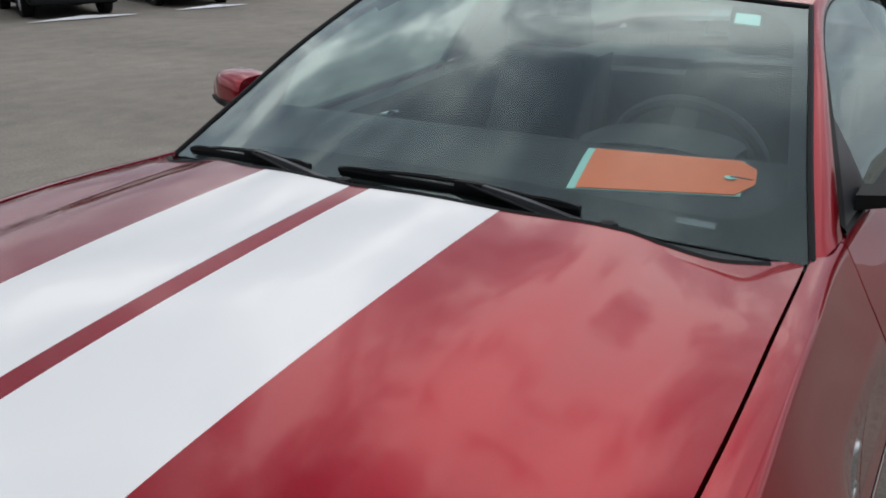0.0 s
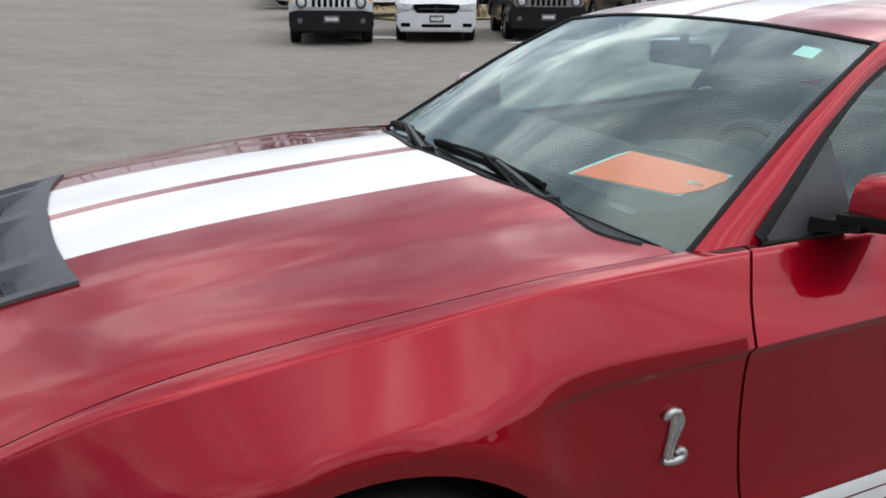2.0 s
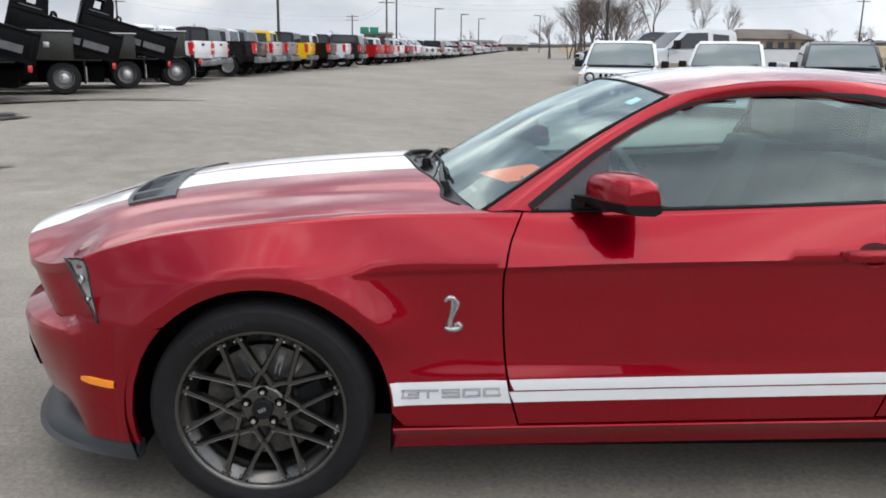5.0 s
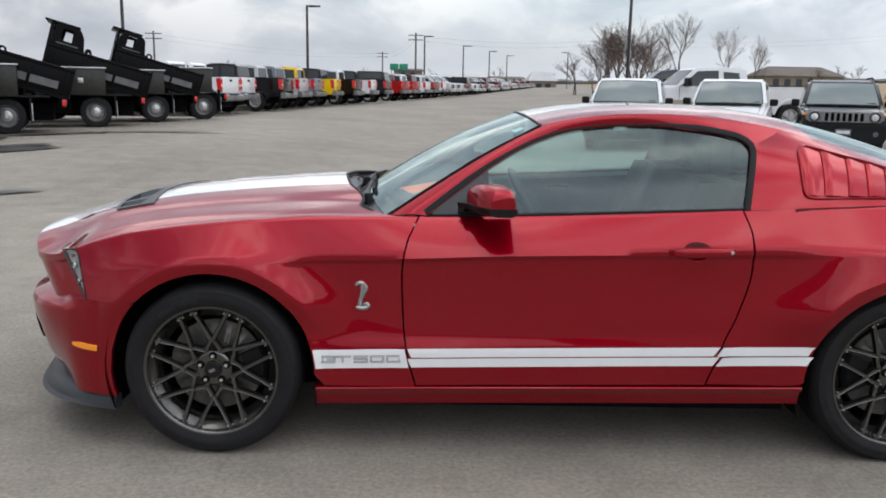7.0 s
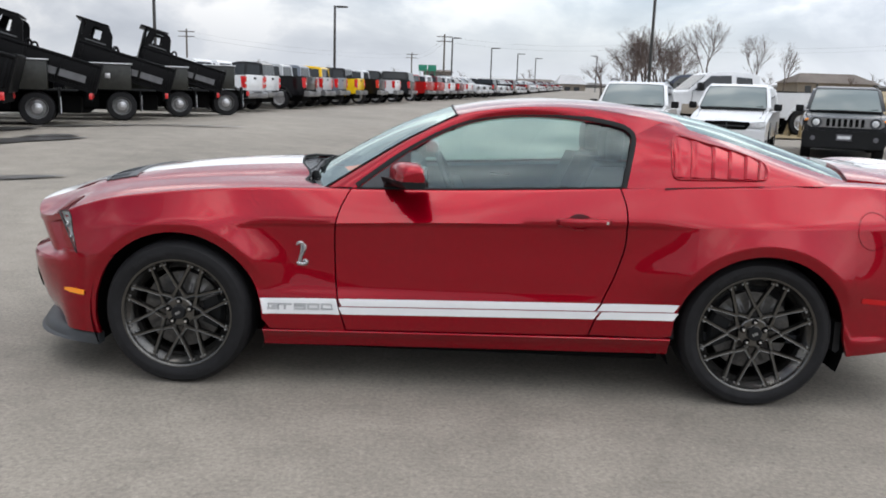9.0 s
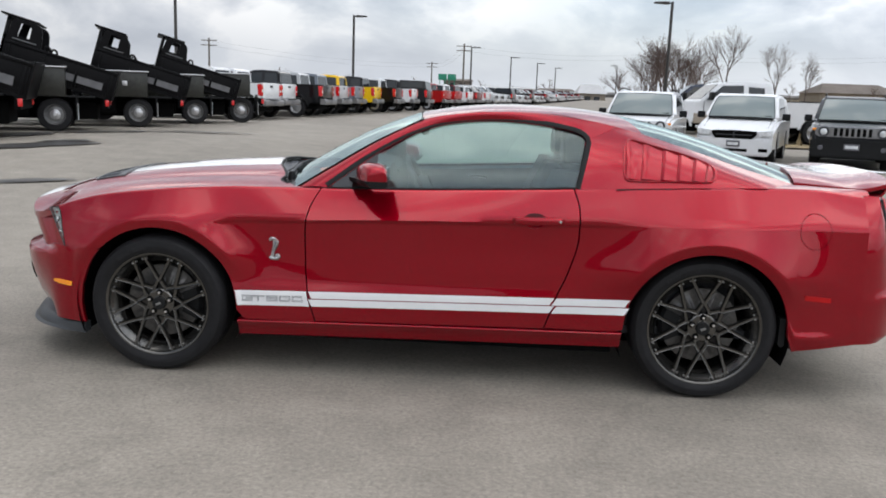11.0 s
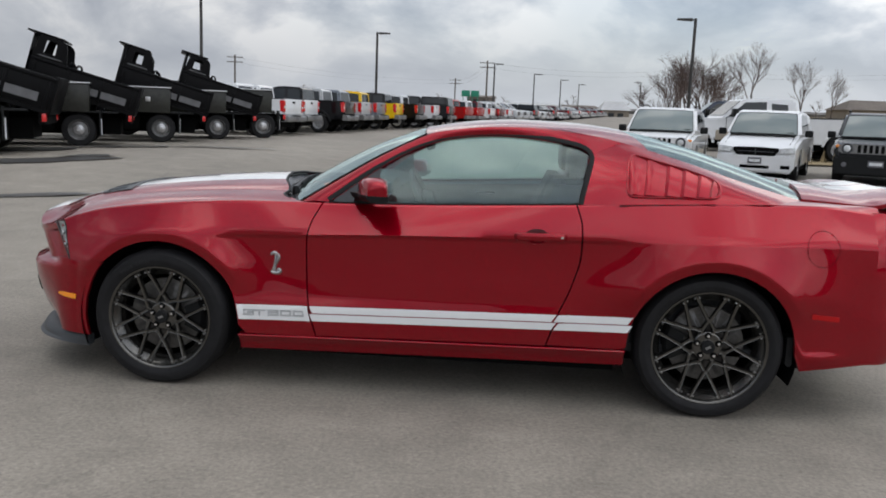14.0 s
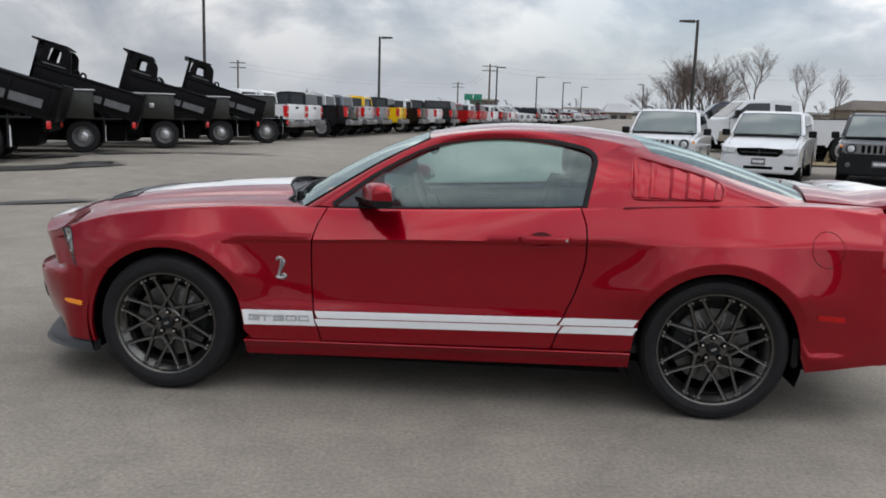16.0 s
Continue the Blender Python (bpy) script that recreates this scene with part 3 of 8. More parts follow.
def rocker(s):
    bm = bmesh.new()
    rows = []
    for i in range(31):
        x = lerp(0.405, 2.315, i / 30)
        zt = sill_z(x)
        zb = zt - 0.092
        w = side_w(x, zt + 0.01) + 0.006
        rows.append([(x, s * (w - 0.040), zt + 0.002), (x, s * (w - 0.014), zt), (x, s * (w - 0.002), zt - 0.003), (x, s * w, zt - 0.008), (x, s * (w - 0.003), zt - 0.014), (x, s * (w - 0.020), zt - 0.030), (x, s * (w - 0.034), zt - 0.060), (x, s * (w - 0.042), zb + 0.008), (x, s * (w - 0.065), zb), (x, s * (w - 0.2), zb)])
    sheet(bm, rows)
    turn_in(bm, (0, -s * 0.02, 0.0))
    return part("side_skirt", bm, M_RED, car)


# bonnet
hood_mid = tab((-0.95, 0.785), (-0.92, 0.805), (-0.77, 0.856), (-0.62, 0.903), (-0.41, 0.953), (-0.175, 0.988), (0.12, 1.016), (0.44, 1.036), (0.7, 1.045))
hood_rear = tab((0.0, 0.430), (0.28, 0.476), (0.45, 0.535), (0.52, 0.556), (0.57, 0.556), (0.61, 0.552), (0.66, 0.575), (0.745, 0.652))
hood_front = tab((0.0, -0.935), (0.3, -0.905), (0.5, -0.835), (0.6, -0.765), (0.7, -0.650), (0.775, -0.545))
drop_rear = tab((0.0, 0.0), (0.15, 0.004), (0.3, 0.018), (0.44, 0.034), (0.49, 0.044), (0.54, 0.056), (0.62, 0.064), (0.70, 0.073), (0.76, 0.083))
drop_front = tab((0.0, 0.0), (0.15, 0.004), (0.3, 0.014), (0.44, 0.028), (0.49, 0.038), (0.54, 0.050), (0.62, 0.066), (0.70, 0.083), (0.775, 0.107))


def hood_z(x, y):
    w = abs(y)
    k = min(max((x + 0.5) / 0.95, -0.25), 1.15)
    zedge = lerp(drop_front(w), drop_rear(w), k)
    z = hood_mid(x) - zedge
    # meet the fender height at the gap
    edge = hood_mid(x) - lerp(drop_front(hood_w(x)), drop_rear(hood_w(x)), k)
    fore = smoothstep(0.45, 0.80, -x)
    return z + max(seam_z(x) - edge, -0.05) * smoothstep(lerp(0.45, 0.15, fore), max(hood_w(x), 0.62), w)


vent_front = tab((0.0, -0.575), (0.2, -0.563), (0.35, -0.540), (0.435, -0.512))
vent_rear = tab((0.0, -0.392), (0.2, -0.384), (0.35, -0.367), (0.435, -0.350))


def hood():
    bm = bmesh.new()
    rows, ys = [], []
    marks = sorted({*[k * 0.425 / 12 for k in range(13)], *[0.425 + k * 0.34 / 14 for k in range(15)]})
    for w in [-m for m in marks[:0:-1]] + marks:
        f, wa = w / 0.765, abs(w)
        x0, x1 = hood_front(wa), hood_rear(min(wa, 0.745))
        va, vb = vent_front(min(wa, 0.435)) + 0.008, vent_rear(min(wa, 0.435)) - 0.008
        va = max(va, x0 + 0.02)
        xs = [lerp(x0, va, k / 16) for k in range(16)] + [lerp(va, vb, k / 8) for k in range(8)] + [lerp(vb, x1, k / 36) for k in range(37)]
        col = []
        for x in xs:
            y = f * (min(hood_w(x), 0.768) - 0.003) if x >= -0.5 else f * 0.765
            col.append((x, y, hood_z(x, y)))
        rows.append(col)
        ys.append(w)
    vs = [[bm.verts.new(p) for p in row] for row in rows]
    for a in range(len(vs) - 1):
        for k in range(len(vs[0]) - 1):
            if 16 <= k < 24 and max(abs(ys[a]), abs(ys[a + 1])) <= 0.4251:
                continue
            bm.faces.new((vs[a][k], vs[a + 1][k], vs[a + 1][k + 1], vs[a][k + 1]))
    turn_in(bm, (0, 0, -0.03))
    return part("hood", bm, M_STRIPED, car, "red bonnet with twin white stripes")


for s in (-1, 1):
    fender(s), door(s), quarter(s), rocker(s)
hood()
# black rubber seal along the rear edge of the hood
bm = bmesh.new()
tube(bm, [(hood_rear(abs(y)) + 0.006, y, hood_z(hood_rear(abs(y)), y) - 0.004) for y in [0.70 * k / 20 for k in range(-20, 21)]], 0.008, 6)
part("hood_seal", bm, M_BLACK, car, "black rubber seal behind the bonnet")

# greenhouse: rail over the side glass, middle line of the roof
rail_w = tab((1.288, 0.598), (1.64, 0.605), (1.9, 0.605), (2.15, 0.602), (2.41, 0.605), (2.68, 0.618), (2.9, 0.632), (3.15, 0.66))
rail_z = tab((1.288, 1.308), (1.42, 1.334), (1.64, 1.358), (1.9, 1.358), (2.15, 1.328), (2.41, 1.270), (2.68, 1.193), (2.9, 1.125), (3.15, 1.058))
mid_z = tab((1.25, 1.338), (1.44, 1.372), (1.58, 1.388), (1.76, 1.397), (2.02, 1.392), (2.32, 1.363), (2.62, 1.302), (2.93, 1.208), (3.18, 1.120))


def roof_z(x, y):
    t = min(abs(y) / rail_w(x), 1.0)
    return lerp(mid_z(x), rail_z(x), 0.6 * t * t + 0.4 * t ** 5)


head_x = tab((0.0, 1.25), (0.3, 1.262), (0.598, 1.288))
back_x = tab((0.0, 2.30), (0.3, 2.32), (0.605, 2.40))
bm = bmesh.new()
rows = []
for j in range(-20, 21):
    f = j / 20
    col = []
    for i in range(33):
        x = lerp(head_x(abs(f) * 0.6), back_x(abs(f) * 0.6), i / 32)
        y = f * rail_w(x)
        col.append((x, y, roof_z(x, y)))
    rows.append(col)
sheet(bm, rows)
part("roof", bm, M_STRIPED, car, "red roof with twin white stripes")

# rear window and its black surround
tail_x = tab((0.0, 3.22), (0.3, 3.205), (0.66, 3.146))
bm = bmesh.new()
rows = []
for j in range(-16, 17):
    f = j / 16
    col = []
    for i in range(29):
        x = lerp(back_x(abs(f) * 0.6) + 0.004, tail_x(abs(f) * 0.66), i / 28)
        y = f * (rail_w(x) - 0.006)
        col.append((x, y, roof_z(x, y) - 0.004))
    rows.append(col)
sheet(bm, rows)
part("rear_window", bm, M_REARGLASS, car, "sloping tinted rear glass", out_from=(2.2, 0, 0.3)).visible_shadow = False

# windscreen
WS_L = [(0.672, 0.752, 0.948), (0.86, 0.700, 1.068), (1.06, 0.650, 1.190), (1.288, 0.596, 1.306)]


def windscreen_rows(nu, nv, inset=0.0):
    def side(s):
        return spline([(x, s * w, z) for x, w, z in WS_L])
    low = spline([(0.672, -0.752, 0.948), (0.605, -0.5, 0.975), (0.57, -0.25, 0.995), (0.56, 0, 1.0), (0.57, 0.25, 0.995), (0.605, 0.5, 0.975), (0.672, 0.752, 0.948)])
    up = spline([(1.288, -0.596, 1.306), (1.262, -0.3, 1.331), (1.25, 0, 1.338), (1.262, 0.3, 1.331), (1.288, 0.596, 1.306)])
    bulge = lambda u, v: Vector((-0.012, 0, 0.018)) * (16 * u * (1 - u) * v * (1 - v)) * 0.6
    return coons(low, up, side(-1), side(1), nu, nv, bulge)


bm = bmesh.new()
sheet(bm, windscreen_rows(32, 20))
part("windshield", bm, M_GLASS, car, "raked windscreen reflecting clouds", out_from=(1.6, 0, 0.5)).visible_shadow = False

# side window outline on the side glass surface
def glass_w(x, z):
    t = max(z - T_z(x), -0.05)
    return T_w(x) - 0.012 - 0.50 * t - 0.45 * t * t


def on_glass(x, z, s, out=0.0):
    return Vector((x, s * (glass_w(x, z) + out), z))


WIN = [(0.835, 0.956), (0.96, 1.050), (1.10, 1.150), (1.25, 1.232), (1.40, 1.283), (1.56, 1.306), (1.72, 1.311), (1.88, 1.300), (2.02, 1.278), (2.075, 1.262), (2.105, 1.235), (2.10, 1.19), (2.075, 1.09), (2.055, 1.006)]


def upper_side(s):
    """Pillars and roof rail as one panel round the window opening."""
    bm = bmesh.new()
    inner = spline([on_glass(x, z, s, 0.004) for x, z in WIN[:11]])
    edge = [(x, s * (w + 0.004), z - 0.002) for x, w, z in WS_L] + [(x, s * (rail_w(x) + 0.002), rail_z(x)) for x in (1.42, 1.64, 1.9, 2.15, 2.27)]
    outer = spline(edge)
    rows = []
    for k in range(49):
        u = k / 48
        a, b = inner(u), outer(u)
        col = []
        for j in range(7):
            v = j / 6
            p = lerp(a, b, v)
            # rounded outwards between the two edges
            p = p + Vector((0, s * 0.75, 0.66)) * 0.014 * math.sin(math.pi * v) * min(1, (b - a).length / 0.06) * (1 - smoothstep(0.80, 1.0, u))
            col.append(p)
        rows.append(col)
    sheet(bm, rows)
    # rear pillar
    left = spline([on_glass(x, z, s, 0.004) for x, z in WIN[10:]][::-1])
    right = spline([(x, s * rail_w(x), rail_z(x)) for x in (3.15, 2.9, 2.68, 2.41, 2.27)])
    bl = left(0)
    low_pts = [tuple(bl)] + [(x, s * T_w(x), T_z(x)) for x in (2.3, 2.55, 2.8, 3.0)] + [(3.15, s * 0.66, 1.058)]
    low = spline(low_pts)
    tops = spline([tuple(left(1)), tuple(right(1))])
    bul = lambda u, v: Vector((0, s * 0.8, 0.5)) * 0.022 * (16 * u * (1 - u) * v * (1 - v))
    sheet(bm, coons(low, tops, left, right, 24, 18, bul))
    return part("pillar_panel", bm, M_RED, car, "red pillars and roof rail")


def side_window(s):
    bm = bmesh.new()
    rows = []
    up = spline([(x, 0, z) for x, z in WIN[:11]])
    for k in range(41):
        p = up(k / 40)
        zb = T_z(p.x) + 0.004
        xb = lerp(0.835, 2.055, k / 40)
        col = []
        for j in range(11):
            x, z = lerp(xb, p.x, j / 10), lerp(zb, max(p.z, zb), j / 10)
            col.append(on_glass(x, z, s, -0.004))
        rows.append(col)
    sheet(bm, rows)
    ob = part("side_window", bm, M_SIDEGLASS, car, "closed tinted door glass", out_from=(1.45, 0, 0.6))
    ob.visible_shadow = False
    # black weather strip round the opening
    bm = bmesh.new()
    f = spline([on_glass(x, z, s, 0.0) for x, z in WIN])
    rows = []
    for k in range(73):
        u = k / 72
        p, d = f(u), (f(min(u + 0.01, 1)) - f(max(u - 0.01, 0))).normalized()
        nrm = Vector((0, s * 0.87, 0.5))
        inn = d.cross(nrm).normalized() * s
        rows.append([p - nrm * 0.006 + inn * 0.0, p + nrm * 0.010, p + nrm * 0.012 + inn * 0.010, p + nrm * 0.010 + inn * 0.024, p - nrm * 0.006 + inn * 0.028])
    sheet(bm, rows)
    part("weather_strip", bm, M_BLACK, car, "black rubber window surround")
    # belt moulding
    bm = bmesh.new()
    rows = []
    for k in range(31):
        x = lerp(0.83, 2.055, k / 30)
        z = T_z(x)
        rows.append([(x, s * (T_w(x) - 0.004), z - 0.001), (x, s * (T_w(x) - 0.004), z + 0.006), (x, s * (T_w(x) - 0.018), z + 0.009), (x, s * (T_w(x) - 0.03), z + 0.004)])
    sheet(bm, rows)
    part("belt_strip", bm, M_BLACK, car, "black strip under the door glass")


for s in (-1, 1):
    upper_side(s), side_window(s)

# ---- front end ----
from mathutils.bvhtree import BVHTree


def skin(obs):
    """A search tree over the outer panels, to lay trim on them."""
    vs, fs = [], []
    for ob in obs:
        k = len(vs)
        vs += [v.co.copy() for v in ob.data.vertices]
        fs += [[i + k for i in p.vertices] for p in ob.data.polygons]
    return BVHTree.FromPolygons(vs, fs)


SIDE_SKIN = skin([o for o in car.children if o.name.split(".")[0] in ("fender", "door", "quarter_panel", "pillar_panel")])


def on_side(x, z, s, out=0.0):
    """The point of the car's side at x, z, lifted off it by out."""
    hit, nrm, _, _ = SIDE_SKIN.ray_cast(Vector((x, s * 1.5, z)), Vector((0, -s, 0)), 1.2)
    if hit is None:
        hit, nrm = Vector((x, s * side_w(x, z), z)), Vector((0, s, 0))
    if nrm.y * s < 0:
        nrm = -nrm
    return hit + nrm * out


nose_plan = [(-0.400, 0.872), (-0.50, 0.842), (-0.60, 0.800), (-0.70, 0.738), (-0.79, 0.645), (-0.855, 0.53), (-0.905, 0.38), (-0.935, 0.2), (-0.945, 0.0)]
nose_curve = spline([(x, w, 0) for x, w in nose_plan])


def nose(u, z, inset, s):
    """A point on the front cover: u from the wheel (0) to the middle (1), set back by inset."""
    p = nose_curve(u)
    d = (nose_curve(min(u + 0.02, 1)) - nose_curve(max(u - 0.02, 0))).normalized()
    n = Vector((d.y, -d.x, 0))
    if n.x > 0:
        n = -n
    k = smoothstep(0.10, 0.34, u)
    base = Vector((p.x, p.y, 0)) - n * inset * k
    w_side = side_w(max(p.x, -0.60), z)
    base.y = lerp(w_side + (p.y - nose_curve(0.0).y) * (1 if p.x < -0.6 else 0) * 0, base.y, smoothstep(0.09, 0.24, u))
    return Vector((base.x, s * base.y, z))


FRONT = [(0.225, 0.105), (0.27, 0.075), (0.33, 0.045), (0.42, 0.018), (0.50, 0.003), (0.548, 0.0), (0.566, 0.010), (0.578, 0.045), (0.592, 0.085)]
bm = bmesh.new()
for s in (-1, 1):
    rows = []
    for i in range(33):
        u = i / 32
        col = []
        for z, d in FRONT:
            zz = z + 0.006 * math.sin(math.pi * u)
            col.append(nose(u, zz, d, s))
        if u < 0.18:
            col.append(nose(u, BUMP_SEAM - 0.0005, lerp(0.0, 0.1, u / 0.18), s))
            col.append(col[-1] + Vector((0.01 + 0.3 * u, -s * 0.03, -0.006)))
        else:
            col.append(nose(u, BUMP_SEAM - 0.004, 0.12, s))
            col.append(nose(u, BUMP_SEAM - 0.010, 0.24, s))
        rows.append(col)
    # wheel-side edge follows the arch
    ax, az, ar = ARCH_F
    rows[0] = [Vector((ax - math.sqrt(max(ar ** 2 - (p.z - az) ** 2, 0)), s * side_w(ax - math.sqrt(max(ar ** 2 - (p.z - az) ** 2, 0)), p.z), p.z)) for p in rows[0]]
    between = []
    for k in range(1, 8):
        col = []
        for a, b in zip(rows[0], rows[2]):
            x, z = lerp(a.x, b.x, k / 8), lerp(a.z, b.z, k / 8)
            y = side_w(x, z)
            col.append(Vector((x, s * lerp(y, abs(b.y), smoothstep(0.6, 1.0, k / 8)), z)))
        between.append(col)
    sheet(bm, rows[:1] + between + rows[2:])
turn_in(bm, lambda c: Vector((0, -0.022 if c.y > 0 else 0.022, 0)) if c.x > -0.42 else Vector((0.02, 0, 0)))
bumper = part("front_bumper", bm, M_RED, car, "red front bumper cover")

# upper nose between the lamps, under the bonnet lip
def lamp_r(z, s):
    x = lamp_edge(z) - 0.003
    return Vector((x, s * (side_w(x, z) - 0.002), z))


lamp_l_low, lamp_l_top = Vector((-0.500, 0.822, 0.606)), Vector((-0.612, 0.735, 0.790))
bm = bmesh.new()
for s in (-1, 1):
    low = spline([(-0.500, s * 0.800, 0.590), (-0.555, s * 0.762, 0.590), (-0.68, s * 0.68, 0.592), (-0.765, s * 0.52, 0.600), (-0.82, s * 0.3, 0.61), (-0.84, 0, 0.61)])
    tops = [(-0.585, 0.722), (-0.650, 0.672), (-0.76, 0.6), (-0.832, 0.5), (-0.902, 0.3), (-0.932, 0.0)]
    top = spline([(x, s * w, hood_z(max(x, -0.93), w) - 0.014) for x, w in tops])
    rows = []
    for i in range(33):
        u = i / 32
        rows.append([lerp(low(u), top(u), k / 8) + Vector((-0.012 * math.sin(math.pi * k / 8) * u, 0, 0)) for k in range(9)])
    sheet(bm, rows)
part("nose_panel", bm, M_RED, car, "red nose panel round lamps and grille")
bm = bmesh.new()
prism(bm, [(-0.26, 0.640), (0.26, 0.640), (0.28, 0.70), (0.26, 0.755), (-0.26, 0.755), (-0.28, 0.70)], -0.895, -0.86, "x", 0.006)
part("grille", bm, M_VOID, car, "black front grille")


def headlight(s):
    zs = [lerp(0.606, 0.792, k / 10) for k in range(11)]
    right = spline([lamp_r(z, s) for z in zs])
    left = spline([Vector((lerp(lamp_l_low.x, lamp_l_top.x, t), s * (lerp(lamp_l_low.y, lamp_l_top.y, t)), lerp(0.606, 0.790, t))) for t in np.linspace(0, 1, 6)])
    low, top = spline([left(0), right(0)]), spline([left(1), right(1)])
    bm = bmesh.new()
    sheet(bm, coons(low, top, left, right, 8, 12, lambda u, v: Vector((-0.5, s * 0.8, 0)) * 0.006 * (16 * u * (1 - u) * v * (1 - v))))
    lamp = part("headlight", bm, M_CLEAR, car, "clear wraparound lamp lens", out_from=(0.5, 0, 0.7))
    lamp.visible_shadow = False
    inw = Vector((0.035, -s * 0.030, 0))
    bm = bmesh.new()
    sheet(bm, coons(spline([left(0) + inw * 0.1, right(0) + inw * 0.1]), spline([left(1) + inw * 0.1, right(1) + inw * 0.1]), spline([left(t) + inw * 0.1 for t in (0, 0.5, 1)]), spline([right(t) + inw * 0.1 for t in (0, 0.5, 1)]), 6, 8, lambda u, v: inw * 0.25 * (16 * u * (1 - u) * v * (1 - v))))
    part("lamp_bowl", bm, M_LAMP, lamp, "grey metallic lamp housing")
    for z, r, t in ((0.738, 0.015, 0.55), (0.680, 0.009, 0.5)):
        c = lerp(left((z - 0.606) / 0.186), right((z - 0.606) / 0.186), t) + inw * 0.12
        bm = bmesh.new()
        lathe(bm, [(0.0005, 0.0), (r * 0.7, -0.004), (r, -0.012), (r * 1.06, -0.0125), (r, -0.018)], 18, "x")
        bmesh.ops.transform(bm, matrix=Matrix.Translation(c) @ pose(0, 0, 0, 0, 0, -s * 48), verts=bm.verts)
        part("reflector", bm, M_EMBLEM, lamp, "bright reflector bowl")
    bm = bmesh.new()
    tube(bm, [right(0), right(0.5), right(1), left(1)], 0.0028, 6, steps=20)
    part("seal", bm, M_BLACK, lamp, "black rubber lamp seal")
    bm = bmesh.new()
    off = Vector((-0.004, s * 0.003, 0))
    sheet(bm, [[left(t) + off * 0.2, left(t) + off, left(t) + off + Vector((-0.010, -s * 0.010, 0)) * (0.3 + t), left(t) + Vector((-0.014, -s * 0.016, 0)) * (0.3 + t)] for t in np.linspace(0, 1, 11)])
    part("bezel", bm, M_TRIM, lamp, "dark lamp bezel")


for s in (-1, 1):
    headlight(s)
SIDE_SKIN = skin([o for o in car.children if o.name.split(".")[0] in ("fender", "door", "quarter_panel", "pillar_panel", "front_bumper")])

# black chin splitter
bm = bmesh.new()
for s in (-1, 1):
    rows = []
    for i in range(25):
        u = lerp(0.0, 1, i / 24)
        k = smoothstep(-0.05, 0.30, u)
        p = nose_curve(u)
        d = (nose_curve(min(u + 0.02, 1)) - nose_curve(max(u - 0.02, 0))).normalized()
        n = Vector((d.y, -d.x, 0))
        n = -n if n.x > 0 else n
        at = lambda off, z: Vector((p.x, s * p.y, z)) + Vector((n.x, s * n.y, 0)) * (off + 0.010 * (1 - k))
        rows.append([at(-0.06 - 0.05 * k, 0.172), at(-0.022 * (1 - k) - 0.012 * k, 0.164), at(-0.020 - 0.008 * k, 0.176), at(-0.020 - 0.012 * k, 0.192), at(-0.022 - 0.022 * k, 0.206 + 0.004 * k), at(-0.026 - 0.040 * k, 0.216 + 0.008 * k), at(-0.06 - 0.05 * k, 0.222 + 0.010 * k)])
    vs = sheet(bm, rows)
    bm.faces.new(vs[0])
part("chin_splitter", bm, M_TRIM, bumper, "black plastic chin splitter")
# amber side markers and corner intakes
for s in (-1, 1):
    bm = bmesh.new()
    n = 14
    rows = []
    for i in range(n + 1):
        x = lerp(-0.566, -0.452, i / n)
        zc = lerp(0.428, 0.420, i / n)
        h = lerp(0.006, 0.0125, min(1, i / 4)) if i < n else 0.009
        rows.append([on_side(x, zc - h, s, -0.002), on_side(x, zc - h * 0.85, s, 0.006), on_side(x, zc + h * 0.85, s, 0.006), on_side(x, zc + h, s, -0.002)])
    sheet(bm, rows)
    part("side_marker", bm, M_AMBER, bumper, "amber side marker lens")
    bm = bmesh.new()
    sheet(bm, [[nose(u, z, float(np.interp(z, [q[0] for q in FRONT], [q[1] for q in FRONT])) - 0.003, s) for z in np.linspace(lerp(0.40, 0.33, (u - 0.40) / 0.2), lerp(0.44, 0.49, (u - 0.40) / 0.2), 6)] for u in np.linspace(0.42, 0.60, 9)])
    part("intake", bm, M_VOID, bumper, "black corner air intake")

# ---- rear end ----
tail_plan = spline([(3.47, 0.842, 0), (3.56, 0.815, 0), (3.64, 0.765, 0), (3.71, 0.68, 0), (3.76, 0.55, 0), (3.79, 0.3, 0), (3.80, 0.0, 0)])
REAR = [(0.295, 0.035), (0.32, 0.010), (0.335, 0.0), (0.36, 0.004), (0.40, 0.0), (0.50, -0.004), (0.535, -0.006), (0.545, 0.012), (0.60, 0.016), (0.70, 0.03), (0.80, 0.05), (0.90, 0.085), (1.00, 0.125), (1.02, 0.14)]
bm = bmesh.new()
for s in (-1, 1):
    rows = []
    for i in range(21):
        u = i / 20
        p = tail_plan(u)
        d = (tail_plan(min(u + 0.03, 1)) - tail_plan(max(u - 0.03, 0))).normalized()
        n = Vector((-d.y, d.x, 0))
        n = -n if n.x < 0 else n
        k = smoothstep(0.0, 0.25, u)
        col = []
        for z, off in REAR:
            q = Vector((p.x, p.y, z)) - n * off * k
            ws = side_w(3.47, z) + (p.y - 0.842)
            q.y = lerp(ws, q.y, k)
            col.append((q.x, s * max(q.y, 0), z))
        rows.append(col)
    sheet(bm, rows)
rear_bumper = part("rear_bumper", bm, M_RED, car, "red rear bumper and tail panel")
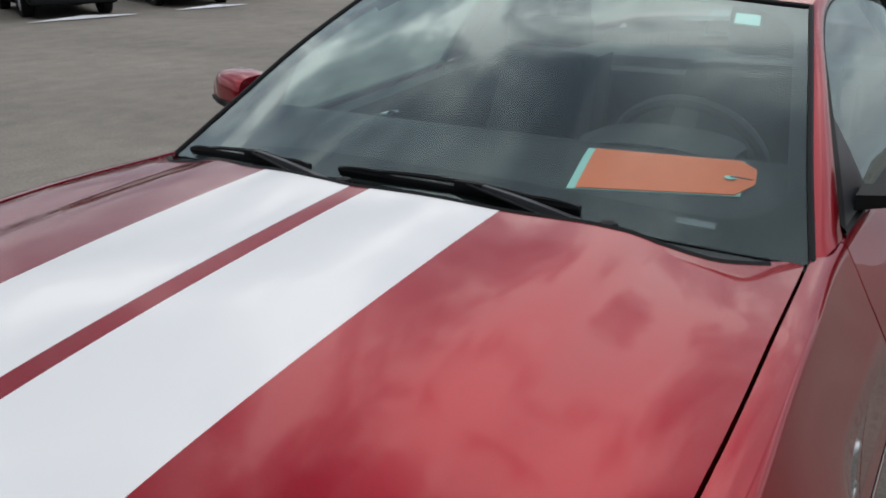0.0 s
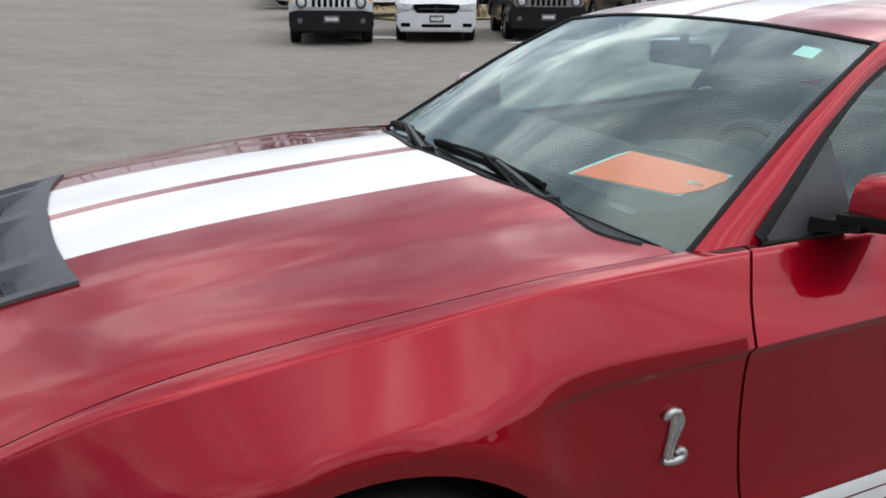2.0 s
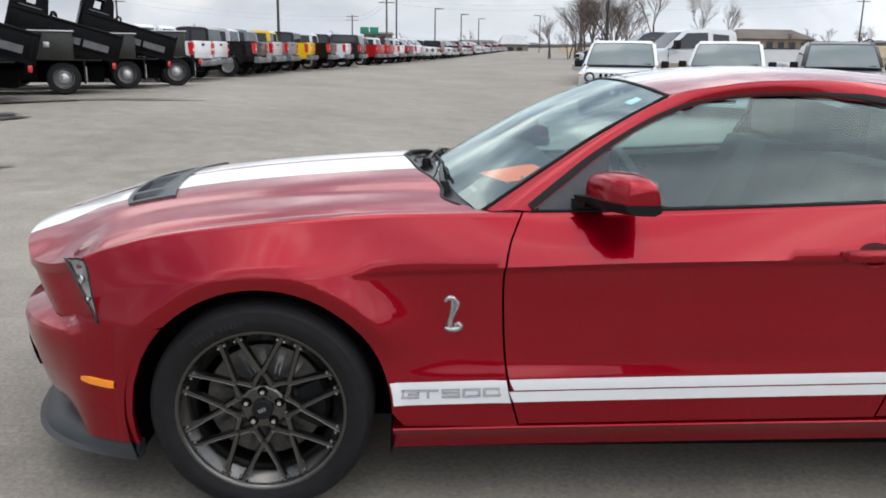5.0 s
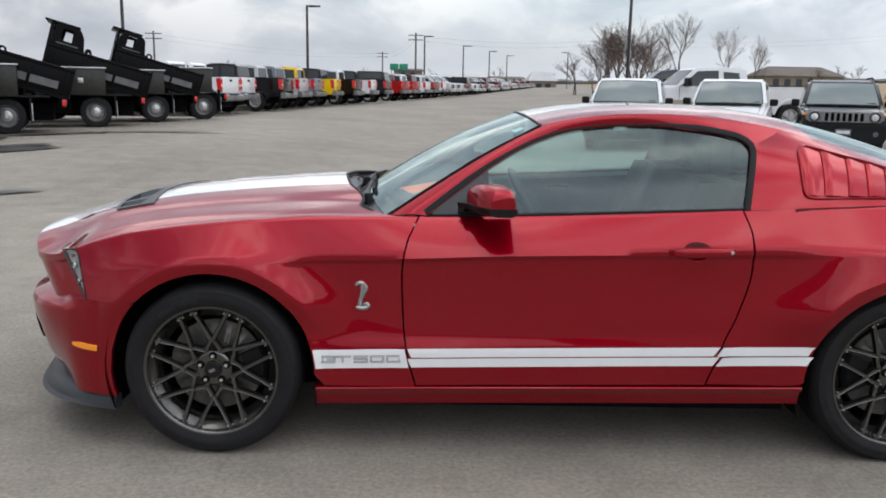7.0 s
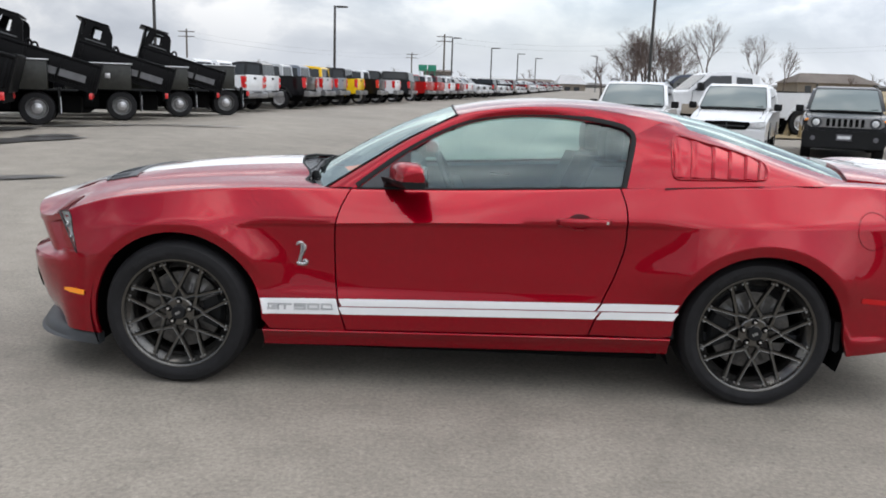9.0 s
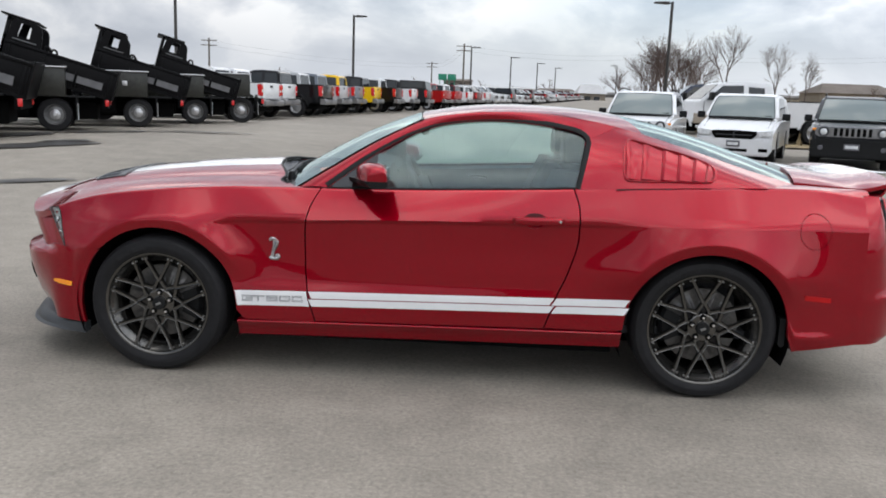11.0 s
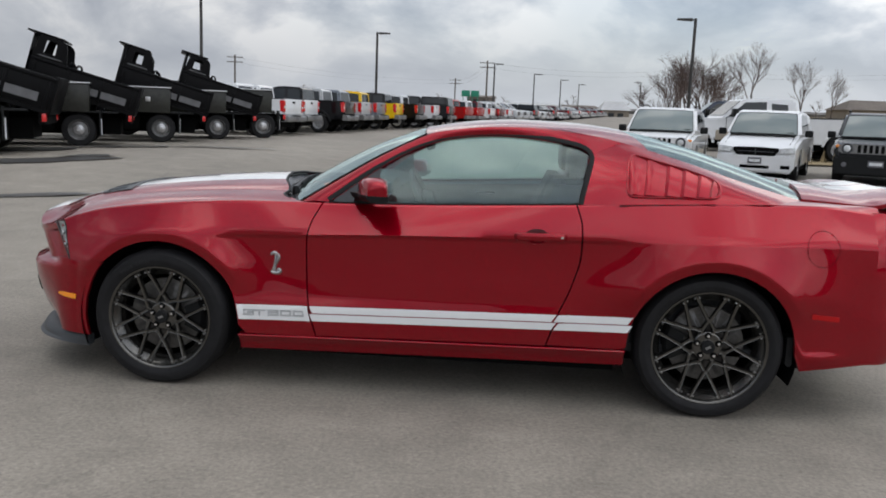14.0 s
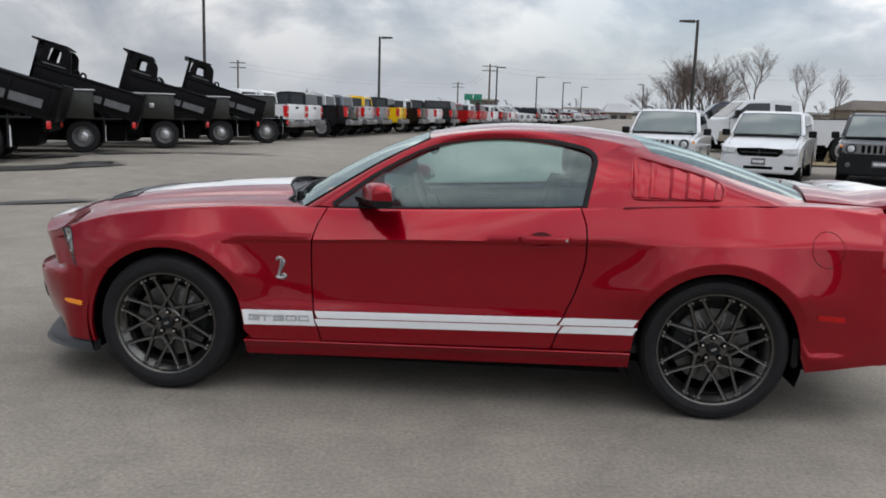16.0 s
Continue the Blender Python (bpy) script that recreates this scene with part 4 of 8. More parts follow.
for s in (-1, 1):
    # tail lamp: three upright bars behind a dark lens on the corner
    lamp = None
    for k in range(3):
        bm = bmesh.new()
        rows = []
        for j in range(9):
            v = j / 8
            z = lerp(0.80, 1.005, v)
            off = float(np.interp(z, [0.8, 0.9, 1.0, 1.02], [0.05, 0.085, 0.125, 0.14]))
            row = []
            for i in range(5):
                u = lerp(0.16 + 0.13 * k, 0.16 + 0.13 * k + 0.11, i / 4)
                p = tail_plan(u)
                d = (tail_plan(u + 0.03) - tail_plan(u - 0.03)).normalized()
                n = Vector((-d.y, d.x, 0))
                n = -n if n.x < 0 else n
                q = Vector((p.x, p.y, z)) - n * (off * smoothstep(0, 0.25, u) - 0.008 - 0.008 * math.sin(math.pi * i / 4))
                row.append((q.x, s * q.y, z))
            rows.append(row)
        sheet(bm, rows)
        turn_in(bm, (-0.02, 0, 0))
        ob = part("tail_light" if k == 0 else "lamp_bar", bm, M_REDLENS if k != 0 else M_FRIT, car if k == 0 else lamp, "dark tail lamp with red bars" if k == 0 else "red lamp bar")
        lamp = lamp or ob
    bm = bmesh.new()
    for dy in (0, 0.085):
        lathe(bm, [(0.036, 3.62), (0.041, 3.70), (0.043, 3.742), (0.040, 3.748), (0.037, 3.742), (0.034, 3.64)], 20, "x", (0, s * (0.60 - dy), 0.335))
    part("exhaust_tip", bm, M_CHROME, rear_bumper, "polished exhaust outlets")
    bm = bmesh.new()
    rows = [[on_side(lerp(3.172, 3.308, i / 6), lerp(0.537, 0.522, i / 6) + h, s, 0.003) for h in (-0.012, 0.012)] for i in range(7)]
    sheet(bm, rows)
    turn_in(bm, (0, -s * 0.008, 0))
    part("rear_marker", bm, M_REDLENS, car, "red rear side marker lens")

# deck lid with ducktail spoiler
deck_mid = tab((3.16, 1.128), (3.30, 1.118), (3.45, 1.100), (3.55, 1.098), (3.62, 1.104), (3.69, 1.114))


def deck_z(x, y):
    w = abs(y)
    edge = lerp(1.060, 1.046, min(max((x - 3.15) / 0.35, 0), 1))
    lift = smoothstep(3.46, 3.66, x) * 0.043
    t = min(w / 0.68, 1)
    return lerp(deck_mid(x), edge + lift, 0.55 * t * t + 0.45 * t ** 6) - 0.002


bm = bmesh.new()
rows = []
for j in range(-20, 21):
    f = j / 20
    col = []
    for i in range(25):
        x0 = tail_x(min(abs(f) * 0.66, 0.66)) + 0.006
        x1 = 3.70 - 0.10 * abs(f) ** 3
        x = lerp(x0, x1, i / 24)
        w = lerp(0.655, 0.672, i / 24)
        y = f * w
        col.append((x, y, deck_z(x, y)))
    x, y, z = col[-1]
    col += [(x + 0.006, y, z - 0.008), (x - 0.02, y * 0.99, z - 0.05), (x - 0.075, y * 0.985, z - 0.098)]
    rows.append(col)
sheet(bm, rows)
turn_in(bm, (0, 0, -0.02))
part("deck_lid", bm, M_STRIPED, car, "red boot lid with stripes and ducktail spoiler")
for s in (-1, 1):
    # strip of body between deck lid and quarter
    bm = bmesh.new()
    rows = []
    for i in range(13):
        x = lerp(3.0, 3.50, i / 12)
        x_in = max(x, 3.15)
        wi = lerp(0.660, 0.672, (x_in - 3.15) / 0.35) + 0.003
        zi = lerp(1.058, 1.044, (x_in - 3.15) / 0.35)
        a, b = Vector((x, s * T_w(x), T_z(x))), Vector((x_in, s * wi, zi))
        rows.append([lerp(a, b, k / 5) + Vector((0, 0, 0.004 * math.sin(math.pi * k / 5))) for k in range(6)])
    sheet(bm, rows)
    turn_in(bm, (0, 0, -0.015))
    part("deck_side", bm, M_RED, car)
    bm = bmesh.new()
    rows = []
    for i in range(7):
        x = lerp(3.47, 3.60, i / 6)
        p = tail_plan((x - 3.47) / 0.62)
        rows.append([(x, s * (p.y - 0.115 - 0.0 * i), 1.022), (x, s * 0.6, 1.03)])
    sheet(bm, rows)
    part("deck_corner", bm, M_RED, car)

# ---- underside, wheel wells ----
bm = bmesh.new()
box(bm, (-0.74, -0.52, 0.17), (3.40, 0.52, 0.30))
box(bm, (0.43, -0.83, 0.195), (2.28, 0.83, 0.30))
part("underbody", bm, M_VOID, car, "dark underbody")
for cx, r in ((0.0, 0.425), (2.717, 0.420)):
    for s in (-1, 1):
        bm = bmesh.new()
        rows = []
        for k in range(25):
            a = math.pi * (1.12 - 1.24 * k / 24)
            rows.append([(cx + r * math.cos(a), s * w, 0.335 + r * math.sin(a)) for w in (0.875, 0.84, 0.55)])
        sheet(bm, rows)
        c = bm.verts.new((cx, s * 0.55, 0.335))
        rim_v = [v for v in bm.verts if abs(abs(v.co.y) - 0.55) < 1e-4 and v is not c]
        rim_v.sort(key=lambda v: math.atan2(v.co.z - 0.30, v.co.x - cx))
        for a, b in zip(rim_v, rim_v[1:]):
            bm.faces.new((c, a, b))
        part("wheel_well", bm, M_VOID, car, "black wheel well liner")
    for s in (-1, 1) if cx > 1 else ():
        bm = bmesh.new()
        prism(bm, [(cx + 0.368, 0.42), (cx + 0.396, 0.42), (cx + 0.400, 0.285), (cx + 0.385, 0.272), (cx + 0.368, 0.285)], min(s * 0.865, s * 0.78), max(s * 0.865, s * 0.78), "y")
        part("splash_guard", bm, M_BLACK, car, "black plastic splash guard")


# ---- wheels ----
def wheel(x, s, tyre_r, rim_r, half, spin):
    """Mesh-spoked alloy wheel; y points outwards before it is placed."""
    hub = bpy.data.objects.new("wheel", None)
    scene.collection.objects.link(hub)
    hub.parent = car
    bm = bmesh.new()
    R, r = tyre_r, rim_r
    side = [(r - 0.006, half - 0.014), (r + 0.004, half - 0.004), (r + 0.012, half - 0.001), (r + 0.030, half + 0.006), (R - 0.045, half + 0.007), (R - 0.026, half + 0.001), (R - 0.024, half + 0.001), (R - 0.012, half - 0.012), (R - 0.004, half - 0.028)]
    tread = []
    for k in range(5):
        a = half - 0.034 - k * (2 * half - 0.068) / 5
        b = a - (2 * half - 0.068) / 5
        tread += [(R, a - 0.003), (R, b + 0.005), (R - 0.007, b + 0.004), (R - 0.007, b - 0.004)]
    lathe(bm, side + tread[:-2] + [(q, -h) for q, h in reversed(side)], 72, "y")
    ty = part("tyre", bm, M_RUBBER, hub, "low-profile black tyre with grooved tread", sharp=25)
    # raised marks on the sidewall, too small to read
    bm = bmesh.new()
    for a0 in (100, 118, 280, 298):
        for k in range(5):
            a = radians(a0 + 3.0 * k)
            m = Matrix.Rotation(-a, 4, "Y") @ Matrix.Translation((R - 0.055, half + 0.006, 0))
            box(bm, (-0.010, 0, -0.005), (0.010, 0.0016, 0.004), m)
    part("sidewall_mark", bm, M_MARK, ty, "raised grey marks on the tyre")["kind"] = "stuff"
    bm = bmesh.new()
    lathe(bm, [(r - 0.045, -half + 0.02), (r - 0.043, half - 0.060), (r - 0.036, half - 0.046), (r - 0.014, half - 0.022), (r - 0.008, half - 0.012), (r - 0.005, half - 0.005), (r - 0.001, half - 0.0015), (r + 0.006, half - 0.001), (r + 0.008, half - 0.004), (r + 0.004, half - 0.012), (r - 0.002, half - 0.015)], 96, "y")
    part("rim", bm, M_RIM, hub, "dark gunmetal alloy rim", sharp=40)

    def spoke(a0, r0, y0, w0, a1, r1, y1, w1, depth=0.020, depth1=0.026):
        bm = bmesh.new()
        p0, p1 = Vector((r0 * math.cos(a0), 0, r0 * math.sin(a0))), Vector((r1 * math.cos(a1), 0, r1 * math.sin(a1)))
        d = (p1 - p0).normalized()
        n = Vector((-d.z, 0, d.x))
        rows = []
        for p, y, w, dp in ((p0, y0, w0, depth), (lerp(p0, p1, 0.5), lerp(y0, y1, 0.5) - 0.003, lerp(w0, w1, 0.5) * 0.86, (depth + depth1) / 2), (p1, y1, w1, depth1)):
            rows.append([p + n * (w * k) + Vector((0, y + h, 0)) for k, h in ((-1, -dp), (-0.96, -0.006), (-0.62, 0.0), (-0.40, -0.0012), (0.40, -0.0012), (0.62, 0.0), (0.96, -0.006), (1, -dp))])
        vs = sheet(bm, rows)
        part("spoke", bm, M_RIM, hub, sharp=30)

    face = half - 0.012
    base = radians(spin)
    ring_r, node_r = r * 0.325, r * 0.465
    for k in range(8):
        a = base + radians(45 * k)
        for sg in (1, -1):
            spoke(a, node_r - 0.005, face - 0.020, 0.0102, a + sg * radians(15.8), r - 0.010, face - 0.003, 0.0106)
            spoke(a + sg * radians(22.5), ring_r - 0.004, face - 0.026, 0.0122, a, node_r + 0.006, face - 0.020, 0.0106)
        spoke(a + radians(22.5), r * 0.20, face - 0.030, 0.0170, a + radians(22.5), ring_r + 0.008, face - 0.025, 0.0125)
    for k in range(32):
        a = base + radians(22.5 * (k // 4 * 2 + 1) + (-9.2, -4.2, 4.2, 9.2)[k % 4])
        bm = bmesh.new()
        lathe(bm, [(0.0005, face - 0.001), (0.0035, face - 0.0015), (0.0045, face - 0.012)], 8, "y", ((r - 0.020) * math.cos(a), 0, (r - 0.020) * math.sin(a)))
        part("rivet", bm, M_EMBLEM, hub)
    bm = bmesh.new()
    lathe(bm, [(0.001, face - 0.014), (0.030, face - 0.014), (0.033, face - 0.020), (0.034, face - 0.030), (0.038, face - 0.031), (0.050, face - 0.029), (0.064, face - 0.029), (0.070, face - 0.033), (0.072, face - 0.06)], 40, "y")
    hb = part("hub", bm, M_RIM, hub, "gunmetal wheel centre")
    # near-black discs on the hub paint the shade of the lug nut recesses
    for k in range(5):
        a = base + radians(72 * k)
        bm = bmesh.new()
        lathe(bm, [(0.0125, face - 0.026), (0.0150, face - 0.0265), (0.0165, face - 0.030)], 16, "y", (0.0535 * math.cos(a), 0, 0.0535 * math.sin(a)))
        lathe(bm, [(0.0005, face - 0.0275), (0.0125, face - 0.0275)], 16, "y", (0.0535 * math.cos(a), 0, 0.0535 * math.sin(a)))
        part("lug_recess", bm, M_VOID, hb, "near-black disc painted as the shade round a lug nut")
    bm = bmesh.new()
    lathe(bm, [(0.0005, face - 0.006), (0.029, face - 0.0065), (0.032, face - 0.0095), (0.0325, face - 0.018)], 32, "y")
    cap = part("centre_cap", bm, M_BLACK, hub, "black centre cap with a light emblem")
    bm = bmesh.new()
    for k in range(3):
        box(bm, (-0.013 + 0.009 * k, face - 0.006, -0.006), (-0.0065 + 0.009 * k, face - 0.0046, 0.006), pose(0, 0, 0, 0, -25, 0))
    part("emblem", bm, M_EMBLEM, cap, "small plain emblem")
    for k in range(5):
        a = base + radians(72 * k)
        bm = bmesh.new()
        lathe(bm, [(0.0005, face - 0.014), (0.007, face - 0.015), (0.0092, face - 0.019), (0.0092, face - 0.034)], 6, "y", (0.0535 * math.cos(a), 0, 0.0535 * math.sin(a)))
        part("lug_nut", bm, M_CHROME, hub, "bright lug nut")
    bm = bmesh.new()
    yd = half - 0.105
    lathe(bm, [(0.09, yd), (0.185, yd), (0.187, yd - 0.012), (0.187, yd - 0.03)], 48, "y")
    lathe(bm, [(0.001, yd + 0.03), (0.07, yd + 0.028), (0.088, yd + 0.004), (0.09, yd)], 32, "y")
    part("brake_disc", bm, M_STEEL, hub, "dark ventilated brake disc")
    bm = bmesh.new()
    rows = []
    for k in range(9):
        a = radians((-25 if x < 1 else 205) + 50 * k / 8 * (1 if x < 1 else -1))
        rows.append([(q * math.cos(a), h, q * math.sin(a)) for q, h in ((0.105, yd + 0.008), (0.112, yd + 0.034), (0.19, yd + 0.036), (0.205, yd + 0.02), (0.205, yd - 0.05))])
    sheet(bm, rows)
    turn_in(bm, (0, -0.02, 0))
    part("brake_caliper", bm, M_BLACK, hub, "dark brake caliper")
    # hidden drum that closes the back of the wheel
    bm = bmesh.new()
    lathe(bm, [(0.001, -half + 0.06), (r - 0.03, -half + 0.03), (r - 0.028, -half + 0.02)], 32, "y")
    part("back_plate", bm, M_VOID, hub, "dark backing plate")
    hub.matrix_basis = Matrix.Translation((x, s * (0.905 - half), tyre_r - 0.003)) @ Matrix.Diagonal((1, s, 1, 1))
    return hub


for s in (-1, 1):
    wheel(0.0, s, 0.3475, 0.257, 0.128, 90)
    wheel(2.715, s, 0.3545, 0.270, 0.138, 91)

# ---- windscreen band, cowl, wipers ----
WS_ROWS = windscreen_rows(64, 48)
WSF = lambda u, v: (lambda i, j, a, b: lerp(lerp(WS_ROWS[j][i], WS_ROWS[j][i + 1], a), lerp(WS_ROWS[j + 1][i], WS_ROWS[j + 1][i + 1], a), b))(min(int(u * 64), 63), min(int(v * 48), 47), u * 64 - min(int(u * 64), 63), v * 48 - min(int(v * 48), 47))


def rounded(u0, v0, u1, v1, ru, rv, n=10):
    out = []
    for cu, cv, a0 in ((u1 - ru, v1 - rv, 0), (u0 + ru, v1 - rv, 90), (u0 + ru, v0 + rv, 180), (u1 - ru, v0 + rv, 270)):
        for k in range(n + 1):
            a = radians(a0 + 90 * k / n)
            out.append((cu + ru * math.cos(a), cv + rv * math.sin(a)))
    return out


bm = bmesh.new()
arcs = rounded(0.024, 0.092, 0.976, 0.965, 0.09, 0.13)
inner = []
for k, (a, b) in enumerate(zip(arcs, arcs[1:] + arcs[:1])):
    # close points along the straight sides too
    m_ = 30 if k % 11 == 10 else 1
    inner += [((lerp(a[0], b[0], j / m_), lerp(a[1], b[1], j / m_)), k % 11 == 5) for j in range(m_)]
rows = []
for (u, v), corner_row in inner:
    # out from the middle to the glass edge
    du, dv = u - 0.5, v - 0.5
    k = min((0.5 - 0.001) / max(abs(du), 1e-6), (0.5 - 0.001) / max(abs(dv), 1e-6))
    if corner_row:
        # straight into the corner of the glass
        k, du, dv = 1.0, math.copysign(0.499, du), math.copysign(0.499, dv)
    rows.append([WSF(u + (0.5 + du * k - u) * t, v + (0.5 + dv * k - v) * t) + Vector((0.004, 0, -0.004)) for t in (0, 0.33, 0.66, 1)])
sheet(bm, rows + rows[:1])
part("windscreen_band", bm, M_FRIT, car, "black ceramic band along the windscreen edge")
bm = bmesh.new()
for s in (-1, 1):
    tube(bm, [(x, s * (w + 0.003), z) for x, w, z in WS_L], 0.006, 6, steps=20)
tube(bm, [WSF(k / 10, 1.0) for k in range(11)], 0.006, 6, steps=30)
part("windscreen_seal", bm, M_BLACK, car, "black rubber windscreen seal")

bm = bmesh.new()
rows = []
for j in range(49):
    u = lerp(0.004, 0.996, j / 48)
    p, q = WSF(u, 0.0), WSF(u, 0.12)
    d = (p - q).normalized()
    e = 1 - 0.75 * smoothstep(0.36, 0.48, abs(u - 0.5))
    d.y *= 0.3
    rows.append([lerp(p, q, 0.2) + Vector((0.007, 0, -0.010)), p + Vector((0.004, 0, -0.006)), p + d * 0.03 * e + Vector((0, 0, -0.004)), p + d * 0.05 * e + Vector((0, 0, -0.002)), lerp(p + d * 0.06 * e, Vector((hood_rear(min(abs(p.y), 0.745)), p.y, hood_z(hood_rear(min(abs(p.y), 0.745)), p.y) - 0.014)), 0.6), Vector((hood_rear(min(abs(p.y), 0.745)) + 0.003, p.y, hood_z(hood_rear(min(abs(p.y), 0.745)), p.y) - 0.016))])
sheet(bm, rows)
part("cowl", bm, M_COWL, car, "dark grey plastic cowl below the windscreen")

bm = bmesh.new()
box(bm, (0.36, -0.735, 0.885), (0.64, 0.735, 0.915))
part("cowl_tray", bm, M_VOID, car, "dark tray under the cowl")


def wiper(a, b, pivot, hold):
    """A sprung bow wiper: arm from its pivot to the holder, bow, and the blade under it; hold tells how far along the blade it grips."""
    pa, pb, pv = Vector(a), Vector(b), Vector(pivot)
    grip = lerp(pa, pb, hold) + Vector((-0.004, 0, 0.016))
    arm = bmesh.new()
    n = 14
    rows = []
    for k in range(n + 1):
        t = k / n
        p = lerp(pv, grip, t) + Vector((-0.010, 0, 0.014)) * math.sin(math.pi * t) ** 0.8 * 0.55
        w = lerp(0.011, 0.006, t)
        rows.append([p + Vector((-w, 0, -0.006)), p + Vector((-w * 0.7, 0, 0.006)), p + Vector((w * 0.7, 0, 0.006)), p + Vector((w, 0, -0.006))])
    vs = sheet(arm, rows, closed=True)
    arm.faces.new(vs[0]), arm.faces.new(vs[-1])
    ob = part("wiper", arm, M_TRIM, car, "dark grey windscreen wiper arm with a black blade")
    bm = bmesh.new()
    lathe(bm, [(0.0005, 0.026), (0.014, 0.024), (0.019, 0.010), (0.021, -0.02)], 16, "z", pv)
    part("pivot_cap", bm, M_BLACK, ob)
    # main bow, two small bows, the rubber blade
    for t0, t1, h, r in ((0.10, 0.90, 0.013, 0.0045), (0.0, 0.26, 0.007, 0.0036), (0.74, 1.0, 0.007, 0.0036)):
        bm = bmesh.new()
        pts = []
        for k in range(9):
            u = k / 8
            pts.append(lerp(pa, pb, lerp(t0, t1, u)) + Vector((-0.002, 0, 0.004 + h * math.sin(math.pi * u) ** 0.55)))
        tube(bm, pts, [r * 0.6, r, r * 1.25, r, r * 0.6], 6, steps=16)
        part("bow", bm, M_BLACK, ob)
    bm = bmesh.new()
    rows = []
    for k in range(17):
        p = lerp(pa, pb, k / 16)
        rows.append([p + Vector((-0.006, 0, 0.002)), p + Vector((-0.005, 0, 0.008)), p + Vector((0.005, 0, 0.008)), p + Vector((0.006, 0, 0.002)), p + Vector((0.001, 0, -0.012))])
    vs = sheet(bm, rows, closed=True)
    bm.faces.new(vs[0]), bm.faces.new(vs[-1])
    part("blade", bm, M_BLACK, ob, "black rubber wiper blade")
    bm = bmesh.new()
    box(bm, (-0.009, -0.030, -0.012), (0.008, 0.030, 0.006), Matrix.Translation(grip), 0.003)
    part("bracket", bm, M_BLACK, ob)
    # washer hose looped along the arm
    bm = bmesh.new()
    q = lerp(pv, grip, 0.45)
    tube(bm, [pv + Vector((-0.03, 0.02, -0.012)), pv + Vector((-0.045, 0.06, 0.012)), q + Vector((-0.028, 0, 0.004)), grip + Vector((-0.010, 0, 0.002))], 0.0035, 6, steps=18)
    part("hose", bm, M_BLACK, ob, "thin black washer hose")
    return ob


def ws_at(y, v, lift):
    p = WSF(min(max(0.5 + y / 1.5, 0), 1), v)
    return Vector((p.x - lift * 0.5, y, p.z + lift))


wiper(ws_at(0.125, 0.012, 0.012), ws_at(-0.385, 0.020, 0.012), (0.575, -0.445, 0.975), 0.58)
wiper(ws_at(0.665, 0.018, 0.012), ws_at(0.205, 0.006, 0.012), (0.525, 0.085, 0.990), 0.60)


def on_screen(name, u0, v0, u1, v1, mat, label, lift):
    """A flat patch stuck on the windscreen."""
    bm = bmesh.new()
    sheet(bm, [[WSF(lerp(u0, u1, i / 4), lerp(v0, v1, k / 2)) + Vector((-lift * 0.5, 0, lift)) for k in range(3)] for i in range(5)])
    turn_in(bm, (0.0004, 0, -0.0008))
    part(name, bm, mat, car, label)


on_screen("identification_strip", 0.100, 0.058, 0.143, 0.078, M_STRIPID, "small grey identification strip behind the glass", -0.0025)
on_screen("sticker", 0.080, 0.865, 0.122, 0.925, M_TEAL, "pale teal sticker inside the windscreen", -0.003)

# ---- bonnet vent ----
def hood_pt(x, y, up):
    return Vector((x, y, hood_z(x, y) + up))


V_W = 0.435
bays = ((-0.415, -0.305), (-0.270, -0.02), (0.02, 0.270), (0.305, 0.415))


def bay_depth(u, y):
    """Ramps that sink from the rear edge to a mesh at the front of each bay."""
    for a, b in bays:
        if a < y < b:
            e = min((y - a), (b - y)) / 0.012
            return 0.030 * min(e, 1.0) * max(0.0, min(1.0, (0.80 - u) / 0.45)) * (1.0 if u > 0.10 else 0.0)
    return 0.0


bm = bmesh.new()
rows = []
ycuts = sorted({-V_W, V_W, *(e + d for a, b in bays for e, d in ((a, -0.0005), (a, 0.013), (b, -0.013), (b, 0.0005))), *[k * 0.435 / 14 for k in range(-14, 15)]})
ucuts = [0, 0.05, 0.099, 0.101, 0.2, 0.3, 0.35, 0.45, 0.55, 0.65, 0.72, 0.80, 0.9, 1.0]
for y in ycuts:
    w = abs(y)
    row = []
    for u in ucuts:
        x = lerp(vent_front(w), vent_rear(w), u)
        row.append(hood_pt(x, y, 0.007 - bay_depth(u, y)))
    rows.append(row)
sheet(bm, rows)
turn_in(bm, (0, 0, -0.012))
vent = part("hood_vent", bm, M_SCOOP, car, "dark grey plastic heat extractor with mesh grilles", sharp=25)
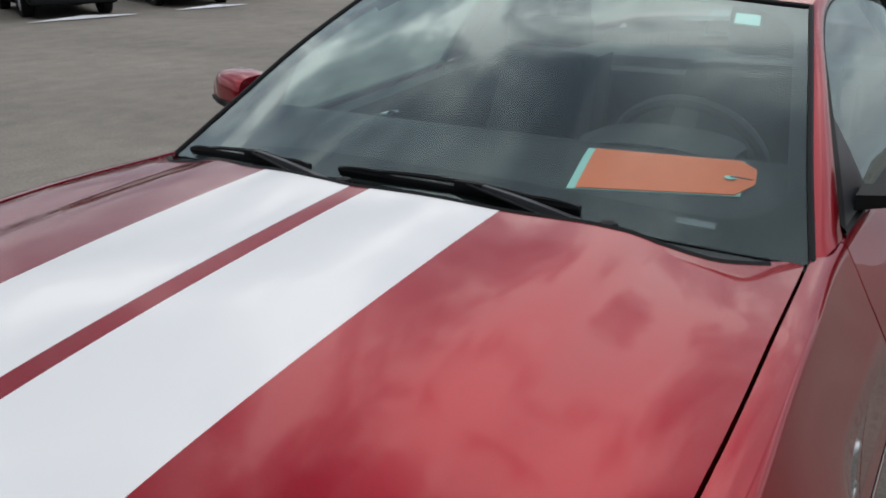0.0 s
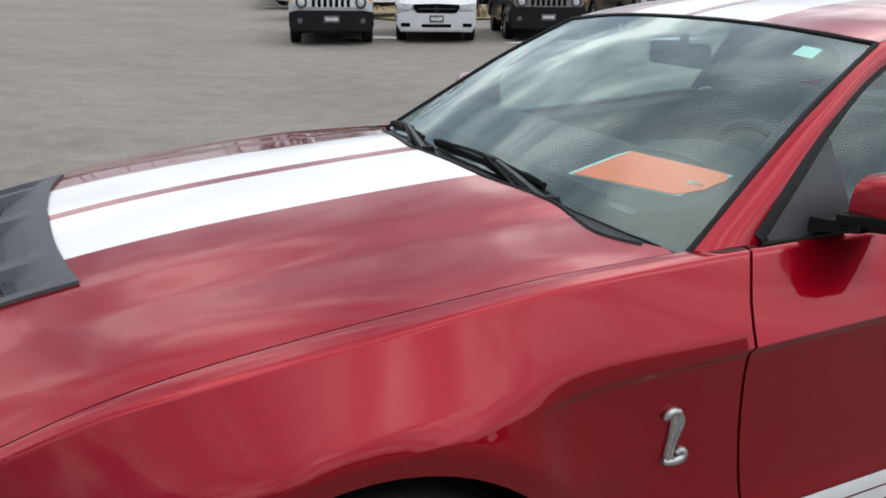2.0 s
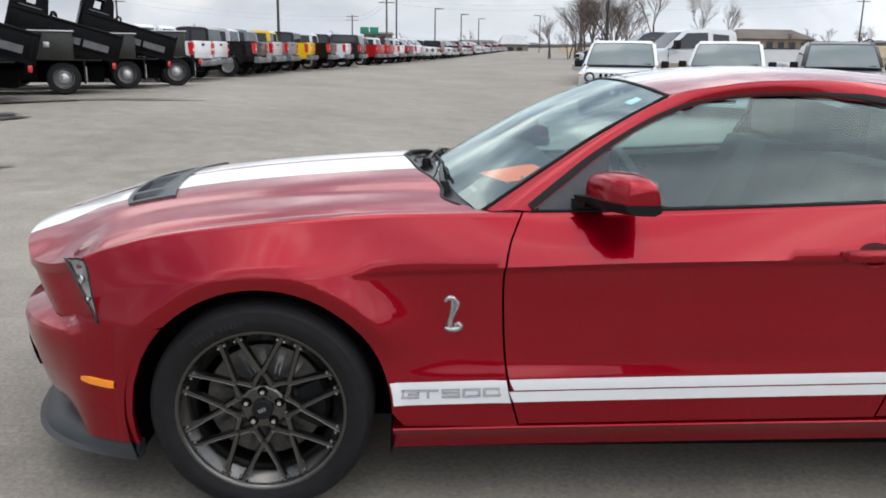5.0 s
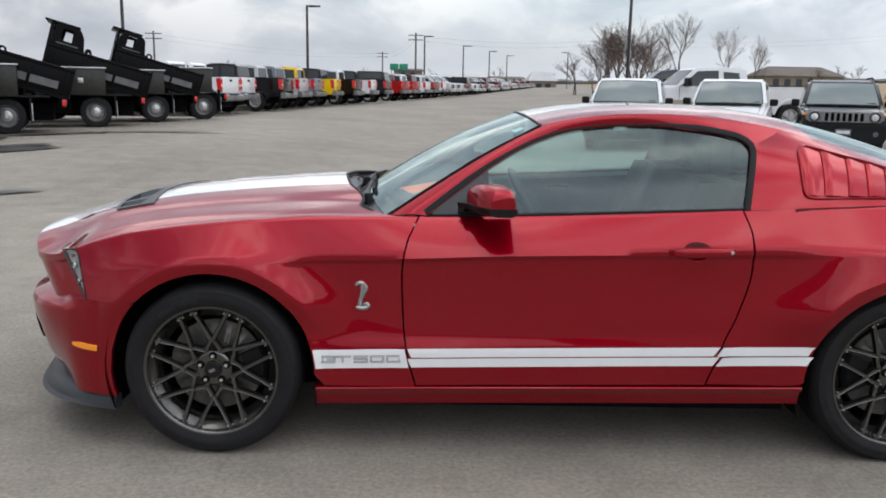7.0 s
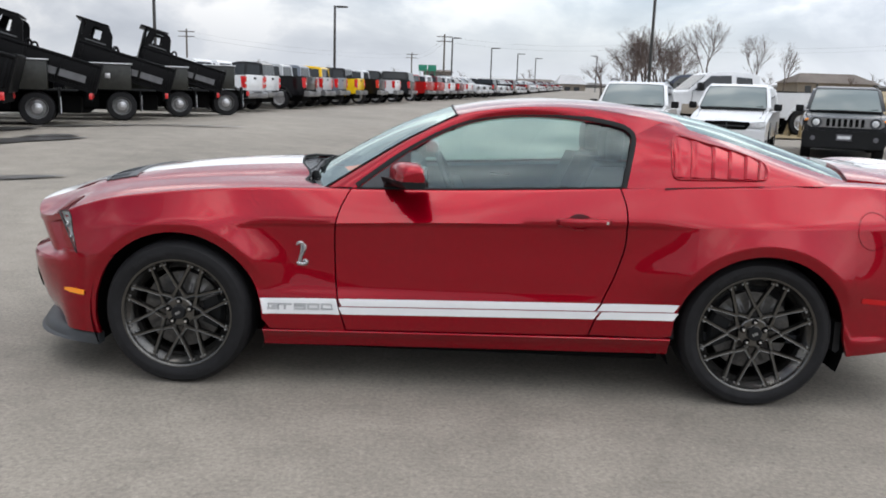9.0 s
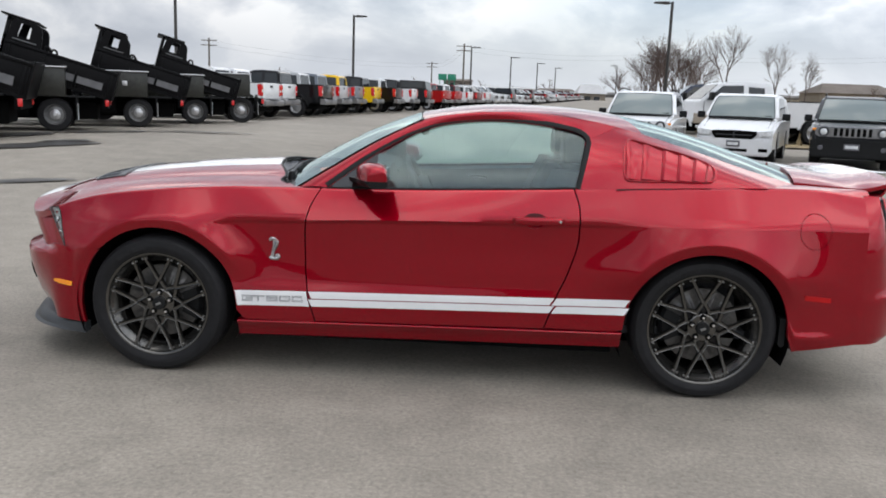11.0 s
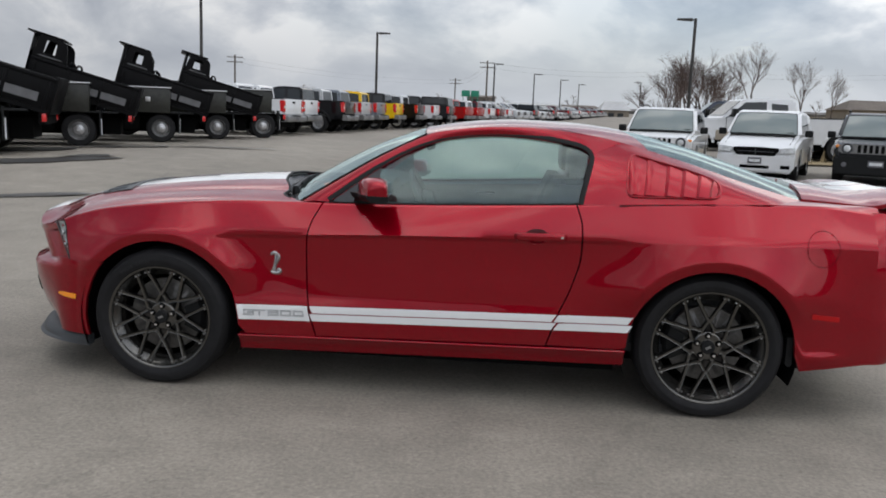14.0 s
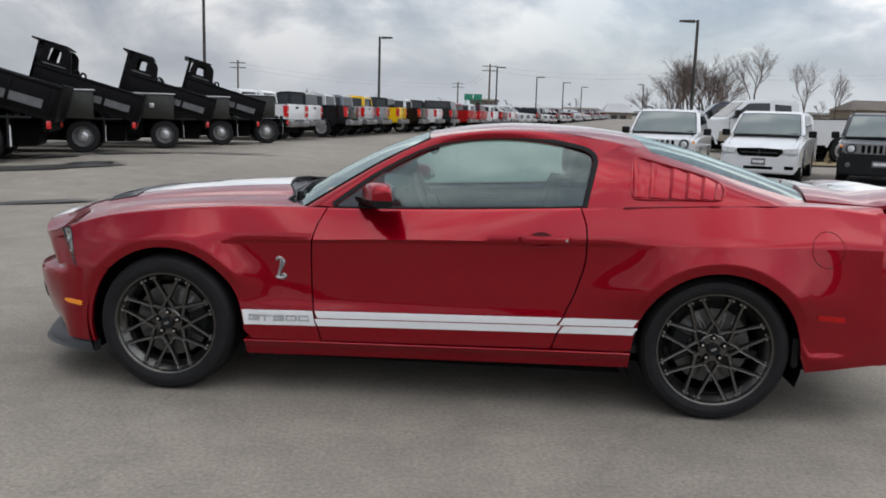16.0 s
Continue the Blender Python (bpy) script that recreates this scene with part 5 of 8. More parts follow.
for a, b in bays:
    # a near-black sheet paints the shade below the mesh of each bay
    bm = bmesh.new()
    rows = []
    for k in range(13):
        y = lerp(a + 0.006, b - 0.006, k / 12)
        rows.append([hood_pt(lerp(vent_front(abs(y)), vent_rear(abs(y)), u), y, 0.0030 - 0.022) + Vector((0, 0, 0.0)) for u in (0.11, 0.55)])
    sheet(bm, rows)
    part("vent_shadow", bm, M_VOID, vent, "near-black sheet as the shade behind the mesh")
    bm = bmesh.new()
    pitch = 0.0145
    ny = int((b - a) / pitch) + 1
    for j in range(ny):
        for i in range(8):
            y = a + 0.012 + j * pitch
            u = 0.15 + i * 0.055
            if i % 2:
                y += pitch / 2
            if y > b - 0.010:
                continue
            x = lerp(vent_front(abs(y)), vent_rear(abs(y)), u)
            c = hood_pt(x, y, -0.011)
            ring_o, ring_i = [], []
            for k in range(6):
                an = radians(60 * k + 30)
                ring_o.append(bm.verts.new(c + Vector((0.0062 * math.sin(an), 0.0088 * math.cos(an), 0))))
                ring_i.append(bm.verts.new(c + Vector((0.0042 * math.sin(an), 0.0062 * math.cos(an), 0))))
            for k in range(6):
                bm.faces.new((ring_o[k], ring_o[(k + 1) % 6], ring_i[(k + 1) % 6], ring_i[k]))
    part("mesh_grille", bm, M_SCOOP, vent, "hexagonal black mesh", smooth=False)

# ---- mirrors, handles, trim on the sides ----
def mirror(s):
    bm = bmesh.new()
    # lower black shell and foot
    body = [(0.0, 0.835), (0.25, 0.88), (0.6, 0.96), (0.9, 1.002), (1.0, 1.022)]

    def ring(t):
        w = float(np.interp(t, [b[0] for b in body], [b[1] for b in body]))
        xf = lerp(0.985, 1.065, t ** 1.4)
        xb = lerp(1.152, 1.160, t)
        round_ = 1 - max(0, (t - 0.86) / 0.14) ** 2 * 0.35
        return w, xf, xb, round_

    rows = []
    for i in range(15):
        t = i / 14
        w, xf, xb, rd = ring(t)
        z0, z1 = 1.017, lerp(1.085, 1.100, math.sin(math.pi * min(t * 0.9 + 0.1, 1)))
        z1 = lerp(z0 + 0.02, z1, rd)
        pts = []
        for k in range(13):
            a = math.pi * k / 12
            cx, hx = (xf + xb) / 2, (xb - xf) / 2
            x = cx - hx * math.copysign(abs(math.cos(a)) ** 0.6, math.cos(a))
            z = z0 + (z1 - z0) * abs(math.sin(a)) ** 0.55
            pts.append((x, s * w, z))
        rows.append(pts)
    vs = sheet(bm, rows)
    bm.faces.new(vs[0]), bm.faces.new(vs[-1])
    shell = part("door_mirror", bm, M_RED, car, "red mirror cap over a black base", sharp=50)
    bm = bmesh.new()
    rows = []
    for i in range(15):
        t = i / 14
        w, xf, xb, rd = ring(t)
        lo = lerp(0.986, 0.990, t)
        xx = lerp(-0.03, 0.0, min(t * 3, 1))
        rows.append([(xf - 0.006 + xx, s * (w + 0.003), 1.020), (xf - 0.002 + xx, s * (w + 0.003), lo + 0.016), (xf + 0.02 + xx, s * w, lo), (xb - 0.015, s * w, lo - 0.002), (xb + 0.004, s * (w + 0.002), lo + 0.008), (xb + 0.005, s * (w + 0.002), 1.020)])
    vs = sheet(bm, rows, closed=True)
    bm.faces.new(vs[0]), bm.faces.new(vs[-1])
    part("mirror_base", bm, M_BLACK, shell, "black plastic mirror base", sharp=40)
    bm = bmesh.new()
    rows = []
    for k in range(9):
        t = k / 8
        rows.append([(lerp(0.955, 0.975, t), s * lerp(0.775, 0.875, t), z) for z in (lerp(0.968, 0.988, t), lerp(0.998, 1.006, t))] + [(lerp(1.045, 1.07, t), s * lerp(0.775, 0.875, t), z) for z in (lerp(0.998, 1.006, t), lerp(0.968, 0.988, t))])
    sheet(bm, rows, closed=True)
    part("mirror_foot", bm, M_BLACK, shell, "black mirror foot")
    bm = bmesh.new()
    prism(bm, [(0.86, 1.018), (0.995, 1.018), (0.995, 1.080), (0.88, 1.080)], 1.146, 1.1565, "x")
    if s < 0:
        bmesh.ops.scale(bm, vec=(1, -1, 1), verts=bm.verts)
    part("mirror_glass", bm, M_CHROME, shell, "mirror glass")
    # triangular black sail at the front of the door glass
    bm = bmesh.new()
    rows = []
    for i in range(9):
        u = i / 8
        x = lerp(0.855, 1.075, u)
        zt = lerp(0.974, 1.142, u)
        rows.append([on_glass(x, lerp(T_z(x) + 0.004, zt, k / 4), s, 0.003) for k in range(5)])
    sheet(bm, rows)
    turn_in(bm, (0, -s * 0.01, 0))
    part("sail_panel", bm, M_TRIM, car, "black triangular sail panel")


def handle(s):
    bm = bmesh.new()
    rows = []
    for i in range(19):
        t = i / 18
        x = lerp(1.757, 2.008, t)
        z = lerp(0.852, 0.858, t)
        b = on_side(x, z, s)
        h = 0.0185 * (1 - 0.25 * (2 * t - 1) ** 8) * (0.7 if i in (0, 18) else 1)
        o = 0.034 * (1 - (2 * t - 1) ** 6 * 0.55) * (0.35 if i in (0, 18) else 1)
        rows.append([b + Vector((0, s * dy, dz)) for dy, dz in ((o * 0.45, -h), (o * 0.9, -h * 0.8), (o, -h * 0.2), (o, h * 0.4), (o * 0.85, h * 0.9), (o * 0.4, h))])
    vs = sheet(bm, rows, closed=True)
    bm.faces.new(vs[0]), bm.faces.new(vs[-1])
    hd = part("door_handle", bm, M_RED, DOORS[s], "red pull handle")
    bm = bmesh.new()
    lathe(bm, [(0.0005, 0.0335), (0.0065, 0.0335), (0.008, 0.029)], 14, "y")
    p = on_side(1.985, 0.858, s)
    bmesh.ops.transform(bm, matrix=Matrix.Translation(p) @ Matrix.Diagonal((1, s, 1, 1)), verts=bm.verts)
    part("lock", bm, M_CHROME, hd, "bright lock cylinder")
    # cup behind the handle: its shade painted as a dark upper patch, raised rim below
    for name, a0, a1, mat, lab in (("handle_cup", -8, 188, M_CUP, "dark red patch painted as the shade behind the handle"), ("cup_rim", 180, 360, M_RED, "curved red rim under the handle")):
        bm = bmesh.new()
        rows = []
        for k in range(21):
            an = radians(lerp(a0, a1, k / 20))
            fs = (0.0, 0.5, 0.92, 1.0) if name == "handle_cup" else (0.72, 0.80, 0.90, 1.0)
            os = (0.0012, 0.0012, 0.0014, 0.0006) if name == "handle_cup" else (0.0006, 0.007, 0.008, 0.0006)
            rows.append([on_side(1.866 + 0.056 * f * math.cos(an), 0.855 + (0.034 if name == "handle_cup" else 0.042) * f * math.sin(an), s, o) for f, o in zip(fs, os)])
        sheet(bm, rows)
        part(name, bm, mat, DOORS[s], lab)


# darker copy of the body red, paints the shade in handle cup and crease
M_CUP = material("shaded_red_recess", (0.05, 0.001, 0.003), 0.6, spec=0.2)
DOORS = {}
for o in car.children:
    if o.name.split(".")[0] == "door":
        DOORS[1 if o.data.vertices[0].co.y > 0 else -1] = o
PANELS = {"fender": {}, "quarter_panel": {}}
for o in car.children:
    k = o.name.split(".")[0]
    if k in PANELS:
        PANELS[k][1 if o.data.vertices[0].co.y > 0 else -1] = o


def strip(x0, x1, z0, z1, s, name, mat, parent, out, n=24, label="", slant=0.0):
    """A thin strip laid on the side; z0 and z1 are functions of x."""
    bm = bmesh.new()
    rows = []
    for i in range(n + 1):
        row = []
        for k in range(7):
            f = k / 6
            xa = x0(f) if callable(x0) else x0
            xb = x1(f) if callable(x1) else x1
            x = lerp(xa, xb, i / n)
            edge = min(i, n - i) / n
            row.append(on_side(x, lerp(z0(x), z1(x), f), s) + Vector((0, s * (out + 0.005 * (1 - smoothstep(0, 0.15, edge)) * (parent is not DOORS[s])), 0)))
        rows.append(row)
    sheet(bm, rows)
    return part(name, bm, mat, parent, label)


st_top = lambda x: 0.438 + (x - 0.40) * 0.0260
st_bot = lambda x: 0.362 + (x - 0.40) * 0.0255
st_m0 = lambda x: lerp(st_bot(x), st_top(x), 0.47)
st_m1 = lambda x: lerp(st_bot(x), st_top(x), 0.53)
at_f = lambda f, d: seam_f(lerp(st_bot(0.76), st_top(0.76), f)) + d
at_r = lambda f, d: seam_r(lerp(st_bot(1.97), st_top(1.97), f)) + d
arch_f = lambda f: math.sqrt(ARCH_F[2] ** 2 - (lerp(0.363, 0.438, f) - ARCH_F[1]) ** 2) + 0.006
arch_r = lambda f: ARCH_R[0] - math.sqrt(ARCH_R[2] ** 2 - (lerp(0.41, 0.488, f) - ARCH_R[1]) ** 2) - 0.006
for s in (-1, 1):
    mirror(s), handle(s)
    strip(arch_f, lambda f: at_f(f, -0.005), st_bot, st_top, s, "side_stripe", M_WHITE, PANELS["fender"][s], 0.0022, 40, label="white vinyl lower stripe")
    for lo, hi in ((st_bot, st_m0), (st_m1, st_top)):
        strip(lambda f: at_f(f, 0.005), lambda f: at_r(f, -0.005), lo, hi, s, "side_stripe", M_WHITE, DOORS[s], 0.0020, 48, "white vinyl lower stripe")
        strip(lambda f: at_r(f, 0.005), arch_r, lo, hi, s, "side_stripe", M_WHITE, PANELS["quarter_panel"][s], 0.0026, 30, "white vinyl lower stripe")
    # model designation: squared, outlined letters
    glyphs = {"G": [[(1, 0.78), (1, 1), (0, 1), (0, 0), (1, 0), (1, 0.5), (0.45, 0.5)]], "T": [[(0, 1), (1.1, 1)], [(0.55, 1), (0.55, 0)]], "5": [[(1, 1), (0, 1), (0, 0.55), (1, 0.55), (1, 0), (0, 0)]], "0": [[(0.08, 1), (0.92, 1), (1, 0.92), (1, 0.08), (0.92, 0), (0.08, 0), (0, 0.08), (0, 0.92), (0.08, 1)]]}
    for width, out, mat, name in ((0.0072, 0.0050, M_LETTER, "model_lettering"), (0.0022, 0.0056, M_WHITE, "lettering_inline")):
        bm = bmesh.new()
        for ch, x0, wd in (("G", 0.434, 0.048), ("T", 0.486, 0.054), ("5", 0.560, 0.048), ("0", 0.624, 0.048), ("0", 0.688, 0.048)):
            for line in glyphs[ch]:
                pts = [(x0 + gx * wd * (0.93 if ch == "T" else 1), gy * 0.0225) for gx, gy in line]
                for (xa, za), (xb, zb) in zip(pts, pts[1:]):
                    d = Vector((xb - xa, zb - za)).normalized() * (width / 2)
                    nn = Vector((-d.y, d.x))
                    q = [(xa - d.x + nn.x, za - d.y + nn.y), (xa - d.x - nn.x, za - d.y - nn.y), (xb + d.x - nn.x, zb + d.y - nn.y), (xb + d.x + nn.x, zb + d.y + nn.y)]
                    vsq = []
                    for x, z in q:
                        if s > 0:
                            x = 1.170 - x
                        vsq.append(bm.verts.new(on_side(x, z + lerp(st_bot(x), st_top(x), 0.34), s, out)))
                    bm.faces.new(vsq)
        part(name, bm, mat, PANELS["fender"][s], "grey outlined model lettering")
    # upright snake-like silver emblem, kept plain: a broad flat neck, a small head, a coil at its foot
    bm = bmesh.new()
    neck = [(0.5795, 0.7035, 0.006), (0.588, 0.700, 0.011), (0.5935, 0.690, 0.0145), (0.5945, 0.677, 0.0150), (0.591, 0.662, 0.0130), (0.586, 0.647, 0.0105), (0.581, 0.632, 0.0090), (0.5785, 0.618, 0.0095), (0.580, 0.606, 0.0105)]
    f = spline([(x, w, z) for x, z, w in neck])
    rows = []
    for k in range(29):
        p = f(k / 28)
        rows.append([on_side(p.x + p.y * j / 4, p.z, s, 0.001 + 0.008 * (1 - (j / 4) ** 2) ** 0.5 + (0.003 if abs(j) in (2, 3) else 0)) for j in range(-4, 5)])
    sheet(bm, rows)
    tube(bm, [on_side(x, z, s, 0.005) for x, z in ((0.594, 0.699), (0.580, 0.703), (0.569, 0.698), (0.5635, 0.690))], [0.008, 0.0085, 0.0085, 0.005], 8, steps=12)
    tube(bm, [on_side(x, z, s, 0.004) for x, z in ((0.5635, 0.607), (0.575, 0.603), (0.592, 0.602), (0.607, 0.606), (0.6115, 0.614), (0.604, 0.620), (0.594, 0.615))], [0.006, 0.0085, 0.009, 0.010, 0.0095, 0.0085, 0.006], 8, steps=24)
    em = part("emblem", bm, M_EMBLEM, PANELS["fender"][s], "silver upright emblem with a coiled foot", sharp=60)
    bm = bmesh.new()
    rows = []
    for k in range(15):
        p = f(lerp(0.20, 0.62, k / 14))
        hw = p.y * 0.42 * math.sin(math.pi * (0.12 + 0.80 * k / 14))
        rows.append([on_side(p.x + hw * j / 2 - 0.002, p.z, s, 0.0102) for j in range(-2, 3)])
    sheet(bm, rows)
    part("inlay", bm, M_LETTER, em, "dark grey inlay")
    # fuel filler ring
    if s < 0:
        bm = bmesh.new()
        n = 40
        rows = [[on_side(3.202 + r * math.cos(2 * math.pi * k / n), 0.853 + r * 1.06 * math.sin(2 * math.pi * k / n), s, o) for k in range(n)] for r, o in ((0.0795, 0.0008), (0.0775, 0.0012))]
        sheet(bm, rows, closed=True)
        part("fuel_door", bm, M_VOID, PANELS["quarter_panel"][s], "round fuel door seam")
    # louvred panel on the rear pillar
    bm = bmesh.new()
    out = [(2.284, 1.085), (2.290, 1.215), (2.300, 1.236), (2.322, 1.246), (2.46, 1.214), (2.60, 1.179), (2.70, 1.145), (2.728, 1.125), (2.735, 1.095), (2.722, 1.070), (2.70, 1.060), (2.50, 1.056), (2.315, 1.052), (2.293, 1.060)]
    f = spline([(x, 0, z) for x, z in out], closed=True)
    n = 56
    cx, cz = 2.48, 1.13
    rows = []
    for k, o in ((1.0, 0.0005), (0.995, 0.010), (0.965, 0.011), (0.93, 0.002)):
        rows.append([on_side(lerp(cx, f(i / n).x, k), lerp(cz, f(i / n).z, k), s, o) for i in range(n)])
    sheet(bm, rows, closed=True)
    lou = part("quarter_louvre", bm, M_RED, car, "red louvred panel on the rear pillar")
    edges = [2.300, 2.388, 2.482, 2.558, 2.632, 2.695, 2.728]
    ztop = tab((2.29, 1.226), (2.32, 1.234), (2.46, 1.202), (2.60, 1.168), (2.70, 1.135), (2.73, 1.115))
    for a, b in zip(edges, edges[1:]):
        bm = bmesh.new()
        rows = []
        for i in range(7):
            u = i / 6
            row = []
            for k in range(7):
                v = k / 6
                x = lerp(a, b, u) - 0.022 * (1 - v) * (1 if a > 2.31 or u > 0.5 else 0.3)
                x = min(max(x, 2.293), 2.724)
                z = lerp(1.064, ztop(x), v)
                row.append(on_side(x, z, s, 0.0010 + 0.0130 * (1 - u) ** 1.1 * (0.35 + 0.65 * min(1.0, u / 0.12)) * (1 if u < 0.98 else 0)))
            rows.append(row)
        sheet(bm, rows)
        turn_in(bm, (0, -s * 0.010, 0))
        part("slat", bm, M_RED, lou)
    # shut line below the louvre, its shade painted as a dark red strip
    strip(2.250, 2.700, lambda x: 1.009 + 0.062 * (x - 2.25), lambda x: 1.0165 + 0.050 * (x - 2.25), s, "body_crease", M_CUP, PANELS["quarter_panel"][s], 0.0008, label="dark red strip painted as the shade of a crease")

# ---- cabin ----
bm = bmesh.new()
WS_TREE = skin([o for o in car.children if o.name == "windshield"])


def under_glass(x, y, z):
    """Keeps a point of the dashboard below the windscreen."""
    hit = WS_TREE.ray_cast(Vector((x, y, 2.0)), Vector((0, 0, -1)), 2.0)[0]
    if hit is None and x < 0.9:
        return (x, y, min(z, 0.93))
    return (x, y, min(z, hit.z - 0.018) if hit is not None else z)


sheet(bm, [[under_glass(x, y, z) for y in np.linspace(-0.70, 0.70, 29)] for x, z in ((0.60, 0.95), (0.64, 0.980), (0.69, 1.003), (0.74, 1.012), (0.80, 1.022), (0.86, 1.030), (0.95, 1.036), (1.03, 1.022), (1.08, 0.98), (1.10, 0.86), (1.05, 0.62), (1.02, 0.32))])
dash = part("dashboard", bm, M_DASH, car, "black dashboard")
bm = bmesh.new()
sheet(bm, [[(x, -0.37 + 0.17 * math.cos(a), z + 0.035 * math.sin(a)) for a in np.linspace(0, math.pi, 13)] for x, z in ((0.96, 1.01), (1.01, 1.03), (1.11, 1.025), (1.13, 0.99))])
part("instrument_hood", bm, M_DASH, dash, "black instrument hood")
bm = bmesh.new()
m = Matrix.Translation((1.27, -0.37, 0.93)) @ pose(0, 0, 0, 0, -24, 0)
bmesh.ops.transform(bm, matrix=m, verts=bm.verts)
ringp = [(0.0, 0.185 * math.cos(a), 0.185 * math.sin(a)) for a in np.linspace(0, 2 * math.pi, 25)[:-1]]
f = spline(ringp, closed=True)
rows = []
for k in range(40):
    p = f(k / 40)
    o = Vector((0, p.y, p.z)).normalized()
    rows.append([p + 0.015 * (math.cos(q) * o + math.sin(q) * Vector((1, 0, 0))) for q in np.linspace(0, 2 * math.pi, 9)[:-1]])
sheet(bm, rows + rows[:1], closed=True)
for a in (0, 180, 270):
    tube(bm, [(0.01, 0.03 * math.cos(radians(a)), 0.03 * math.sin(radians(a))), (0.0, 0.18 * math.cos(radians(a)), 0.18 * math.sin(radians(a)))], 0.014, 6)
lathe(bm, [(0.001, 0.0), (0.06, 0.004), (0.07, 0.02), (0.05, 0.06)], 20, "x")
bmesh.ops.transform(bm, matrix=m, verts=bm.verts)
part("steering_wheel", bm, M_SEAT, car, "black leather steering wheel")


def seat(x, y):
    base = part("seat", (lambda b: (box(b, (x, y - 0.26, 0.42), (x + 0.52, y + 0.26, 0.58), None, 0.05), b)[1])(bmesh.new()), M_SEAT, car, "black leather bucket seat")
    bm = bmesh.new()
    rows = []
    for k in range(9):
        t = k / 8
        xx, z = x + 0.46 + 0.24 * t, 0.54 + 0.54 * t
        hw = 0.27 - 0.05 * t
        rows.append([(xx - 0.10, y - hw, z), (xx - 0.04, y - hw * 0.72, z), (xx - 0.045, y + hw * 0.72, z), (xx - 0.10, y + hw, z), (xx + 0.06, y + hw * 0.95, z), (xx + 0.09, y, z), (xx + 0.06, y - hw * 0.95, z)])
    vs = sheet(bm, rows, closed=True)
    bm.faces.new(vs[-1])
    part("backrest", bm, M_SEAT, base, "black leather backrest")
    bm = bmesh.new()
    box(bm, (x + 0.66, y - 0.13, 1.10), (x + 0.76, y + 0.13, 1.26), None, 0.035)
    part("headrest", bm, M_SEAT, base, "black leather headrest")
    return base


seat(1.36, -0.37), seat(1.36, 0.37)
bm = bmesh.new()
box(bm, (2.30, -0.58, 0.45), (2.75, 0.58, 0.62), None, 0.05)
box(bm, (2.62, -0.58, 0.60), (2.80, 0.58, 0.95), pose(0, 0, 0, 0, 0, 0), 0.05)
part("rear_seat", bm, M_SEAT, car, "black rear bench")
bm = bmesh.new()
box(bm, (2.72, -0.64, 0.94), (3.16, 0.64, 0.99))
part("parcel_shelf", bm, M_DASH, car, "dark parcel shelf")
bm = bmesh.new()
box(bm, (0.60, -0.80, 0.29), (3.1, 0.80, 0.33))
box(bm, (0.95, -0.13, 0.33), (2.2, 0.13, 0.62), None, 0.03)
part("cabin_floor", bm, M_DASH, car, "dark carpet and console")
for s in (-1, 1):
    bm = bmesh.new()
    rows = []
    for i in range(17):
        x = lerp(0.82, 2.9, i / 16)
        zt = min(T_z(x), T_z(2.1)) - 0.004
        wt = T_w(x) - 0.05
        rows.append([(x, s * wt, zt), (x, s * (wt - 0.03), zt - 0.02), (x, s * (wt - 0.02), 0.75), (x, s * (wt - 0.07), 0.62), (x, s * (wt - 0.02), 0.30)])
    sheet(bm, rows)
    part("door_lining", bm, M_DASH, car, "black door lining")
    bm = bmesh.new()
    tube(bm, [(1.50, s * 0.742, 0.90), (1.56, s * 0.735, 0.905), (1.62, s * 0.742, 0.90)], 0.010, 8)
    part("inner_handle", bm, M_CHROME, car, "bright inner door handle")
    bm = bmesh.new()
    rows = []
    for k in range(33):
        u = k / 32
        x = lerp(1.30, 2.95, u)
        rows.append([(x, s * (rail_w(x) - 0.012), rail_z(x) - 0.018), (x, s * (rail_w(x) - 0.035), rail_z(x) - 0.05)])
    sheet(bm, rows)
    part("inner_rail", bm, M_HEADLINER, car, "grey inner roof rail")
    # inside of the rear pillar
    bm = bmesh.new()
    rows = []
    for k in range(9):
        x0 = lerp(2.10, 3.05, k / 8)
        zt = rail_z(max(x0 + 0.10, 1.3)) - 0.03
        rows.append([(x0 + 0.01, s * (T_w(x0) - 0.06), T_z(x0) - 0.01), (x0 + 0.05, s * (rail_w(min(x0 + 0.1, 3.1)) - 0.02), max(zt, T_z(x0) - 0.005))])
    sheet(bm, rows)
    part("pillar_trim", bm, M_DASH, car, "dark inner pillar trim")
bm = bmesh.new()
rows = []
for j in range(-10, 11):
    f = j / 10
    rows.append([(x, f * (rail_w(x) - 0.02), roof_z(x, f * rail_w(x)) - 0.022) for x in np.linspace(1.31, 2.32, 12)])
sheet(bm, rows)
part("headliner", bm, M_HEADLINER, car, "grey headliner")
bm = bmesh.new()
box(bm, (1.24, -0.115, 1.205), (1.275, 0.115, 1.27), None, 0.014)
tube(bm, [(1.27, 0, 1.26), (1.28, 0, 1.325)], 0.012, 8, smooth=False)
part("rear_view_mirror", bm, M_BLACK, car, "black rear-view mirror")

# ---- the price card on the dash ----
card = thing("price_card", "bright orange cardboard tag over a teal sheet on the dashboard", "card")
corner = [Vector(p) for p in ((0.705, -0.325, 0.0), (0.905, -0.283, 0.0), (0.940, -0.600, 0.0), (0.775, -0.632, 0.0))]


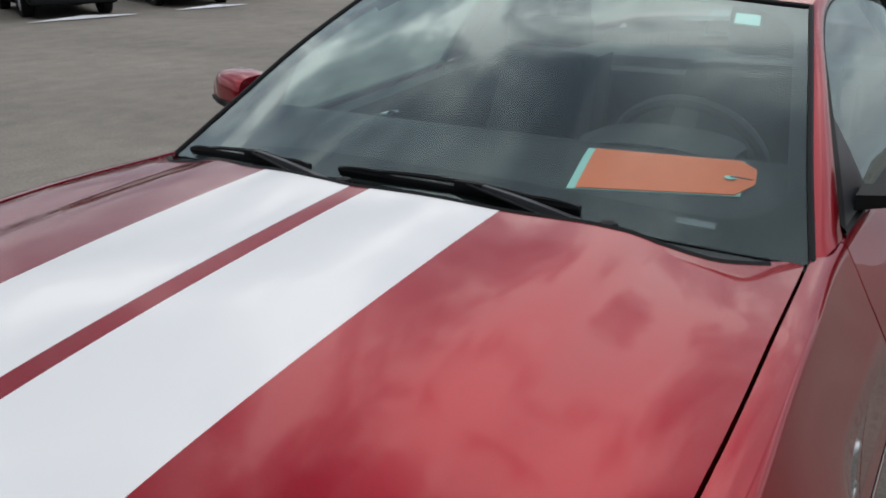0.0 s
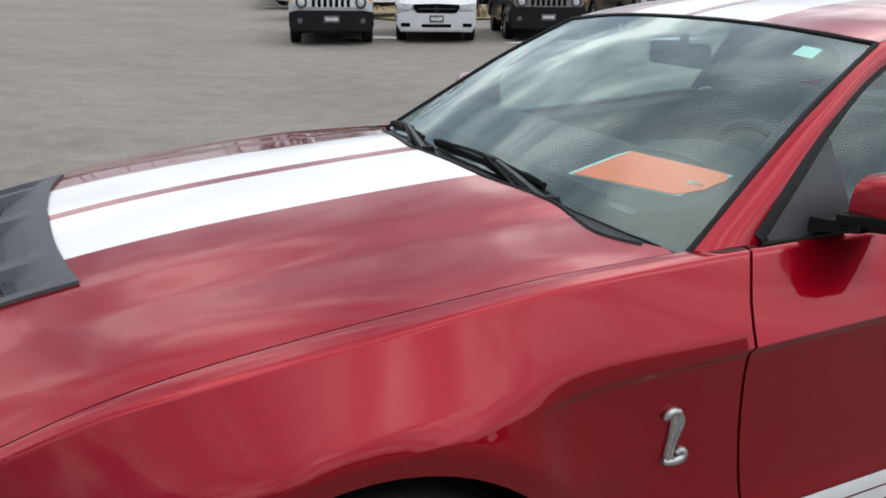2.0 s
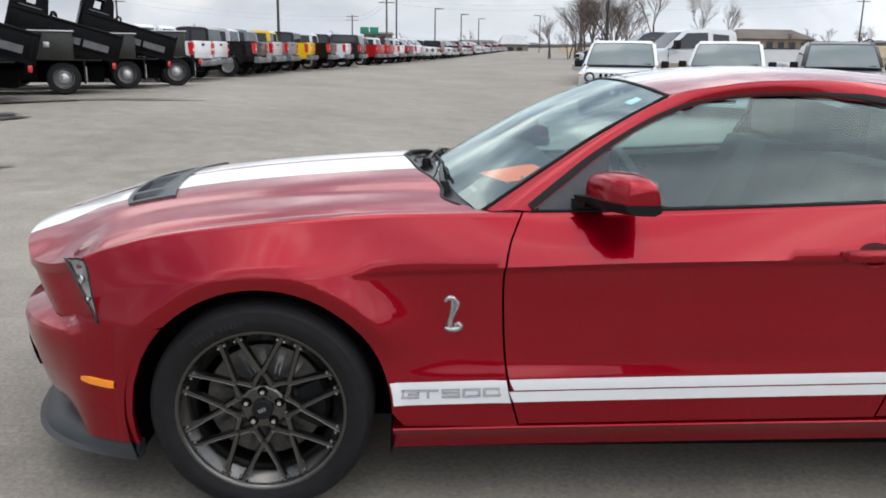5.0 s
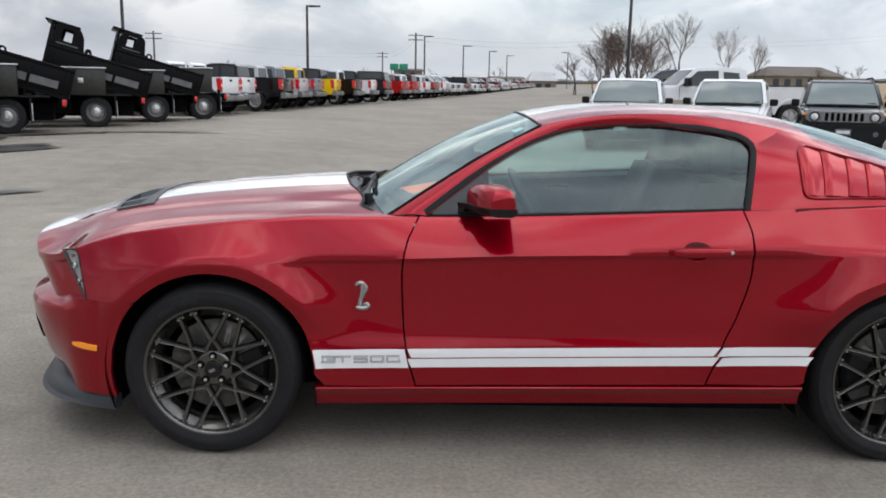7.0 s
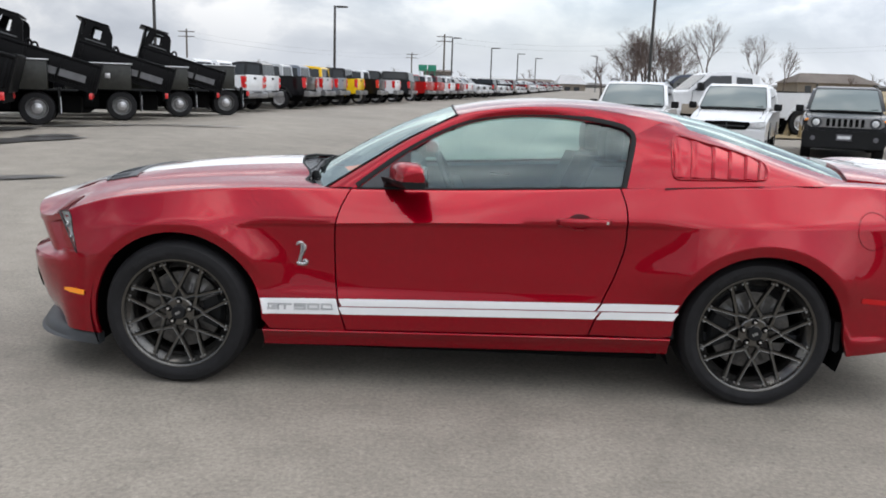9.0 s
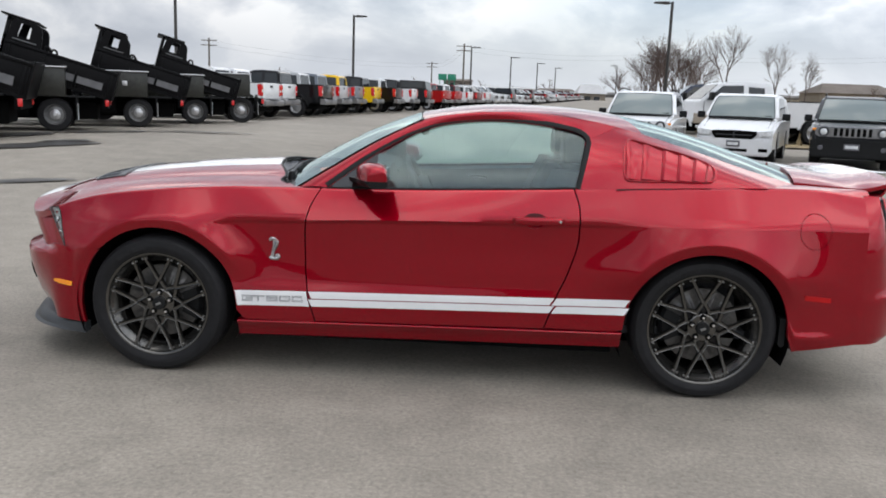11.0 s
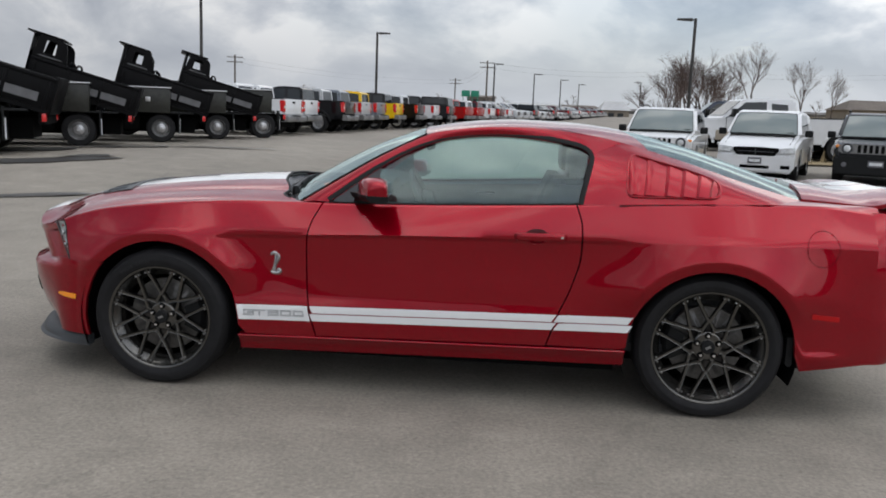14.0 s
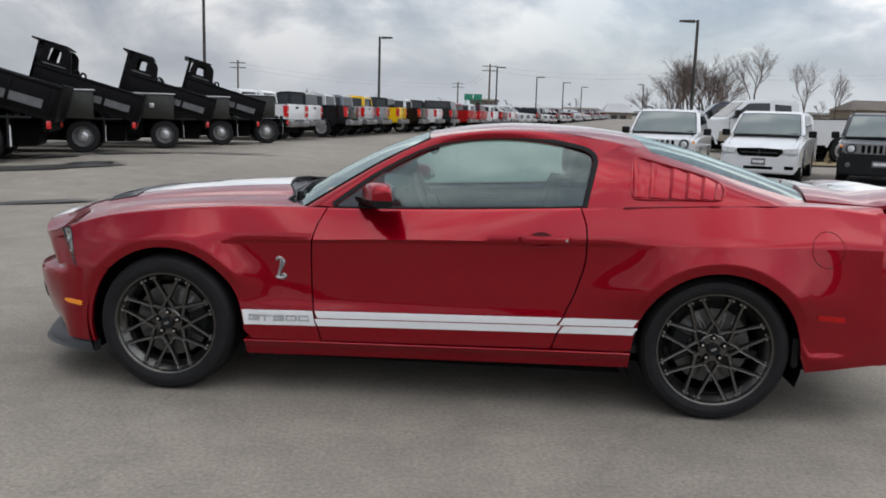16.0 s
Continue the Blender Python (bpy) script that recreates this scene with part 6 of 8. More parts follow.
def card_point(u, v, lift):
    """Lies on the dashboard, under the glass."""
    p = lerp(lerp(corner[0], corner[3], u), lerp(corner[1], corner[2], u), v)
    z = float(np.interp(p.x, (0.63, 0.69, 0.86, 0.95, 1.03), (0.982, 1.003, 1.030, 1.036, 1.022)))
    return Vector((p.x, p.y, under_glass(p.x, p.y, z)[2] + lift))


for name, lift, off, end, back, mat, lab, cut in (("sheet", 0.003, -0.055, 0.93, 1.035, M_TEAL, "pale teal paper sheet", 0.0), ("tag", 0.006, 0.0, 1.0, 1.0, M_ORANGE, "bright orange tag with cut corners and a punched hole", 0.10)):
    bm = bmesh.new()
    rows = []
    for j in range(17):
        v = back * j / 16
        u1 = end - cut * max(0.0, max(v - 0.72, 0.28 - v) / 0.28)
        rows.append([card_point(lerp(off, u1, i / 16), v, lift) for i in range(17)])
    sheet(bm, rows)
    turn_in(bm, (0, 0, -0.0015))
    tag = part(name, bm, mat, card, lab)
bm = bmesh.new()
c = card_point(0.86, 0.40, 0.0085)
lathe(bm, [(0.0005, 0.0), (0.011, 0.0), (0.0125, -0.001)], 16, "z", c)
part("eyelet", bm, M_TEAL, card, "pale eyelet")
bm = bmesh.new()
tube(bm, [c + Vector((0, 0, 0.001)), c + Vector((-0.012, -0.02, 0.004)), c + Vector((-0.006, -0.04, 0.001))], 0.0012, 5)
part("string", bm, M_BLACK, card, "thin dark string")

# ---- wet patches, a painted shade line, grass, snow on the lot ----
def blob(name, cx, cy, rx, ry, turn, mat, label, category, lift=0.006, seed=1, thick=0.0, kind="structure"):
    """An uneven flat patch that follows the ground."""
    rnd = random.Random(seed)
    n = 40
    ph = [rnd.uniform(0, 6.28) for _ in range(4)]
    bm = bmesh.new()
    ca, sa = math.cos(radians(turn)), math.sin(radians(turn))
    rows = []
    for f in (1.0, 0.9, 0.55, 0.02):
        row = []
        for k in range(n):
            a = 2 * math.pi * k / n
            w = f * (1 + 0.14 * math.sin(2 * a + ph[0]) + 0.10 * math.sin(3 * a + ph[1]) + 0.07 * math.sin(5 * a + ph[2]) + 0.04 * math.sin(9 * a + ph[3]))
            u, v = rx * w * math.cos(a), ry * w * math.sin(a)
            x, y = cx + u * ca - v * sa, cy + u * sa + v * ca
            row.append((x, y, ground_z(x, y) + lift + (thick * (1 - f) if f < 1 else 0)))
        rows.append(row)
    sheet(bm, rows, closed=True)
    return tagged(part(name, bm, mat), label, category, kind=kind)


# the last, thin streak is a shadow line painted on the ground; the others are wet
for k, (x, y, rx, ry, tn) in enumerate(((-4.75, 5.75, 0.75, 0.16, 30), (-6.5, 8.95, 1.15, 0.34, 32), (-6.0, 9.85, 0.5, 0.16, 35), (-7.5, 10.6, 1.0, 0.30, 40), (-6.5, 12.1, 0.9, 0.22, 40), (-4.9, 13.3, 1.2, 0.16, 25))):
    blob("wet_patch", x, y, rx, ry, tn, M_WETSHADE, "dark streak on the asphalt, drying wet or painted shade line", "puddle", 0.022, k + 3)
for k, (x, y, rx, ry) in enumerate(((6.45, 16.4, 0.7, 0.35), (9.75, 14.05, 1.0, 0.16), (12.85, 13.75, 0.8, 0.16), (11.9, 19.0, 0.5, 0.6))):
    blob("snow_patch", x, y, rx, ry, -6, M_SNOW, "thin leftover patch of old snow", "snow", 0.02, k + 11, 0.05)
bm = bmesh.new()
lathe(bm, [(0.0005, 0.006), (0.13, 0.007), (0.145, 0.004), (0.165, 0.005), (0.18, 0.002)], 28, "z", (0.233, 4.996, 0))
tagged(part("manhole_cover", bm, M_WETSHADE), "round dark iron drain cover set in the asphalt", "drain cover")
bm = bmesh.new()
rows = []
for y in [21.5 + v for v in steps_out(380, 1.5, 1.12)]:
    x0 = 9.0 + (y - 21.5) * 0.16 + 0.5 * math.sin(y * 0.7)
    rows.append([(x0 + w * (300 + y), y, ground_z(x0 + w * (300 + y), y) + 0.05) for w in [0, 0.01, 0.02, 0.04, 0.07, 0.12, 0.2, 0.35, 0.6, 1.0]])
sheet(bm, rows)
tagged(part("dry_grass", bm, M_GRASS), "wide field of dry straw-coloured winter grass", "grass", kind="structure")
bm = bmesh.new()
rnd = random.Random(5)
for _ in range(2600):
    y = 22 + 50 * rnd.random() ** 1.6
    x = 9.6 + (y - 21.5) * 0.16 + rnd.uniform(0, 34)
    h, a = rnd.uniform(0.15, 0.5), rnd.uniform(0, 6.28)
    w = rnd.uniform(0.03, 0.10)
    z = ground_z(x, y) + 0.04
    lean = (rnd.uniform(-0.15, 0.15), rnd.uniform(-0.15, 0.15))
    v = [bm.verts.new(q) for q in ((x - w * math.cos(a), y - w * math.sin(a), z), (x + w * math.cos(a), y + w * math.sin(a), z), (x + lean[0], y + lean[1], z + h))]
    bm.faces.new(v)
tagged(part("grass_tufts", bm, M_GRASS, smooth=False), "dry straw-coloured grass tufts", "grass", kind="stuff")


# ---- vehicles of the lot ----
def paint(name, c, rough=0.3):
    return material(name, c, rough, coat=0.7, grain=0.04, scale=3, spec=0.08)


P_WHITE, P_BLACK, P_CHAR = paint("white_car_paint", (0.66, 0.67, 0.68)), paint("black_car_paint", (0.005, 0.005, 0.006)), paint("charcoal_car_paint", (0.009, 0.0095, 0.011))
P_GREY, P_YELLOW, P_RED = paint("blue_grey_car_paint", (0.16, 0.18, 0.21)), paint("yellow_car_paint", (0.75, 0.48, 0.01)), paint("red_car_paint", (0.32, 0.012, 0.012))
P_MAROON, P_SILVER, P_NAVY = paint("maroon_car_paint", (0.09, 0.008, 0.012)), paint("silver_car_paint", (0.42, 0.43, 0.44)), paint("navy_car_paint", (0.02, 0.03, 0.06))
M_CARGLASS = material("dark_car_glass", (0.016, 0.019, 0.021), 0.05, spec=0.45)
# grey-green base colour stands in for sky reflected by the SUV windscreens
M_PALEGLASS = material("sky_reflection_car_glass", (0.15, 0.18, 0.177), 0.04, spec=0.5)
M_TAIL = material("red_tail_lens", (0.55, 0.008, 0.010), 0.25, coat=1.0)
M_ALLOY = material("bright_alloy", (0.55, 0.55, 0.56), 0.3, metal=0.8, grain=0.1, scale=20)
M_PLATE = material("plain_dark_plate", (0.10, 0.10, 0.11), 0.4)
M_LENS = material("pale_lamp_lens", (0.62, 0.64, 0.65), 0.15, coat=1.0, grain=0.2, scale=40)
M_DISH = material("bright_steel_wheel", (0.22, 0.22, 0.22), 0.4, metal=0.7, grain=0.2, scale=20)
M_BOXGREY = material("dark_steel_box", (0.022, 0.0225, 0.019), 0.3, spec=0.35, grain=0.3, scale=9)
M_DUMP = material("black_steel_body", (0.003, 0.003, 0.0035), 0.38, grain=0.3, scale=6, spec=0.10)
M_STRIP = material("grey_reflective_tape", (0.10, 0.10, 0.105), 0.5, grain=0.15, scale=6)


def road_wheel(parent, x, y, r, width, s, axis="y", dished=False):
    """A plain road wheel: tyre, and rim with spokes; axis is the way the axle runs."""
    bm = bmesh.new()
    h = width / 2
    lathe(bm, [(r * 0.62, h * 0.8), (r * 0.70, h), (r * 0.92, h), (r, h * 0.72), (r, -h * 0.72), (r * 0.92, -h), (r * 0.62, -h)], 26, axis)
    ty = part("wheel", bm, M_RUBBER, parent)
    ty.location = (x, y, r)
    if dished:
        # deep dished steel wheel of a rear pair
        bm = bmesh.new()
        lathe(bm, [(r * 0.30, s * h * 0.1), (r * 0.32, -s * h * 0.2), (r * 0.50, -s * h * 0.3), (r * 0.55, s * h * 0.5), (r * 0.60, s * h * 0.86), (r * 0.63, s * h * 0.86), (r * 0.64, s * h * 0.7)], 24, axis)
        part("rim", bm, M_DISH, ty, "dished grey steel rim")
        bm = bmesh.new()
        lathe(bm, [(0.001, s * h * 0.7), (r * 0.13, s * h * 0.68), (r * 0.16, s * h * 0.2), (r * 0.30, s * h * 0.1), (r * 0.31, -s * h * 0.2)], 18, axis)
        part("hub", bm, M_ALLOY, ty, "bright hub")
        return ty
    bm = bmesh.new()
    lathe(bm, [(0.001, s * h * 0.75), (r * 0.18, s * h * 0.75), (r * 0.22, s * h * 0.45), (r * 0.50, s * h * 0.35), (r * 0.56, s * h * 0.8), (r * 0.63, s * h * 0.86), (r * 0.64, s * h * 0.7)], 22, axis)
    part("rim", bm, M_ALLOY, ty)
    for k in range(5):
        bm = bmesh.new()
        a = 2 * math.pi * k / 5 + 0.3
        d0, d1 = r * 0.16, r * 0.56
        pts = []
        for d, w in ((d0, r * 0.09), (d1, r * 0.06)):
            for e in (-1, 1):
                c, q = d * math.cos(a) - e * w * math.sin(a), d * math.sin(a) + e * w * math.cos(a)
                pts.append((c, q))
        f = [pts[0], pts[1], pts[3], pts[2]]
        prism(bm, f, s * h * 0.5, s * h * 0.82, axis)
        part("spoke", bm, M_ALLOY, ty)
    ty.location = (x, y, r)
    return ty


def arched(front, rear, r, x0, x1, zb, top):
    """Side outline of a body with two wheel arches along its lower edge."""
    out = [(x0, zb)]
    for c in sorted((front, rear)):
        out += [(c - r * math.cos(math.pi * k / 8), max(zb, r * 0.86 + r * math.sin(math.pi * k / 8))) for k in range(9)]
    out += [(x1, zb)]
    return out + top


def pane(name, pts, mat, parent, depth, label=""):
    """A glass pane with its four corners given, let in by a depth vector."""
    bm = bmesh.new()
    bm.faces.new([bm.verts.new(p) for p in pts])
    turn_in(bm, depth)
    return part(name, bm, mat, parent, label, smooth=False)


def pickup(name, mat, label, group, cap=None, back=-1.90, lower=None, longer=0.0):
    """Pickup with an open bed; the tail is at x = 0 and the nose at x = -5.85 - longer, on z = 0; back is the rear wall of the cab, longer what is added to it."""
    t = thing(name, label, "pickup truck", group)
    ra, fa, r = -1.16, -4.80 - longer, 0.53
    W, g = 1.0, longer
    # cab and bonnet as one shell, arched over the front wheels
    front = [(-5.80 - g, 0.62)] + [(fa - r * math.cos(math.pi * k / 8), max(0.62, 0.42 + r * math.sin(math.pi * k / 8))) for k in range(9)] + [(back + 0.02, 0.56), (back, 1.34), (-3.92 - g, 1.33), (-4.2 - g, 1.31), (-5.50 - g, 1.24), (-5.76 - g, 1.16), (-5.82 - g, 0.95)]
    bm = bmesh.new()
    prism(bm, front, -W, W, "y", 0.055)
    for v in bm.verts:
        if v.co.x < -5.2 - g:
            v.co.y *= 1 - 0.14 * ((-5.2 - g - v.co.x) / 0.65) ** 1.5
    part("body", bm, mat, t)
    # bed: two walls with arches, floor, headboard
    side = [(back - 0.01, 0.56)] + [(ra - r * math.cos(math.pi * k / 8), max(0.56, 0.42 + r * math.sin(math.pi * k / 8))) for k in range(9)] + [(-0.03, 0.62), (-0.03, 1.40), (-0.10, 1.42), (back - 0.01, 1.36)]
    for s in (-1, 1):
        bm = bmesh.new()
        prism(bm, side, s * (W - 0.075), s * W, "y", 0.02)
        part("bed_side", bm, mat, t)
        bm = bmesh.new()
        box(bm, (back, s * (W - 0.09), 1.395), (-0.04, s * (W + 0.004), 1.425), None, 0.008)
        part("bed_rail", bm, M_BLACK, t, "black bed rail cap")
        for c in (fa, ra):
            bm = bmesh.new()
            rows = []
            for k in range(13):
                a = math.pi * k / 12
                rows.append([(c - q * math.cos(a), s * y, max(0.50, 0.42 + q * math.sin(a))) for q, y in ((r - 0.02, W - 0.02), (r - 0.02, W + 0.018), (r + 0.045, W + 0.022), (r + 0.06, W - 0.002))])
            sheet(bm, rows)
            part("wheel_flare", bm, M_BLACK if mat in (P_BLACK, P_CHAR) else mat, t)
    bm = bmesh.new()
    box(bm, (back, -W + 0.07, 0.74), (-0.05, W - 0.07, 0.80))
    part("bed_floor", bm, M_BOXGREY, t)
    bm = bmesh.new()
    prism(bm, [(back - 0.02, 1.30), (back - 0.08, 1.88), (back - 0.22, 1.955), (back - 0.9, 1.985), (-3.15 - g, 1.965), (-3.36 - g, 1.90), (-4.02 - g, 1.31)], -0.95, 0.95, "y", 0.06)
    for v in bm.verts:
        v.co.y *= 1 - 0.24 * max(0, v.co.z - 1.3)
    cab = part("cab", bm, mat, t)
    yy = lambda z: 0.953 * (1 - 0.24 * max(0, z - 1.3)) + 0.006
    mid = lerp(back, -3.6 - g, 0.47)
    rear_glass = ((back - 0.14, 1.40), (back - 0.20, 1.83), (mid + 0.06, 1.86), (mid + 0.06, 1.39))
    if lower is not None:
        rear_glass = ((back - 0.32, 1.52), (back - 0.34, 1.80), (mid + 0.10, 1.83), (mid + 0.10, 1.52))
    for s in (-1, 1):
        for quad in (rear_glass, ((mid - 0.06, 1.38), (mid - 0.06, 1.87), (-3.26 - g, 1.84), (-3.80 - g, 1.37))):
            pane("side_glass", [(x, s * yy(z), z) for x, z in quad], M_CARGLASS, cab, (0, -s * 0.03, 0), "dark side glass")
        bm = bmesh.new()
        prism(bm, [(0.005, 0.92), (0.03, 0.96), (0.03, 1.33), (-0.02, 1.37), (-0.16, 1.36), (-0.12, 0.94)], s * (W - 0.17), s * (W + 0.008), "y", 0.012)
        lamp = part("tail_light", bm, M_TAIL, t, "red tail lamp")
        bm = bmesh.new()
        box(bm, (0.025, s * (W - 0.15), 1.07), (0.036, s * (W - 0.02), 1.15), None, 0.004)
        part("reversing_lens", bm, M_LENS, lamp, "pale reversing lens")
        for x in (fa, ra):
            road_wheel(t, x, s * 0.86, 0.42, 0.28, s)
        bm = bmesh.new()
        for x in (mid, back - 0.06, -3.88 - g):
            box(bm, (x - 0.007, s * (W - 0.01), 0.62), (x + 0.007, s * (W + 0.002), 1.33))
        part("door_seam", bm, M_VOID, t)
        for x in (mid + 0.20, mid - 0.16):
            bm = bmesh.new()
            box(bm, (x - 0.11, s * (W - 0.01), 1.18), (x + 0.06, s * (W + 0.028), 1.225), None, 0.008)
            part("door_handle", bm, M_BLACK, t)
        bm = bmesh.new()
        box(bm, (-3.74 - g, s * (W - 0.04), 1.36), (-3.58 - g, s * (W + 0.26), 1.62), None, 0.035)
        part("mirror", bm, M_BLACK, t, "black door mirror")
        bm = bmesh.new()
        tube(bm, [(-4.10 - g, s * 0.98, 0.50), (-3.95 - g, s * 1.04, 0.46), (back - 0.2, s * 1.04, 0.46), (back - 0.05, s * 0.98, 0.50)], 0.045, 8)
        part("side_step", bm, M_ALLOY if mat is P_WHITE else M_BLACK, t, "tubular side step")
    if lower is not None:
        for s in (-1, 1):
            bm = bmesh.new()
            box(bm, (-4.20 - g, s * (W - 0.02), 0.60), (back - 0.02, s * (W + 0.006), 0.92), None, 0.01)
            part("lower_band", bm, lower, t, "tan lower band")
    pane("rear_glass", [(back - 0.030, -0.68, 1.42), (back - 0.030, 0.68, 1.42), (back - 0.072, 0.62, 1.84), (back - 0.072, -0.62, 1.84)], M_CARGLASS, cab, (-0.02, 0, 0), "dark rear glass")
    pane("windscreen", [(-3.945 - g, -0.76, 1.40), (-3.945 - g, 0.76, 1.40), (-3.40 - g, 0.69, 1.885), (-3.40 - g, -0.69, 1.885)], M_CARGLASS, cab, (0.03, 0, -0.02), "dark windscreen")
    bm = bmesh.new()
    prism(bm, [(-0.06, 0.56), (0.15, 0.56), (0.19, 0.62), (0.19, 0.74), (0.12, 0.80), (-0.06, 0.80)], -0.99, 0.99, "y", 0.02)
    bp = part("rear_bumper", bm, M_DISH, t, "chrome rear bumper")
    bm = bmesh.new()
    box(bm, (0.10, -0.45, 0.79), (0.185, 0.45, 0.808), None, 0.004)
    part("step_pad", bm, M_BLACK, bp)
    bm = bmesh.new()
    box(bm, (0.17, -0.16, 0.60), (0.197, 0.16, 0.73))
    part("plate", bm, M_PLATE, bp)
    bm = bmesh.new()
    box(bm, (-0.05, -W + 0.175, 0.84), (0.02, W - 0.175, 1.415), None, 0.02)
    box(bm, (0.005, -0.60, 0.98), (0.028, 0.60, 1.20), None, 0.010)
    gate = part("tailgate", bm, mat, t)
    bm = bmesh.new()
    box(bm, (0.018, -0.13, 1.25), (0.036, 0.13, 1.33), None, 0.008)
    part("latch", bm, M_BLACK, gate)
    bm = bmesh.new()
    box(bm, (-5.87 - g, -0.60, 0.76), (-5.78 - g, 0.60, 1.14), None, 0.03)
    gr = part("grille", bm, M_ALLOY, t, "chrome grille")
    for z in (0.82, 0.98):
        bm = bmesh.new()
        box(bm, (-5.885 - g, -0.54, z), (-5.86 - g, 0.54, z + 0.11), None, 0.01)
        part("opening", bm, M_VOID, gr)
    for s in (-1, 1):
        bm = bmesh.new()
        box(bm, (-5.84 - g, s * 0.62, 0.88), (-5.66 - g, s * 0.88, 1.12), None, 0.03)
        part("headlamp", bm, M_LENS, t)
    bm = bmesh.new()
    box(bm, (-5.98 - g, -0.97, 0.44), (-5.72 - g, 0.97, 0.72), None, 0.05)
    part("front_bumper", bm, M_ALLOY, t)
    bm = bmesh.new()
    box(bm, (-5.5 - g, -0.72, 0.34), (-0.2, 0.72, 0.70))
    part("chassis", bm, M_VOID, t)
    if cap is not None:
        bm = bmesh.new()
        prism(bm, [(-0.04, 1.42), (-0.14, 1.90), (-0.26, 1.95), (back + 0.06, 1.97), (back + 0.02, 1.42)], -0.95, 0.95, "y", 0.05)
        for v in bm.verts:
            v.co.y *= 1 - 0.20 * max(0, v.co.z - 1.42)
        cp = part("bed_cap", bm, cap, t, "bed topper")
        for s in (-1, 1):
            pane("cap_glass", [(x, s * (0.955 * (1 - 0.20 * (z - 1.42)) + 0.004), z) for x, z in ((-0.30, 1.54), (-0.36, 1.84), (back + 0.22, 1.86), (back + 0.20, 1.54))], M_CARGLASS, cp, (0, -s * 0.02, 0))
    return t


def stand(ob, x, y, turn):
    """Sets a vehicle down on the ground, tilted with it."""
    ob.matrix_world = Matrix.Translation((x, y, ground_z(x, y))) @ pose(0, 0, 0, 0, 0, turn)
    return ob


GROUP = "pickups parked in a long row"
LOOKS = {"white": (P_WHITE, "white crew-cab pickup parked in a long row"), "char": (P_CHAR, "charcoal crew-cab pickup parked in a long row"), "grey": (P_GREY, "blue-grey crew-cab pickup parked in a long row"), "yellow": (P_YELLOW, "bright yellow crew-cab pickup parked in a long row"), "black": (P_BLACK, "black crew-cab pickup parked in a long row"), "silver": (P_SILVER, "silver crew-cab pickup parked in a long row"), "maroon": (P_MAROON, "dark maroon crew-cab pickup parked in a long row"), "red": (P_RED, "red crew-cab pickup parked in a long row")}
ROW = [("white", -6.23, 25.0), ("white", -6.18, 27.5), ("black", -5.23, 30.4), ("silver", -4.98, 32.9), ("grey", -4.67, 35.3), ("yellow", -4.11, 37.8), ("black", -3.33, 40.6), ("white", -2.74, 43.4), ("char", -2.13, 47)]
for look_, y in (("red", 47.4), ("red", 50.6), ("white", 54.6), ("maroon", 58.0), ("white", 61.5), ("silver", 65.0), ("white", 68.4), ("white", 71.8), ("char", 75.2)):
    ROW.append((look_, -6.0 + 0.189 * (y - 22.3), 1.06 * y + 1.22))
far = random.Random(4)
for k in range(27):
    pick = ("white", "maroon", "silver", "white", "white", "grey", "black", "white") if k < 13 else ("black", "black", "maroon", "char", "white")
    ROW.append((far.choice(pick), 4.68 + 0.66 * k, 84.75 + 3.71 * k))
FIRST = {}
for n, (look_, x, y) in enumerate(ROW):
    x, y = 1.4 + 1.07 * (x - 1.4), 1.07 * (y + 4.6) - 4.6
    turn = far.uniform(-1.5, 1.5) - (6 if n < 9 else 14)
    if n > 12 and n % 4 != 1:
        # backed in, nose towards the lane
        turn, x, y = turn + 180, x - 5.6, y + 1.2
    place = Matrix.Translation((x, y, ground_z(x, y))) @ pose(0, 0, 0, 0, 0, turn)
    if look_ in FIRST:
        copy_thing(FIRST[look_], place)
    else:
        FIRST[look_] = pickup("pickup_truck", *LOOKS[look_], GROUP, P_CHAR if look_ == "char" else None)
        FIRST[look_].matrix_world = place
# three more, nose towards the lane, beyond the small white car
nose_out = "pickups facing the lane"
for look_, x, y in (("navy", 7.3, 30.6), ("silver", 8.1, 34.0), ("white", 8.9, 37.4)):
    m = {"navy": P_NAVY, "silver": P_SILVER, "white": P_WHITE}[look_]
    lab = {"navy": "dark navy pickup with chrome grille facing the lane", "silver": "silver pickup with chrome grille facing the lane", "white": "white pickup with chrome grille facing the lane"}[look_]
    stand(pickup("pickup_truck", m, lab, nose_out), x + 5.9, y, -4)
# big white crew cab seen from its side
P_TAN = paint("tan_car_paint", (0.30, 0.26, 0.21))
stand(pickup("pickup_truck", P_WHITE, "white extended-cab pickup with tan lower band standing broadside behind smaller cars", "", None, -2.55, P_TAN, 1.0), 13.45, 24.4, 3)


